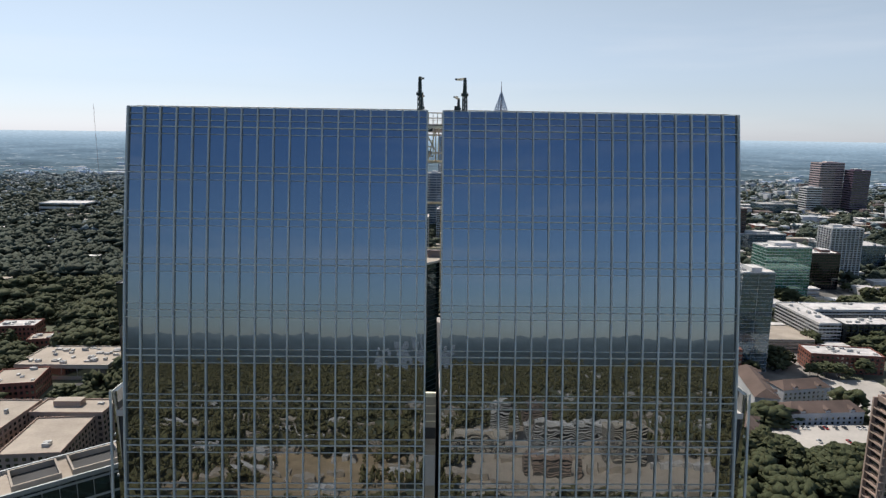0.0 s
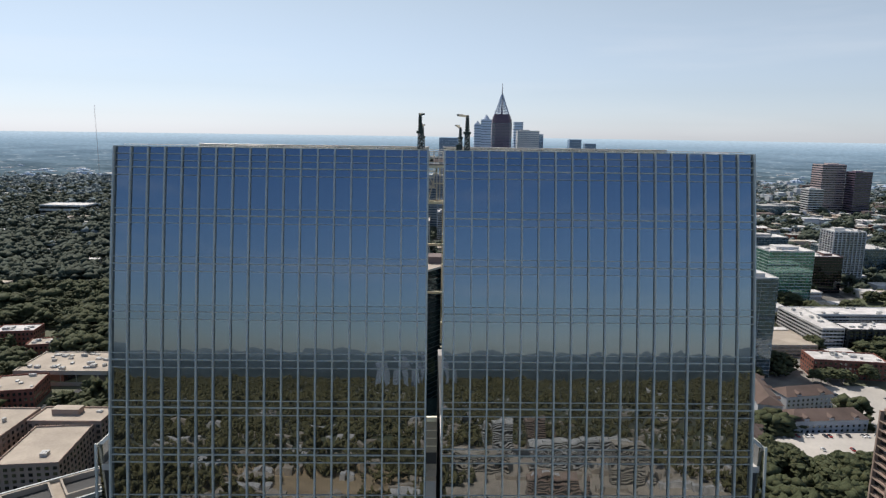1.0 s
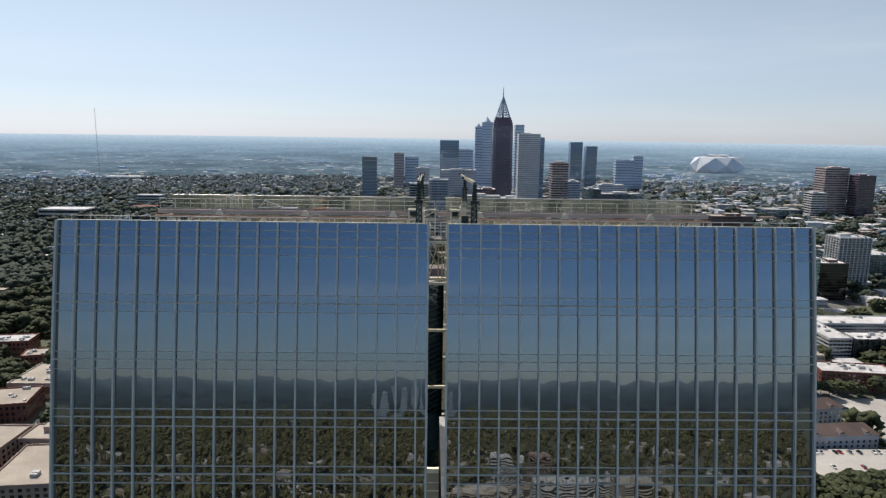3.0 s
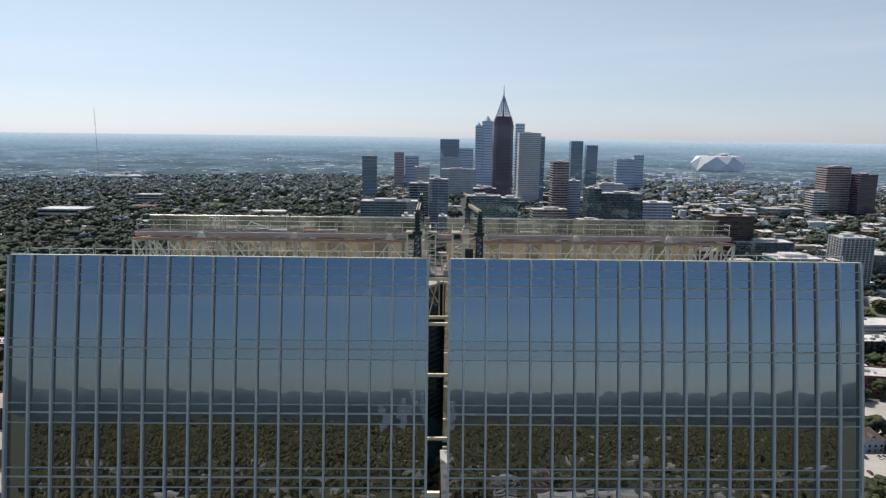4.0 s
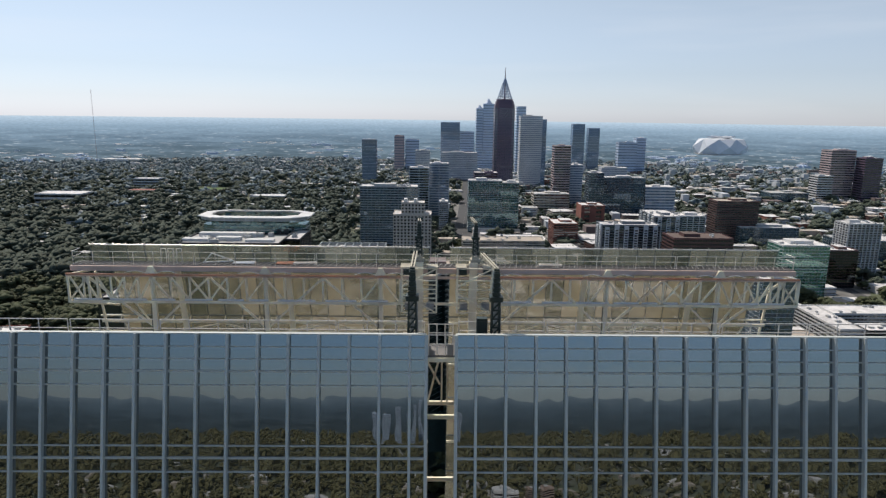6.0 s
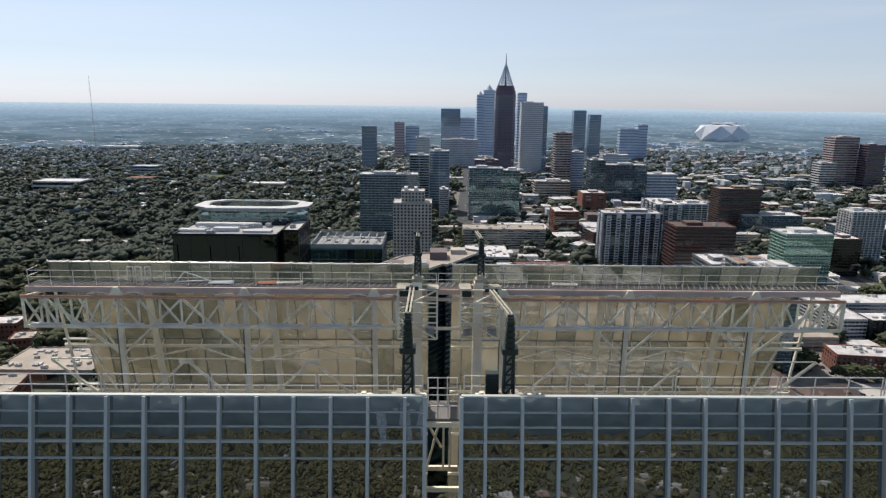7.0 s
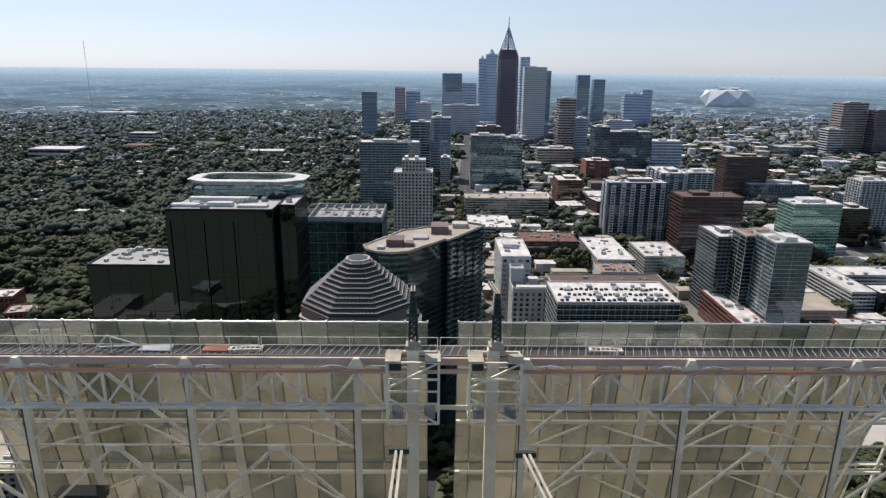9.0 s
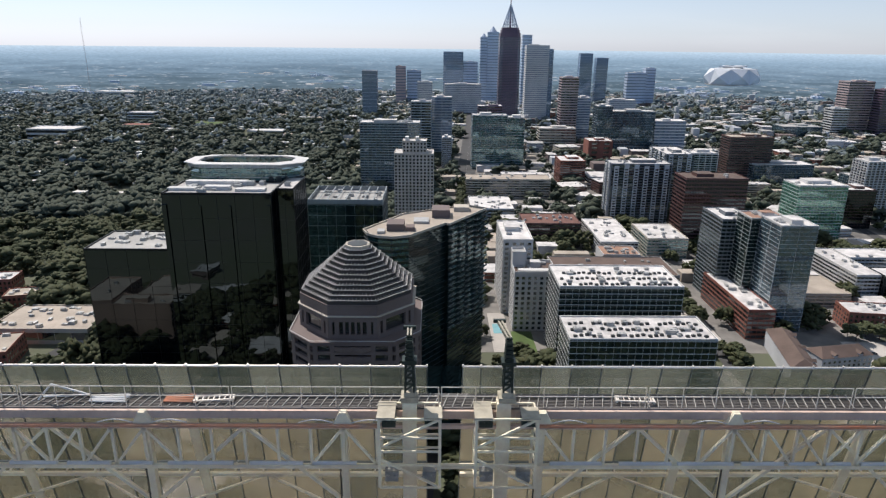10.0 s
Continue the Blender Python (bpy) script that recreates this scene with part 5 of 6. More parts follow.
# -- brick and teal glass pair of apartment towers on a brick podium --
block("dark green glass apartment tower with white floor lines", 262, 290, 458, 490, 87, stone_white, glass_navy, "curtain", 3.3, 14.0, gear=9, band=0.17, name="apartment_tower")
block("dark glass apartment tower with terracotta roof edge", 255, 286, 491, 516, 84, stone_white, glass_dark, "curtain", 3.3, 10, gear=5, band=0.17, roof=roof_orange, name="apartment_tower")
block("grey apartment tower with ribbon windows and brick accents", 244, 272, 517, 560, 76, condo_grey, glass_dark, "ribbon", 3.3, 4.2, gear=7, band=0.38, name="apartment_tower")
block("red brick podium with white roof terrace", 240, 261, 444, 530, 24, brick_red, glass_win, "ribbon", 3.6, 4.2, gear=10, name="podium", penthouse=False)
# -- right side: apartment blocks, decks, offices --
block("white and charcoal apartment block with white roof", 378, 400, 530, 610, 22, stone_white, glass_win, "ribbon", 3.4, 4, gear=4, penthouse=False, name="apartment_block")
block("charcoal apartment wing with white roof", 402, 455, 527, 552, 22, frame_dark, glass_win, "balcony", 3.4, 3.4, gear=5, penthouse=False, name="apartment_block")
block("white apartment wing with white roof", 457, 540, 527, 552, 22, stone_white, glass_win, "ribbon", 3.4, 4.0, gear=5, penthouse=False, name="apartment_block")
block("white apartment rear wing with white roof", 402, 530, 580, 610, 22, stone_white, glass_win, "ribbon", 3.4, 4.0, gear=6, penthouse=False, name="apartment_block")
block("tan concrete parking structure", 318, 364, 512, 560, 11, stone_beige, glass_win, "ribbon", 3.2, 8, roof=roof_tan, gear=0, penthouse=False, name="parking_garage", category="garage")
block("red brick apartment house with white roof", 330, 390, 455, 480, 16, brick_red, glass_win, "punched", 3.2, 4.0, gear=6, penthouse=False, name="apartment_house", turn=-8)
block("teal-green glass office tower with white frame", 412, 468, 702, 738, 67, stone_white, glass_green, "curtain", 3.8, 3.6, gear=6, band=0.5)
block("dark red and black glass tower", 505, 545, 764, 800, 49, brick_brown, glass_black, "curtain", 3.6, 4.0, gear=4)
block("white framed apartment tower", 556, 600, 806, 836, 77, stone_white, glass_win, "balcony", 3.3, 3.3, gear=3)
block("brown granite office tower", 273, 341, 678, 715, 79, brick_brown, glass_black, "ribbon", 4.0, 3.0, gear=4, roof=roof_brown)
def condo(label, x0, x1, y0, y1, h, bays, side_bays, seed):
    """A grey apartment tower whose white window bays stand out between recessed balconies."""
    ob = block(label, x0, x1, y0, y1, h, condo_grey, glass_dark, "balcony", 3.3, 60, gear=6, bal=0.9, name="apartment_tower", seed=seed)
    w, d = x1 - x0, y1 - y0
    n = int(h / 3.3)
    for sx, sy, length, rot, many in ((0, -d / 2, w, 0, bays), (-w / 2, 0, d, -90, side_bays)):
        wide = length / many * 0.46
        bm = bmesh.new()
        box(bm, -wide / 2, wide / 2, -1.5, 0.5, 0, h + 1.2)
        bay_mesh = mesh_of("white_bay", bm, stone_grey)
        bm = bmesh.new()
        box(bm, -wide * 0.33, wide * 0.33, -1.56, -1.4, 0, 1.7)
        pane_mesh = mesh_of("window", bm, glass_dark)
        for k in range(many):
            at = Matrix.Translation((sx, sy, 0)) @ Matrix.Rotation(radians(rot), 4, 'Z') @ Matrix.Translation((-length / 2 + length * (k + 0.5) / many, 0, 0))
            piece("white_bay", bay_mesh, at @ Matrix.Translation((0, 0, -1.8 * ((k + seed) % 3))), ob)
            for j in range(n - 1):
                piece("window", pane_mesh, at @ Matrix.Translation((0, 0, 1.2 + 3.3 * j)), ob)
    return ob


condo("grey-white apartment tower with white window bays", 216, 290, 771, 800, 78, 6, 2, 5)
condo("white apartment tower with grey recessed balconies", 314, 352, 860, 930, 76, 3, 4, 7)
block("white apartment tower behind", 356, 400, 895, 930, 72, stone_white, glass_dark, "balcony", 3.2, 5.0, gear=5, name="apartment_tower")
block("dark brown office tower with lattice parapet", 470, 540, 1016, 1050, 79, brick_brown, glass_dark, "ribbon", 3.8, 4.0, gear=4, roof=roof_tan)
block("low dark glass office block", 506, 603, 1000, 1040, 38, frame_grey, glass_navy, "curtain", 3.8, 5.0, gear=5, band=0.3)
block("dark blue-green glass office tower", 340, 372, 1360, 1400, 95, frame_grey, glass_navy, "curtain", 3.8, 5.0, gear=3, band=0.3)
block("black glass office slab with flat top", 374, 466, 1370, 1410, 84, frame_grey, glass_navy, "curtain", 3.8, 6.0, gear=3, band=0.3)
block("white concrete office block", 470, 536, 1376, 1420, 64, stone_white, glass_blue_hazed, "ribbon", 4.0, 4.0, gear=5)
block("tan mid-rise with penthouse", 229, 309, 1410, 1450, 42, stone_beige, glass_win, "ribbon", 3.6, 4.0, gear=4)
block("dark glass office block with sloped roof light", 600, 690, 880, 930, 40, frame_grey, glass_navy, "curtain", 3.8, 5, gear=4, band=0.25)
block("dark low convention block with glass roof", 870, 968, 1603, 1660, 28, frame_grey, glass_navy, "curtain", 7, 12, gear=2, roof=rooftop_grey)
# -- centre, along the avenue --
block("limestone office tower with stepped top", -47.5, -1.5, 730, 766, 95, stone_beige, glass_win, "punched", 3.9, 4.2, one=True, gear=0, penthouse=False, name="office_tower")
top_ob = block("limestone penthouse storey with white plant rooms", -38, -10, 738, 760, 13, stone_beige, glass_win, "punched", 4.0, 4.0, gear=0, base=95.2, penthouse=False, name="tower_crown", category="tower top")
for k in (-1, 1):
    bm = bmesh.new()
    box(bm, -5 + 6 * k, -1 + 6 * k, -6, 6, 12.8, 17)
    part("plant_room", bm, stone_white, top_ob)
block("dark teal office tower with slightly bowed front", -112, -23, 954, 990, 104, frame_grey, glass_navy, "ribbon", 3.8, 6, gear=16, name="office_tower", band=0.35)
block("grey-green apartment tower with pale piers", -46, -8, 1230, 1262, 112, stone_grey, glass_dark, "balcony", 3.4, 4, gear=3, name="apartment_tower")
block("grey glass apartment tower behind", -7, 32, 1250, 1285, 119, stone_grey, glass_blue_hazed, "balcony", 3.4, 4, gear=3, name="apartment_tower")
block("slim grey tower by the avenue", 12, 28, 1120, 1150, 60, stone_grey, glass_win, "ribbon", 3.4, 4, gear=2, name="apartment_tower")
block("teal glass apartment tower with stepped bays", 66, 128, 1148, 1182, 96, stone_grey, glass_teal, "curtain", 3.4, 8, gear=6, name="apartment_tower")
block("teal glass apartment tower with pale corner", 129, 160, 1154, 1186, 92, stone_white, glass_teal, "curtain", 3.4, 8, gear=4, name="apartment_tower")
block("long tan concrete garage with stripes", 46, 170, 922, 960, 27, stone_beige, glass_win, "ribbon", 3.4, 9, roof=roof_tan, gear=8, penthouse=False, name="parking_garage", category="garage")
block("white museum hall with white flat roof", 45, 100, 780, 850, 18, stone_white, glass_win, "ribbon", 4, 7, gear=12, penthouse=False)
block("red-tiled roof institute of brown brick", 100, 165, 690, 735, 24, brick_brown, glass_win, "ribbon", 3.6, 4, gear=9, roof=tile_red, penthouse=False)
block("white apartment row with courtyard", 175, 215, 640, 735, 18, stone_white, glass_win, "ribbon", 3.3, 4, gear=10, penthouse=False)
block("blank white stucco hall with orange flat roof", 168, 205, 600, 630, 17, stone_white, glass_win, "ribbon", 17, 40, gear=8, band=0.9, penthouse=False, roof=roof_orange)
block("beige apartment block with garage", 225, 268, 640, 700, 22, stone_beige, glass_teal, "ribbon", 3.3, 4, gear=6, penthouse=False)
block("brown brick loft building", 200, 240, 1010, 1060, 40, brick_red, glass_win, "ribbon", 3.8, 4, gear=3)
block("white office hall with flat roof", 245, 330, 1000, 1050, 16, stone_white, glass_win, "ribbon", 4, 6, gear=8, penthouse=False)
block("white warehouse hall with flat roof", 110, 190, 1000, 1060, 12, stone_white, glass_win, "ribbon", 4, 6, gear=8, penthouse=False)

block("long white hall with white roof in the woods", -932, -824, 1480, 1540, 22, stone_white, glass_win, "ribbon", 5, 12, gear=0, penthouse=False, name="hall")
block("low orange-roofed school in the woods", -807, -735, 1674, 1714, 9, stone_beige, glass_win, "ribbon", 5, 12, gear=0, penthouse=False, roof=brick_red, name="school")
block("grey apartment slab in the woods", -864, -793, 1835, 1875, 24, stone_grey, glass_win, "ribbon", 4, 8, gear=0, penthouse=False, name="apartment_block")
block("wide white store with flat roof in the woods", -1429, -1265, 2766, 2836, 13, stone_white, glass_win, "ribbon", 5, 12, gear=0, penthouse=False, name="store")
block("white flat-roofed school in the woods", -452, -370, 1569, 1609, 11, stone_white, glass_win, "ribbon", 5, 12, gear=0, penthouse=False, name="school")
block("red brick loft building with rows of windows", 292, 338, 1215, 1260, 43, brick_red, glass_win, "punched", 5, 7, gear=1, name="loft_building")
# -- near left: pink stucco apartments, brick houses, long white roof --
block("pink stucco apartment wing with flat tan roof", -262, -236, 262, 312, 34, stone_pink, glass_win, "punched", 3.3, 4.0, gear=2, roof=roof_tan, penthouse=False, name="apartment_block")
block("pink stucco apartment wing with stair tower", -235, -192, 296, 316, 33, stone_pink, glass_win, "punched", 3.3, 4.0, gear=3, roof=roof_tan, penthouse=True, name="apartment_block")
block("pink stucco apartment wing with arched balconies", -226, -194, 250, 295, 31, stone_pink, glass_win, "punched", 3.3, 4.0, gear=1, roof=roof_tan, penthouse=False, name="apartment_block", turn=6)
block("long low hall with bright white roof and vents", -330, -256, 430, 476, 12, stone_beige, glass_win, "ribbon", 7, 12, gear=26, penthouse=False, roof=roof_tan)
block("red brick apartment house with grey roof", -325, -292, 385, 418, 14, brick_red, glass_win, "punched", 3.3, 3.6, gear=5, roof=roof_tan, penthouse=False, turn=12)
block("red brick apartment house with white roof", -410, -374, 525, 548, 14, brick_red, glass_win, "punched", 3.3, 3.6, gear=4, penthouse=False, turn=8)
block("small red brick house with tan roof", -365, -340, 500, 520, 10, brick_red, glass_win, "punched", 3.3, 3.6, gear=3, roof=roof_tan, penthouse=False, turn=15)
# near office roof beside the tower
deck = block("grey office tower with open tan roof wells", -96 - 35, -96 + 35, 55 - 6, 55 + 6, 125, frame_grey, glass_dark, "curtain", 4.2, 3.2, gear=0, roof=roof_tan, penthouse=False, lip=0.8, turn=37.8, band=0.5)
for xa, xb in ((-28, -12), (-6, 6), (11, 20), (22, 32)):
    bm = bmesh.new()
    for a, b, c, d in ((xa, xb, -4.2, -3.8), (xa, xb, 3.4, 3.8), (xa, xa + 0.4, -3.8, 3.4), (xb - 0.4, xb, -3.8, 3.4)):
        box(bm, a, b, c, d, 124.7, 126.2)
    part("plant_well_wall", bm, roof_tan, deck)
    # dark sheet level with the roof, painted shade for a deep well
    bm = bmesh.new()
    box(bm, xa + 0.4, xb - 0.4, -3.8, 3.4, 124.81, 124.9)
    part("plant_well_shade", bm, dark_core, deck)
roof_gear(deck, -32, 9, -5, 5, 124.85, 7, 77, 0.5)
block("pink stucco apartment tower with rounded balconies", 167, 186, 152, 160, 104, stone_pink, glass_win, "balcony", 3.2, 4, gear=1, roof=roof_tan, penthouse=False, name="apartment_tower")


def gabled(label, cx, cy, w, d, h, turn, wall, roof, rise=5.0):
    """A long house under a pitched roof with dormer windows."""
    keep(cx - max(w, d) / 2, cx + max(w, d) / 2, cy - max(w, d) / 2, cy + max(w, d) / 2, -2)
    ob = thing("apartment_house", label, "house", (cx, cy, 0), turn=turn, group="pitched-roof apartments")
    bm = bmesh.new()
    box(bm, -w / 2, w / 2, -d / 2, d / 2, 0, h)
    part("wall", bm, wall, ob)
    bm = bmesh.new()
    o = 0.6
    pts = [(-w / 2 - o, -d / 2 - o, h), (w / 2 + o, -d / 2 - o, h), (w / 2 + o, d / 2 + o, h), (-w / 2 - o, d / 2 + o, h), (-w / 2 + d * 0.3, 0, h + rise), (w / 2 - d * 0.3, 0, h + rise)]
    v = [bm.verts.new(p) for p in pts]
    for f in ((0, 1, 5, 4), (2, 3, 4, 5), (1, 2, 5), (3, 0, 4), (3, 2, 1, 0)):
        bm.faces.new([v[i] for i in f])
    part("roof", bm, roof, ob)
    bm = bmesh.new()
    box(bm, -0.8, 0.8, -0.05, 0, 0, 1.7)
    me = mesh_of("window", bm, glass_win)
    n = int(w / 4)
    for k in range(n):
        for j in range(int(h / 3.3)):
            piece("window", me, pose(-w / 2 + w * (k + 0.5) / n, -d / 2, 1.1 + 3.3 * j), ob)
    for k in range(max(1, n // 4)):
        x = -w / 2 + w * (k + 0.5) / max(1, n // 4)
        bm = bmesh.new()
        prism(bm, [(x - 1.6, -d / 2 - 0.3), (x + 1.6, -d / 2 - 0.3), (x + 1.6, -d / 5), (x - 1.6, -d / 5)], h - 0.2, h + 1.8)
        part("dormer", bm, wall, ob)
        bm = bmesh.new()
        vv = [bm.verts.new(p) for p in ((x - 2, -d / 2 - 0.7, h + 1.7), (x + 2, -d / 2 - 0.7, h + 1.7), (x, -d / 2 - 0.7, h + 3.3), (x - 2, -d / 6, h + 1.7), (x + 2, -d / 6, h + 1.7), (x, -d / 6, h + 3.3))]
        for f in ((0, 1, 2), (5, 4, 3), (0, 2, 5, 3), (1, 4, 5, 2), (0, 3, 4, 1)):
            bm.faces.new([vv[i] for i in f])
        part("dormer_roof", bm, roof, ob)
    return ob


gabled("grey stucco apartment house with brown shingle roof", 274, 356, 54, 18, 13, 4, stone_grey, roof_brown)
gabled("grey stucco apartment wing with brown shingle roof", 252, 402, 62, 17, 13, 78, stone_grey, roof_brown)
gabled("grey stucco rear apartment house with brown roof", 285, 400, 40, 17, 12, 10, stone_grey, roof_brown)
gabled("grey stucco apartment house among trees with brown roof", 210, 330, 34, 16, 12, 70, stone_grey, roof_brown)
gabled("small brown-roofed house by the avenue", -262, 345, 26, 12, 6, 25, stone_grey, roof_brown, 4)
gabled("small brown-roofed house under trees", -290, 350, 20, 12, 6, -20, stone_grey, roof_brown, 4)
gabled("white cottage with dark roof under trees", -215, 330, 16, 11, 5, 10, stone_white, roof_brown, 4)

# tree-free strips on the camera's side of the halls, so their fronts show in the view
for q in ((-932, -824, 1400, 1480), (-807, -735, 1620, 1674), (-864, -793, 1760, 1835), (-1429, -1265, 2650, 2766), (-452, -370, 1510, 1569), (-700, -560, 1690, 1758)):
    keep(*q)
# -- far towers downtown --
bofa = thing("office_skyscraper", "maroon granite skyscraper with open steel spire", "skyscraper", (201, 1830, 0))
keep(170, 232, 1800, 1860)
bm = bmesh.new()
prism(bm, octagon(28, 0.72), 0, 236)
part("wall", bm, far_maroon, bofa)
for k in range(9):
    for s in (-1, 1):
        bm = bmesh.new()
        box(bm, -19 + 4.75 * k - 0.9, -19 + 4.75 * k + 0.9, s * 28 - 0.5, s * 28 + 0.5, 0, 236)
        part("pier", bm, far_maroon, bofa)
bm = bmesh.new()
prism(bm, octagon(28.3, 0.72), 0, 1.6)
me = mesh_of("window_strip", bm, glass_navy)
for k in range(55):
    piece("window_strip", me, pose(0, 0, 6 + 4.2 * k), bofa)
for k, (r0, z0, z1) in enumerate(((27, 236, 246), (24.5, 246, 254), (22, 254, 260))):
    bm = bmesh.new()
    prism(bm, octagon(r0, 0.72), z0, z1)
    part("shoulder", bm, far_maroon, bofa)
tip = Vector((0, 0, 322))
corners = [Vector((x, y, 260)) for x, y in octagon(20, 0.5)]
for p in corners:
    bm = bmesh.new()
    beam(bm, p, p.lerp(tip, 0.93), 1.5)
    part("spire_rib", bm, far_hazed_stone, bofa)
for k in range(1, 8):
    u = k / 8.5
    for i in range(8):
        bm = bmesh.new()
        a, b = corners[i].lerp(tip, u), corners[(i + 1) % 8].lerp(tip, u)
        beam(bm, a, b, 1.1)
        part("spire_ring", bm, far_hazed_stone, bofa)
        bm = bmesh.new()
        beam(bm, corners[i].lerp(tip, (k - 1) / 8.5), b, 0.8)
        part("spire_brace", bm, far_hazed_stone, bofa)
bm = bmesh.new()
prism(bm, octagon(3), 258, 310, [(x * 0.15, y * 0.15) for x, y in octagon(6)])
part("spire_core", bm, far_maroon, bofa)
bm = bmesh.new()
tube(bm, (0, 0, 308), (0, 0, 347), 1.8, 8, 0.5)
part("spire_needle", bm, far_maroon, bofa)

block("white concrete office tower with dark grid of windows", 264, 330, 1940, 1985, 215, stone_white, glass_blue_hazed, "ribbon", 4.0, 2.0, gear=3, name="office_skyscraper", band=0.5)
block("dark slim office slab beside the white tower", 331, 344, 1945, 1985, 205, far_hazed_stone, glass_blue_hazed, "curtain", 7, 12, gear=1, name="office_skyscraper")
twin = block("granite tower with pointed top, blued by haze", 201, 245, 2600, 2640, 262, far_hazed_stone, glass_blue_hazed, "ribbon", 7, 12, gear=0, name="office_skyscraper", penthouse=False)
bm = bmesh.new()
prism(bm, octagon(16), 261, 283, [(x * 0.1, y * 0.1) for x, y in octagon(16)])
part("pointed_roof", bm, far_hazed_stone, twin)
twin2 = block("granite tower with small pointed top, blued by haze", 174, 200, 2600, 2640, 244, far_hazed_stone, glass_blue_hazed, "ribbon", 7, 12, gear=0, name="office_skyscraper", penthouse=False)
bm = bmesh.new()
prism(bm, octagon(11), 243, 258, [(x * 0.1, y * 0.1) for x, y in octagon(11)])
part("pointed_roof", bm, far_hazed_stone, twin2)
block("tall grey stone slab tower downtown", 311, 344, 2400, 2440, 250, far_hazed_stone, glass_blue_hazed, "ribbon", 7, 12, gear=0, name="office_skyscraper", penthouse=False)
block("square blue-black glass tower downtown", 32, 112, 2700, 2750, 187, far_hazed_stone, glass_blue_hazed, "curtain", 7, 12, gear=0, name="office_skyscraper", penthouse=False)
block("grey office block downtown", 113, 172, 2700, 2740, 149, far_hazed_stone, glass_blue_hazed, "ribbon", 7, 12, gear=0, name="office_skyscraper")
block("dark blue hotel tower downtown", 565, 614, 2600, 2640, 187, far_hazed_stone, glass_blue_hazed, "curtain", 7, 12, gear=0, name="hotel_tower", penthouse=False)
block("dark blue tower downtown", 630, 675, 2600, 2640, 171, far_hazed_stone, glass_blue_hazed, "curtain", 7, 12, gear=0, name="hotel_tower", penthouse=False)
block("black glass office cube", -222, -178, 2000, 2040, 138, far_hazed_stone, glass_blue_hazed, "curtain", 7, 12, gear=0, penthouse=False)
block("pale slab of apartments downtown", -150, -112, 2500, 2530, 135, far_pink_stone, glass_blue_hazed, "ribbon", 7, 12, gear=0)
block("pale office block downtown", -108, -55, 2520, 2550, 120, far_hazed_stone, glass_blue_hazed, "ribbon", 7, 12, gear=0)
block("white concrete hospital block downtown", -60, -10, 2200, 2240, 95, stone_white, glass_blue_hazed, "ribbon", 4, 6, gear=3)
block("grey concrete hospital block downtown", 30, 150, 2150, 2190, 92, stone_grey, glass_blue_hazed, "ribbon", 4, 6, gear=3)
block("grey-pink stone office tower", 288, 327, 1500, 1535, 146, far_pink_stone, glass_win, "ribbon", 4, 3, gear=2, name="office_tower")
block("blue-grey glass block beside the stone tower", 328, 362, 1520, 1560, 100, stone_grey, glass_blue_hazed, "ribbon", 4, 4, gear=2)
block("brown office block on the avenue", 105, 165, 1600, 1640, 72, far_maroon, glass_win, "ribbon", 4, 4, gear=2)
block("low wide office block downtown", 727, 800, 2500, 2540, 120, far_hazed_stone, glass_blue_hazed, "ribbon", 7, 12, gear=0)
block("low wide office slab downtown", 801, 840, 2520, 2560, 136, far_hazed_stone, glass_blue_hazed, "ribbon", 7, 12, gear=0)
block("blue glass apartment block", 520, 600, 1950, 1990, 62, stone_grey, glass_blue_hazed, "ribbon", 4, 5, gear=2)
block("striped pink-brown concrete tower", 1076, 1142, 1700, 1750, 134, far_pink_stone, glass_win, "ribbon", 4.2, 4, gear=1, name="hotel_tower", band=0.5)
block("dark maroon slab tower", 1143, 1190, 1660, 1700, 116, far_maroon, glass_win, "ribbon", 4.2, 4, gear=1, name="office_tower")
block("pale apartment tower beside the striped tower", 1010, 1050, 1640, 1680, 70, stone_white, glass_win, "ribbon", 4.2, 4, gear=1)

stadium = thing("stadium", "white angular folded-panel stadium", "stadium", (1470, 3270, 29))
bm = bmesh.new()
prism(bm, [(x * 1.2, y * 0.85) for x, y in octagon(108, 0.5)], -18, 14)
part("concourse", bm, concrete, stadium)
for i in range(8):
    a0, a1 = math.radians(45 * i - 22), math.radians(45 * i + 23)
    am = (a0 + a1) / 2
    bm = bmesh.new()
    p = [Vector((132 * math.cos(a0), 95 * math.sin(a0), 14)), Vector((132 * math.cos(a1), 95 * math.sin(a1), 14)), Vector((144 * math.cos(am), 106 * math.sin(am), 48)), Vector((112 * math.cos(a0), 78 * math.sin(a0), 86)), Vector((112 * math.cos(a1), 78 * math.sin(a1), 86)), Vector((0, 0, 96))]
    v = [bm.verts.new(q) for q in p]
    for f in ((0, 1, 2), (0, 2, 3), (1, 4, 2), (2, 4, 3), (3, 4, 5)):
        bm.faces.new([v[k] for k in f])
    part("folded_panel", bm, stadium_white, stadium)
for k in range(4):
    bm = bmesh.new()
    a = math.radians(90 * k + 20)
    c, sn = math.cos(a), math.sin(a)
    prism(bm, [(c * 20 - sn * 30, sn * 20 + c * 30), (c * 20 + sn * 30, sn * 20 - c * 30), (c * 92, sn * 66)], 94, 101, [(c * 24 - sn * 20, sn * 24 + c * 20), (c * 24 + sn * 20, sn * 24 - c * 20), (c * 80, sn * 58)])
    part("roof_petal", bm, stadium_white, stadium)

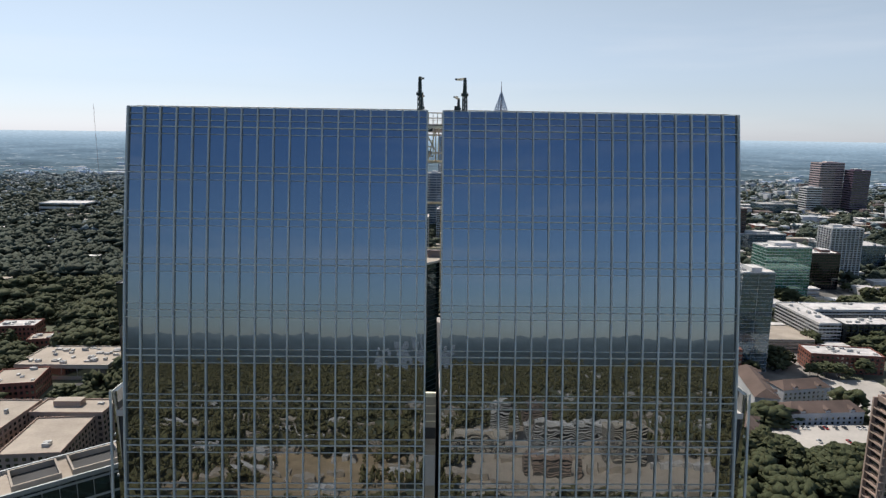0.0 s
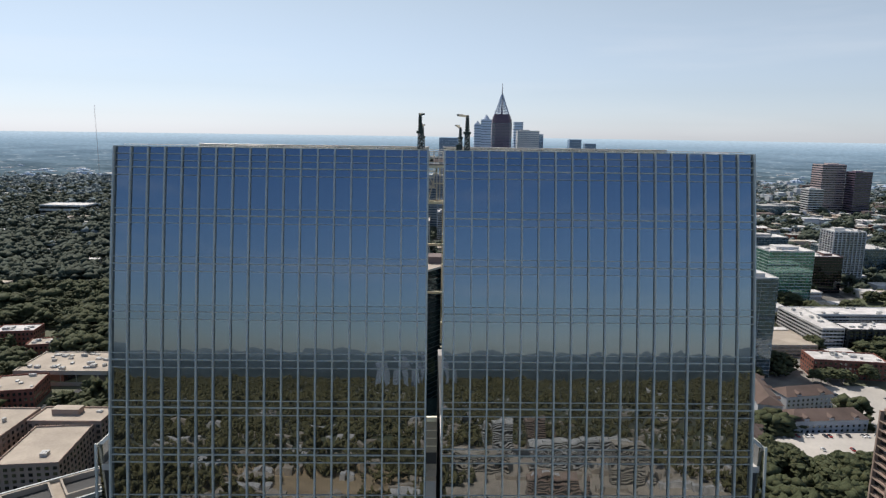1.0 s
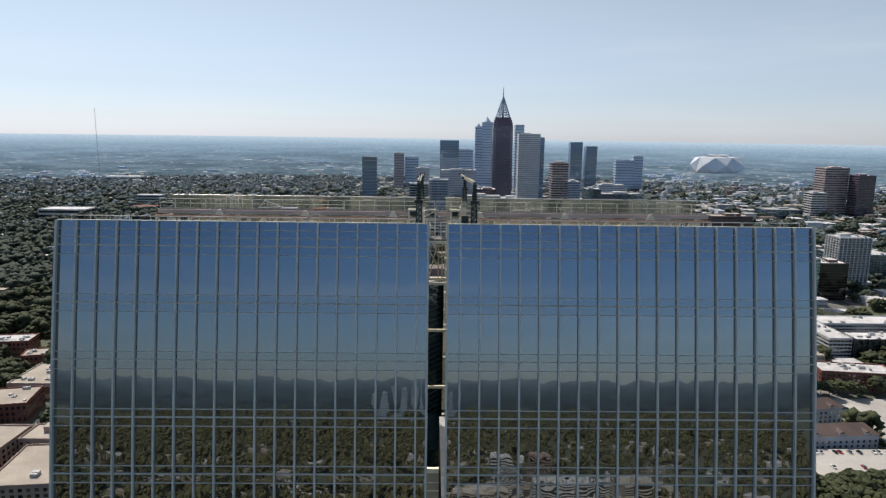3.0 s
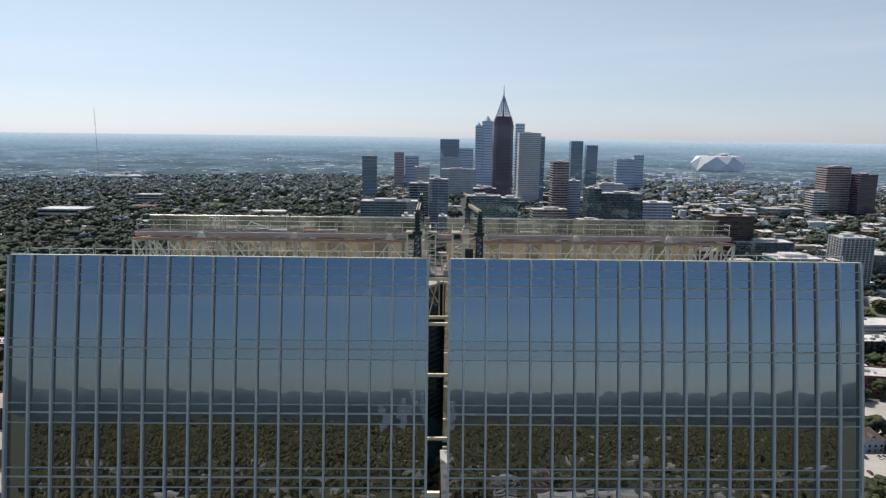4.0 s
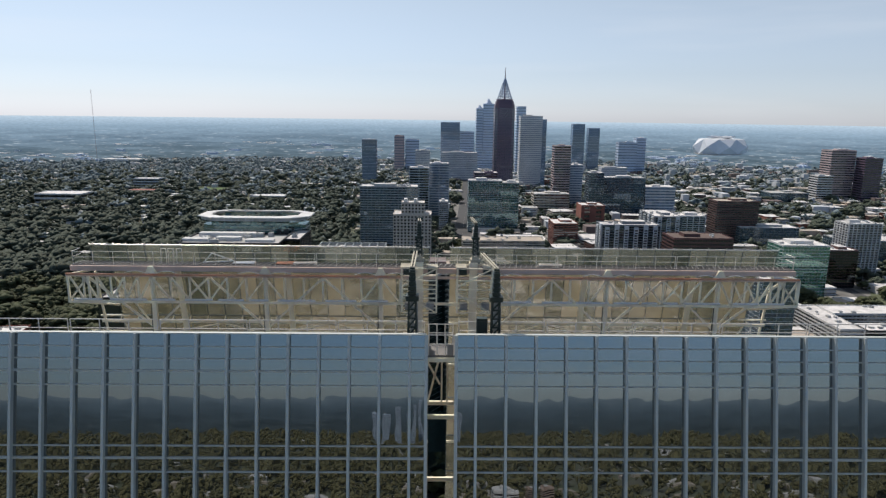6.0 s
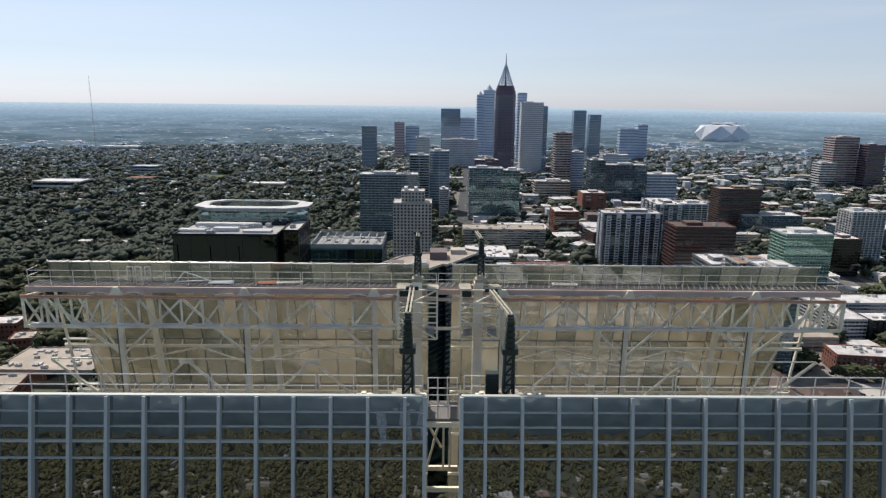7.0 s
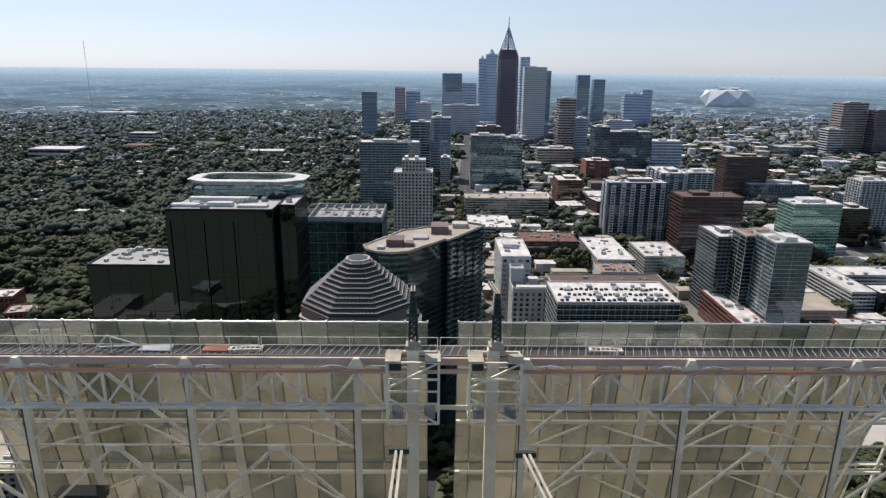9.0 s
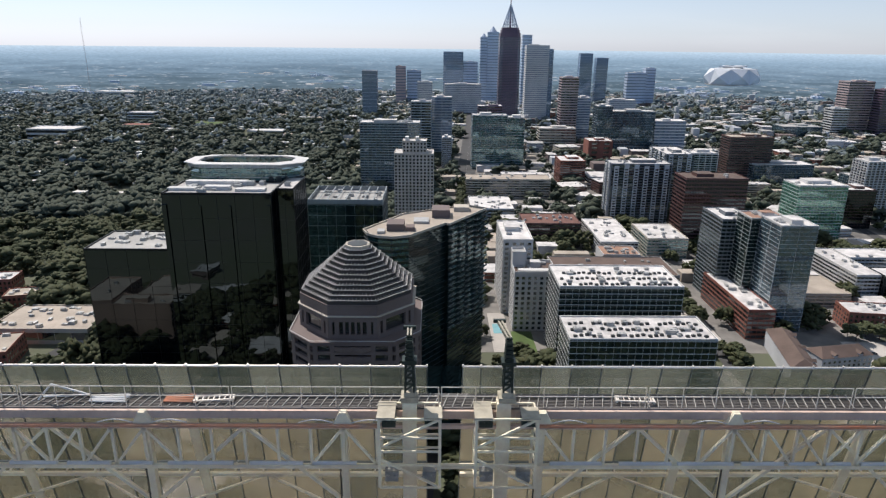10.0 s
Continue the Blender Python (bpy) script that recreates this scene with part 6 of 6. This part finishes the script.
radio = thing("radio_mast", "thin far lattice radio mast", "antenna mast", (-1405, 2700, 0))
for i in range(3):
    bm = bmesh.new()
    a = math.tau * i / 3
    beam(bm, (2 * math.cos(a), 2 * math.sin(a), 0), (1.2 * math.cos(a), 1.2 * math.sin(a), 300), 0.3)
    part("mast_leg", bm, far_pink_stone, radio)
for k in range(30):
    bm = bmesh.new()
    beam(bm, (-1.8, 0, 10 * k), (1.8, 0, 10 * k + 10), 0.15)
    part("lacing", bm, far_pink_stone, radio)


# ---- streets and lots ----
def sheet(name, pts, z, material, label, category, kind="structure"):
    bm = bmesh.new()
    prism(bm, pts, z - 0.12, z)
    return tagged(part(name, bm, material), label, category, kind=kind)


def road(name, x0, y0, x1, y1, w, label):
    d = Vector((x1 - x0, y1 - y0, 0)).normalized()
    s = Vector((-d.y, d.x, 0)) * w / 2
    sheet(name, [(x0 - s.x, y0 - s.y), (x1 - s.x, y1 - s.y), (x1 + s.x, y1 + s.y), (x0 + s.x, y0 + s.y)][::-1], 0.12, asphalt, label, "road")
    n = int(math.hypot(x1 - x0, y1 - y0) / 24)
    for k in range(n):
        u, v = (k + 0.3) / n, (k + 0.7) / n
        taken.append((min(x0 + (x1 - x0) * k / n, x0 + (x1 - x0) * (k + 1) / n) - w / 2 - 2, max(x0 + (x1 - x0) * k / n, x0 + (x1 - x0) * (k + 1) / n) + w / 2 + 2,
                      min(y0 + (y1 - y0) * k / n, y0 + (y1 - y0) * (k + 1) / n) - 2, max(y0 + (y1 - y0) * k / n, y0 + (y1 - y0) * (k + 1) / n) + 2))
    bm = bmesh.new()
    for k in range(n):
        a, b = (k + 0.3) / n, (k + 0.6) / n
        beam(bm, (x0 + (x1 - x0) * a, y0 + (y1 - y0) * a, 0.13), (x0 + (x1 - x0) * b, y0 + (y1 - y0) * b, 0.13), 0.25, 0.03)
    tagged(part("trim", bm, line_paint), "dashed white road line", "road marking", kind="structure")


road("road", 20, 560, 48, 999, 20, "tree-lined avenue of dark asphalt")
road("road", 48, 999, 130, 2300, 32, "tree-lined avenue running to downtown")
road("road", -60, -200, 20, 560, 22, "asphalt avenue beside the tower")
road("road", -420, 640, 900, 640, 14, "asphalt cross street")
road("road", -500, 880, 1100, 880, 14, "asphalt cross street")
road("road", -300, 1090, 1200, 1090, 14, "asphalt cross street")
road("road", 205, 280, 228, 640, 14, "asphalt side street")
road("road", 205, 285, 420, 270, 14, "asphalt street with parked cars")
road("road", 480, 300, 620, 1500, 14, "asphalt side street")
road("road", -340, 200, -240, 520, 12, "asphalt side street under trees")
sheet("pavement", [(230, 300), (312, 300), (312, 342), (230, 342)], 6.0, lot_concrete, "raised concrete parking deck", "parking deck")
sheet("pavement", [(228, 302), (310, 302), (310, 340), (228, 340)], 5.7, concrete, "parking deck underside", "parking deck")
for x in range(232, 312, 13):
    bm = bmesh.new()
    box(bm, x, x + 0.8, 300.5, 301.3, 0, 5.6)
    tagged(part("deck_column", bm, concrete), "concrete column of the parking deck", "column", group="deck columns")
sheet("pavement", [(176, 342), (206, 342), (206, 392), (176, 392)], 0.2, lot_concrete, "concrete car park", "car park")
sheet("pavement", [(312, 350), (372, 350), (372, 440), (312, 440)], 0.2, lot_concrete, "pale concrete yard", "yard")
sheet("pavement", [(188, 440), (222, 440), (222, 540), (188, 540)], 0.2, lot_concrete, "pale service lane", "lane")
sheet("pavement", [(44, 420), (58, 420), (58, 492), (44, 492)], 0.2, lot_concrete, "pale pool terrace", "terrace")
sheet("water", [(46.5, 452), (55, 452), (55, 470), (46.5, 470)], 0.26, pool_water, "turquoise swimming pool", "pool")
sheet("pavement", [(60, 420), (76, 420), (76, 456), (60, 456)], 0.2, lawn, "small mown lawn", "lawn")
sheet("pavement", [(-671, 1758), (-565, 1758), (-565, 1840), (-671, 1840)], 0.2, lawn, "open grass field", "field")
sheet("pavement", [(-900, 930), (-800, 930), (-800, 980), (-900, 980)], 0.2, lot_concrete, "pale car park", "car park")
for q in ((230, 312, 300, 342), (176, 206, 342, 392), (312, 372, 350, 440), (188, 222, 440, 540), (44, 58, 420, 492), (60, 76, 420, 456), (-671, -565, 1758, 1840)):
    keep(*q, 1)


def car_mesh(paint):
    ob = thing("car", "parked car", "car", group="parked cars")
    bm = bmesh.new()
    prism(bm, [(-2.2, -0.85), (2.2, -0.85), (2.25, 0.0), (2.2, 0.85), (-2.2, 0.85), (-2.25, 0.0)], 0.35, 0.95)
    part("body", bm, paint, ob)
    bm = bmesh.new()
    prism(bm, [(-1.7, -0.78), (1.1, -0.78), (1.1, 0.78), (-1.7, 0.78)], 0.95, 1.5, [(-1.2, -0.65), (0.5, -0.65), (0.5, 0.65), (-1.2, 0.65)])
    part("cabin", bm, glass_win, ob)
    for x in (-1.35, 1.35):
        for y in (-0.85, 0.85):
            bm = bmesh.new()
            tube(bm, (x, y - 0.1, 0.33), (x, y + 0.1, 0.33), 0.33, 10)
            part("wheel", bm, frame_dark, ob)
    return ob


paints = [("white", surface("car_white", (0.75, 0.75, 0.75), 0.25, vary=0.05, bump=0)), ("dark grey", surface("car_grey", (0.05, 0.05, 0.06), 0.25, vary=0.1, bump=0)),
          ("silver", surface("car_silver", (0.40, 0.41, 0.42), 0.25, 0.4, vary=0.05, bump=0)), ("red", surface("car_red", (0.35, 0.03, 0.03), 0.25, vary=0.1, bump=0))]
car_kinds = []
for i, (word, paint) in enumerate(paints):
    c = car_mesh(paint)
    tagged(c, word + " parked car on pale concrete")
    c.matrix_world = pose(236 + 3.4 * i, 337, 6.0, 0, 0, 90)
    car_kinds.append(c)
rc = random.Random(9)
spots = [(236 + 3.2 * i, y, 6.0, 90) for y in (304, 318, 337) for i in range(4, 22)] + [(180, 346 + 3.2 * i, 0.2, 0) for i in range(12)] + [(199, 346 + 3.2 * i, 0.2, 0) for i in range(12)]
spots += [(340 + rc.uniform(-22, 22), 356 + 7 * i, 0.2, rc.choice((0, 90))) for i in range(10)] + [(205 + rc.uniform(-8, 8), 445 + 8 * i, 0.2, 90) for i in range(11)]
for x, y, z, a in spots:
    if rc.random() < 0.42:
        c = rc.choice(car_kinds)
        copy_thing(c, pose(x, y, z, 0, 0, a + rc.choice((0, 180)) + rc.uniform(-3, 3)))


# ---- low houses and halls ----
def free(x, y, r):
    for x0, x1, y0, y1 in taken:
        if x0 - r < x < x1 + r and y0 - r < y < y1 + r:
            return False
    return True


rb = random.Random(21)
walls = [stone_beige, stone_white, brick_red, stone_grey, brick_brown, stone_pink, stone_rose, stone_grey]
roofs = [roof_white, roof_white, roof_tan, rooftop_grey, roof_white]
words = {stone_beige: "beige", stone_white: "white", brick_red: "red brick", stone_grey: "grey", stone_rose: "rose-grey", brick_brown: "dark brown", stone_pink: "pinkish"}
rwords = {roof_white: "white", roof_tan: "tan", rooftop_grey: "grey"}


def low_house(x, y, w, d, h, turn, wall, roof):
    ob = thing("low_building", f"low {words[wall]} building with flat {rwords[roof]} roof", "building", (x, y, 0), "low buildings of the city", turn=turn)
    bm = bmesh.new()
    box(bm, -w / 2, w / 2, -d / 2, d / 2, 0, h)
    part("wall", bm, wall, ob)
    bm = bmesh.new()
    box(bm, -w / 2 - 0.3, w / 2 + 0.3, -d / 2 - 0.3, d / 2 + 0.3, h, h + 0.5)
    for _ in range(rb.randint(1, 4)):
        a, b = rb.uniform(-w / 2 + 2, w / 2 - 3), rb.uniform(-d / 2 + 2, d / 2 - 3)
        box(bm, a, a + rb.uniform(1, 3), b, b + rb.uniform(1, 3), h + 0.5, h + rb.uniform(1.2, 2.4))
    part("roof", bm, roof, ob)
    bm = bmesh.new()
    n = max(1, int(h / 3.5))
    for k in range(n):
        zz = h * (k + 0.3) / n
        box(bm, -w / 2 - 0.05, w / 2 + 0.05, -d / 2 - 0.05, d / 2 + 0.05, zz, zz + 1.4)
    part("window_strip", bm, glass_win, ob)
    keep(x - w / 2, x + w / 2, y - d / 2, y + d / 2, 1.5)


made = 0
for _ in range(2600):
    if made >= 215:
        break
    y = 430 + 1600 * rb.random() ** 1.5
    lo, hi = -0.30 * y, 0.75 * y
    x = rb.uniform(lo, hi)
    if x < -60 and rb.random() < 0.75:
        continue
    w, d = rb.uniform(14, 48), rb.uniform(14, 38)
    if not free(x, y, max(w, d) * 0.55):
        continue
    h = rb.choice((5, 7, 9, 12, 14, 18)) if x > 0 else rb.choice((5, 6, 8, 10))
    low_house(x, y, w, d, h, rb.choice((0, 0, 0, 4, -6, 12)), rb.choice(walls), rb.choice(roofs))
    made += 1
# mostly unseen houses, added to be mirrored in the black tower's front
for _ in range(60):
    x, y = rb.uniform(-230, 40), rb.uniform(70, 325)
    w, d = rb.uniform(14, 34), rb.uniform(12, 26)
    if free(x, y, max(w, d) * 0.5):
        low_house(x, y, w, d, rb.choice((6, 8, 11)), rb.choice((0, 8, -10)), rb.choice(walls), rb.choice(roofs))
for x, y, w, h, wall, gl in ((95, -780, 30, 62, stone_white, glass_win), (150, -840, 26, 58, stone_pink, glass_win), (-90, -2300, 40, 150, far_hazed_stone, glass_blue_hazed), (-20, -2400, 45, 175, far_hazed_stone, glass_blue_hazed), (-170, -2350, 40, 120, far_hazed_stone, glass_blue_hazed), (60, -2450, 50, 130, far_hazed_stone, glass_blue_hazed), (210, -620, 34, 55, stone_beige, glass_win), (60, -680, 60, 30, stone_beige, glass_win), (150, -700, 60, 42, stone_white, glass_win), (120, -560, 50, 24, stone_pink, glass_win), (230, -780, 60, 30, stone_white, glass_win)):
    block("far city building north of the tower", x - w / 2, x + w / 2, y - 34, y, h, wall, gl, "curtain", 2.6, 1.6, gear=3, band=1.7)

# roofs too small and far to tell apart
cube = np.array([(x, y, z) for z in (0, 1) for x, y in ((-.5, -.5), (.5, -.5), (.5, .5), (-.5, .5))])
ctri = np.array([(4, 5, 6), (4, 6, 7), (0, 1, 5), (0, 5, 4), (1, 2, 6), (1, 6, 5), (2, 3, 7), (2, 7, 6), (3, 0, 4), (3, 4, 7)])


def roof_scatter(name, n, ymin, ymax, lo, hi, material, label, seed, hmax=9, big=1.0):
    r = np.random.default_rng(seed)
    V, F, c = [], [], 0
    for _ in range(n):
        y = ymin + (ymax - ymin) * r.random() ** 0.8
        x = r.uniform(lo * y, hi * y) if y > 0 else r.uniform(-0.6 * abs(y), 0.6 * abs(y))
        if not free(x, y, 8):
            continue
        w, d = r.uniform(9, 42) * big, r.uniform(9, 30) * big
        s = cube * (w, d, r.uniform(5, hmax)) + (x, y, 0)
        # ground kept clear on the camera's side so the roofs show in the view
        keep(x - w / 2, x + w / 2, y - d / 2 - (6 if y < 900 else 34 if big == 1 else 26), y + d / 2, 1)
        V.append(s)
        F.append(ctri + c)
        c += 8
    if V:
        ob = new(name, soup(name, np.concatenate(V), np.concatenate(F), material))
        tagged(ob, label, "far buildings", kind="stuff")


roof_scatter("far_white_roofs", 380, 1100, 3050, -0.12, 0.85, roof_white, "scattered far white roofs among trees", 1)
roof_scatter("far_tan_roofs", 260, 900, 3050, -0.12, 0.85, roof_tan, "scattered far tan roofs among trees", 2)
roof_scatter("suburb_white_roofs", 420, 900, 3050, -0.75, -0.1, roof_white, "white suburb roofs in clearings of the woods", 11, 11, 0.62)
roof_scatter("suburb_tan_roofs", 200, 700, 3050, -0.75, -0.1, roof_tan, "tan suburb roofs in clearings of the woods", 12, 11, 0.55)
roof_scatter("small_city_roofs", 170, 450, 1150, 0.02, 0.8, roof_white, "small white roofs packed between larger blocks", 13, 12)
roof_scatter("small_city_tan_roofs", 150, 450, 1150, 0.02, 0.8, roof_tan, "small tan roofs packed between larger blocks", 14, 14)
roof_scatter("far_grey_blocks", 500, 1100, 3050, -0.1, 0.8, stone_grey, "scattered far grey blocks", 3, 26)
roof_scatter("far_brick_blocks", 150, 900, 2900, 0.0, 0.8, stone_rose, "scattered far brownish blocks", 6, 18)
roof_scatter("north_white_roofs", 110, -2600, -500, 0, 0, roof_white, "scattered white roofs to the north", 7)
roof_scatter("north_brick_roofs", 120, -1500, -450, 0, 0, roof_tan, "scattered tan roofs to the north", 8)
sheet("pavement", [(-230, -720), (-20, -720), (-20, -420), (-230, -420)], 0.15, bare_field, "bare tan field", "field")
sheet("pavement", [(30, -900), (330, -900), (330, -450), (30, -450)], 0.1, roof_tan, "paved blocks north of the tower", "paving")
keep(-150, -60, -640, -440, 0)
keep(40, 260, -860, -470, 0)
sheet("pavement", [(-70, 420), (330, 420), (1250, 1750), (-120, 1750)], 0.04, city_paving, "worn city paving between buildings", "paving")


# ---- trees ----
def ico(sub=0):
    bm = bmesh.new()
    bmesh.ops.create_icosphere(bm, subdivisions=sub + 1, radius=1)
    v = np.array([p.co[:] for p in bm.verts])
    f = np.array([[q.index for q in t.verts] for t in bm.faces])
    bm.free()
    return v, f


ICO0 = ico(0)
OCTA = (np.array([(1, 0, 0), (-1, 0, 0), (0, 1, 0), (0, -1, 0), (0, 0, 1), (0, 0, -1)], float),
        np.array([(0, 2, 4), (2, 1, 4), (1, 3, 4), (3, 0, 4), (2, 0, 5), (1, 2, 5), (3, 1, 5), (0, 3, 5)]))


def crown(seed, blobs, tri=ICO0, rag=0.35):
    """An uneven crown of unit size: many ragged clumps round a rising core."""
    r = np.random.default_rng(seed)
    V, F, c = [], [], 0
    for k in range(blobs):
        a, u = r.uniform(0, math.tau), r.random()
        z = 0.45 + 0.5 * r.random()
        rad = 0.40 * math.sqrt(u) * math.sqrt(max(0.04, 1.0 - ((z - 0.55) / 0.46) ** 2))
        size = r.uniform(0.10, 0.24) * (1.6 if blobs < 8 else 1.15 if blobs < 20 else 0.8)
        spin = r.uniform(0, math.tau)
        co, si = math.cos(spin), math.sin(spin)
        v = tri[0] @ np.array([(co, si, 0), (-si, co, 0), (0, 0, 1)]) * (1 + r.uniform(-rag, rag, (len(tri[0]), 1))) * size * (1, 1, r.uniform(0.6, 0.95))
        V.append(v + (rad * math.cos(a), rad * math.sin(a), z))
        F.append(tri[1] + c)
        c += len(v)
    return np.concatenate(V), np.concatenate(F)


def woods(name, spots, heights, variants, material, label, seed):
    r = np.random.default_rng(seed)
    V, F, c = [], [], 0
    pick = r.integers(0, len(variants), len(spots))
    ang = r.uniform(0, math.tau, len(spots))
    wide = r.uniform(0.8, 1.75, len(spots))
    for (x, y), h, p, a, w in zip(spots, heights, pick, ang, wide):
        v, f = variants[p]
        ca, sa = math.cos(a), math.sin(a)
        q = np.empty_like(v)
        q[:, 0] = (v[:, 0] * ca - v[:, 1] * sa) * h * w + x
        q[:, 1] = (v[:, 0] * sa + v[:, 1] * ca) * h * w + y
        q[:, 2] = (v[:, 2] - 0.22) * h
        V.append(q)
        F.append(f + c)
        c += len(v)
    me = soup(name, np.concatenate(V), np.concatenate(F), material)
    me.polygons.foreach_set("use_smooth", np.ones(len(me.polygons), bool))
    return tagged(new(name, me), label, "woods", kind="stuff")


class Grid:
    """Fast test of what plan squares are built over."""
    def __init__(self, step=6.0, half=3100):
        self.step, self.half = step, half
        n = int(2 * half / step) + 1
        self.full = np.zeros((n, n), bool)
        for x0, x1, y0, y1 in taken:
            a, b = (int((q + half) / step) for q in (x0, x1))
            c, d = (int((q + half) / step) for q in (y0, y1))
            self.full[max(a, 0):b + 1, max(c, 0):d + 1] = True

    def hit(self, x, y):
        i, j = int((x + self.half) / self.step), int((y + self.half) / self.step)
        return self.full[i, j]


grid = Grid()


def scatter(n, ymin, ymax, lo, hi, dens, seed, bias=1.0):
    r = np.random.default_rng(seed)
    out = []
    sign = 1 if ymax > 0 else -1
    for _ in range(n):
        y = ymin + (ymax - ymin) * r.random() ** bias
        x = r.uniform(lo * abs(y) - 60, hi * abs(y) + 60)
        if abs(x) > 2900 or grid.hit(x, y):
            continue
        k = 0.5 + 0.5 * noise.noise((x * 0.004, y * 0.004, 3.3)) + 0.45 * noise.noise((x * 0.016, y * 0.016, 7.7))
        if r.random() < dens(x, y) * (0.55 + 0.9 * k):
            out.append((x, y))
    return out


def south_density(x, y):
    if x < -0.13 * y - 10:
        return 1.0
    return 0.55 if y < 900 else 0.45 if y < 1400 else 0.75


near_kinds = [crown(s, 46, OCTA, 0.6) for s in range(9)]
mid_kinds = [crown(20 + s, 15, OCTA, 0.5) for s in range(9)]
north_kinds = [crown(60 + s, 9, OCTA, 0.5) for s in range(7)]
far_kinds = [crown(40 + s, 5, OCTA, 0.5) for s in range(5)]
rt = np.random.default_rng(8)
s1 = scatter(6000, 60, 760, -0.78, 0.8, south_density, 1)
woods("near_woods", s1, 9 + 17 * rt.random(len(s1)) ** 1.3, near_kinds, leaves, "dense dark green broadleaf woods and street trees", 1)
# foliage materials mix by distance, grading in the haze of the far one
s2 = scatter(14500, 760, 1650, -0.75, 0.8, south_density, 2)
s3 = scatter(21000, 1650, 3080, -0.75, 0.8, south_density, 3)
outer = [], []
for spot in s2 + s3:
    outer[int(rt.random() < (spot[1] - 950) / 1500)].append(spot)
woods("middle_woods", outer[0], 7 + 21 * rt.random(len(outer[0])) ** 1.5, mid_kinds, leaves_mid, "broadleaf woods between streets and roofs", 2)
woods("far_woods", outer[1], 6 + 16 * rt.random(len(outer[1])) ** 1.3, far_kinds, leaves_far_hazed, "far broadleaf woods tinted with blue haze", 3)
# far halls and blocks low on the raised backdrop ring, in drifts
rd = np.random.default_rng(31)


def far_halls(name, n, material, lo, hi, label):
    V, F, c = [], [], 0
    for _ in range(n):
        u = 0.02 + 0.36 * rd.random() ** 1.2
        a = rd.uniform(radians(48), radians(132))
        rad = 3050 + 1750 * u
        x, y, z = rad * math.cos(a), rad * math.sin(a), 184 * u ** 1.15 - 1
        k = noise.noise((x * 0.0022, y * 0.0022, 1.7)) + 0.6 * noise.noise((x * 0.009, y * 0.009, 4.1))
        if k < 0.05 or math.hypot(x - 1470, y - 3270) < 190:
            continue
        h = rd.uniform(lo, hi) * (1 - 1.5 * u)
        V.append(cube * (rd.uniform(14, 60), rd.uniform(10, 30), h + 6) + (x, y, z - 6))
        F.append(ctri + c)
        c += 8
    tagged(new(name, soup(name, np.concatenate(V), np.concatenate(F), material)), label, "far buildings", kind="stuff")


far_halls("distant_white_halls", 420, roof_white, 2, 5, "distant white halls on the skyline country")
far_halls("distant_grey_blocks", 300, far_hazed_stone, 3, 12, "distant haze-blue blocks on the skyline country")
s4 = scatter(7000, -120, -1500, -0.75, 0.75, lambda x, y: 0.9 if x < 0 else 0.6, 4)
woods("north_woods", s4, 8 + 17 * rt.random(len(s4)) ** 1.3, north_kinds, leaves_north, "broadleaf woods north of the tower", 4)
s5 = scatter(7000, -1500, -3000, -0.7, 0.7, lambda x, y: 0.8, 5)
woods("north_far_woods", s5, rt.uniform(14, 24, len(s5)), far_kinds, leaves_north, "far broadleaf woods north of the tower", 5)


# single street trees with trunk and limbs
def tree_parts(seed, h):
    ob = thing("street_tree", "broad green street tree beside the kerb", "tree", group="street trees")
    r = random.Random(seed)
    bm = bmesh.new()
    tube(bm, (0, 0, 0), (0.1, 0.05, h * 0.45), h * 0.028, 8, h * 0.018)
    for k in range(6):
        a = k * 1.05 + r.uniform(-0.3, 0.3)
        tube(bm, (0.08, 0.04, h * (0.26 + 0.03 * k)), (h * 0.25 * math.cos(a), h * 0.25 * math.sin(a), h * (0.5 + 0.05 * k)), h * 0.012, 6, h * 0.004)
    part("trunk", bm, bark, ob)
    v, f = crown(seed, 60, ICO0, 0.45)
    c = new("crown", soup("crown", v * (h * 1.15, h * 1.15, h), f, leaves))
    c.parent = ob
    return ob


tree_kinds = [tree_parts(70 + i, h) for i, h in enumerate((12, 14, 10, 15))]
places = [(232 + 6.5 * i, 292 + rc.uniform(-4, 4)) for i in range(13)] + [(214 + rc.uniform(-3, 3), 300 + 9 * i) for i in range(14)] + [(-250 + 9 * i + rc.uniform(-2, 2), 392 + rc.uniform(-22, 4)) for i in range(9)]
places += [(-212 + 10 * i, 356 + rc.uniform(-9, 6)) for i in range(7)] + [(33 + 0.0637 * (y - 600) + s * 15, y) for y in range(600, 1000, 18) for s in (-1, 1)]
places += [(318 + rc.uniform(0, 50), 446 + rc.uniform(-6, 4)) for _ in range(6)] + [(215 + rc.uniform(-4, 4), 470 + 11 * i) for i in range(8)] + [(70 + 8 * i, 520 + rc.uniform(-8, 8)) for i in range(6)]
places += [(rc.uniform(216, 300), rc.uniform(252, 299)) for _ in range(46)] + [(rc.uniform(207, 228), rc.uniform(300, 345)) for _ in range(10)]
for i, (x, y) in enumerate(places):
    m = pose(x, y, 0, 0, 0, rc.uniform(0, 360))
    if i < 4:
        tree_kinds[i].matrix_world = m
    else:
        copy_thing(tree_kinds[i % 4], m)
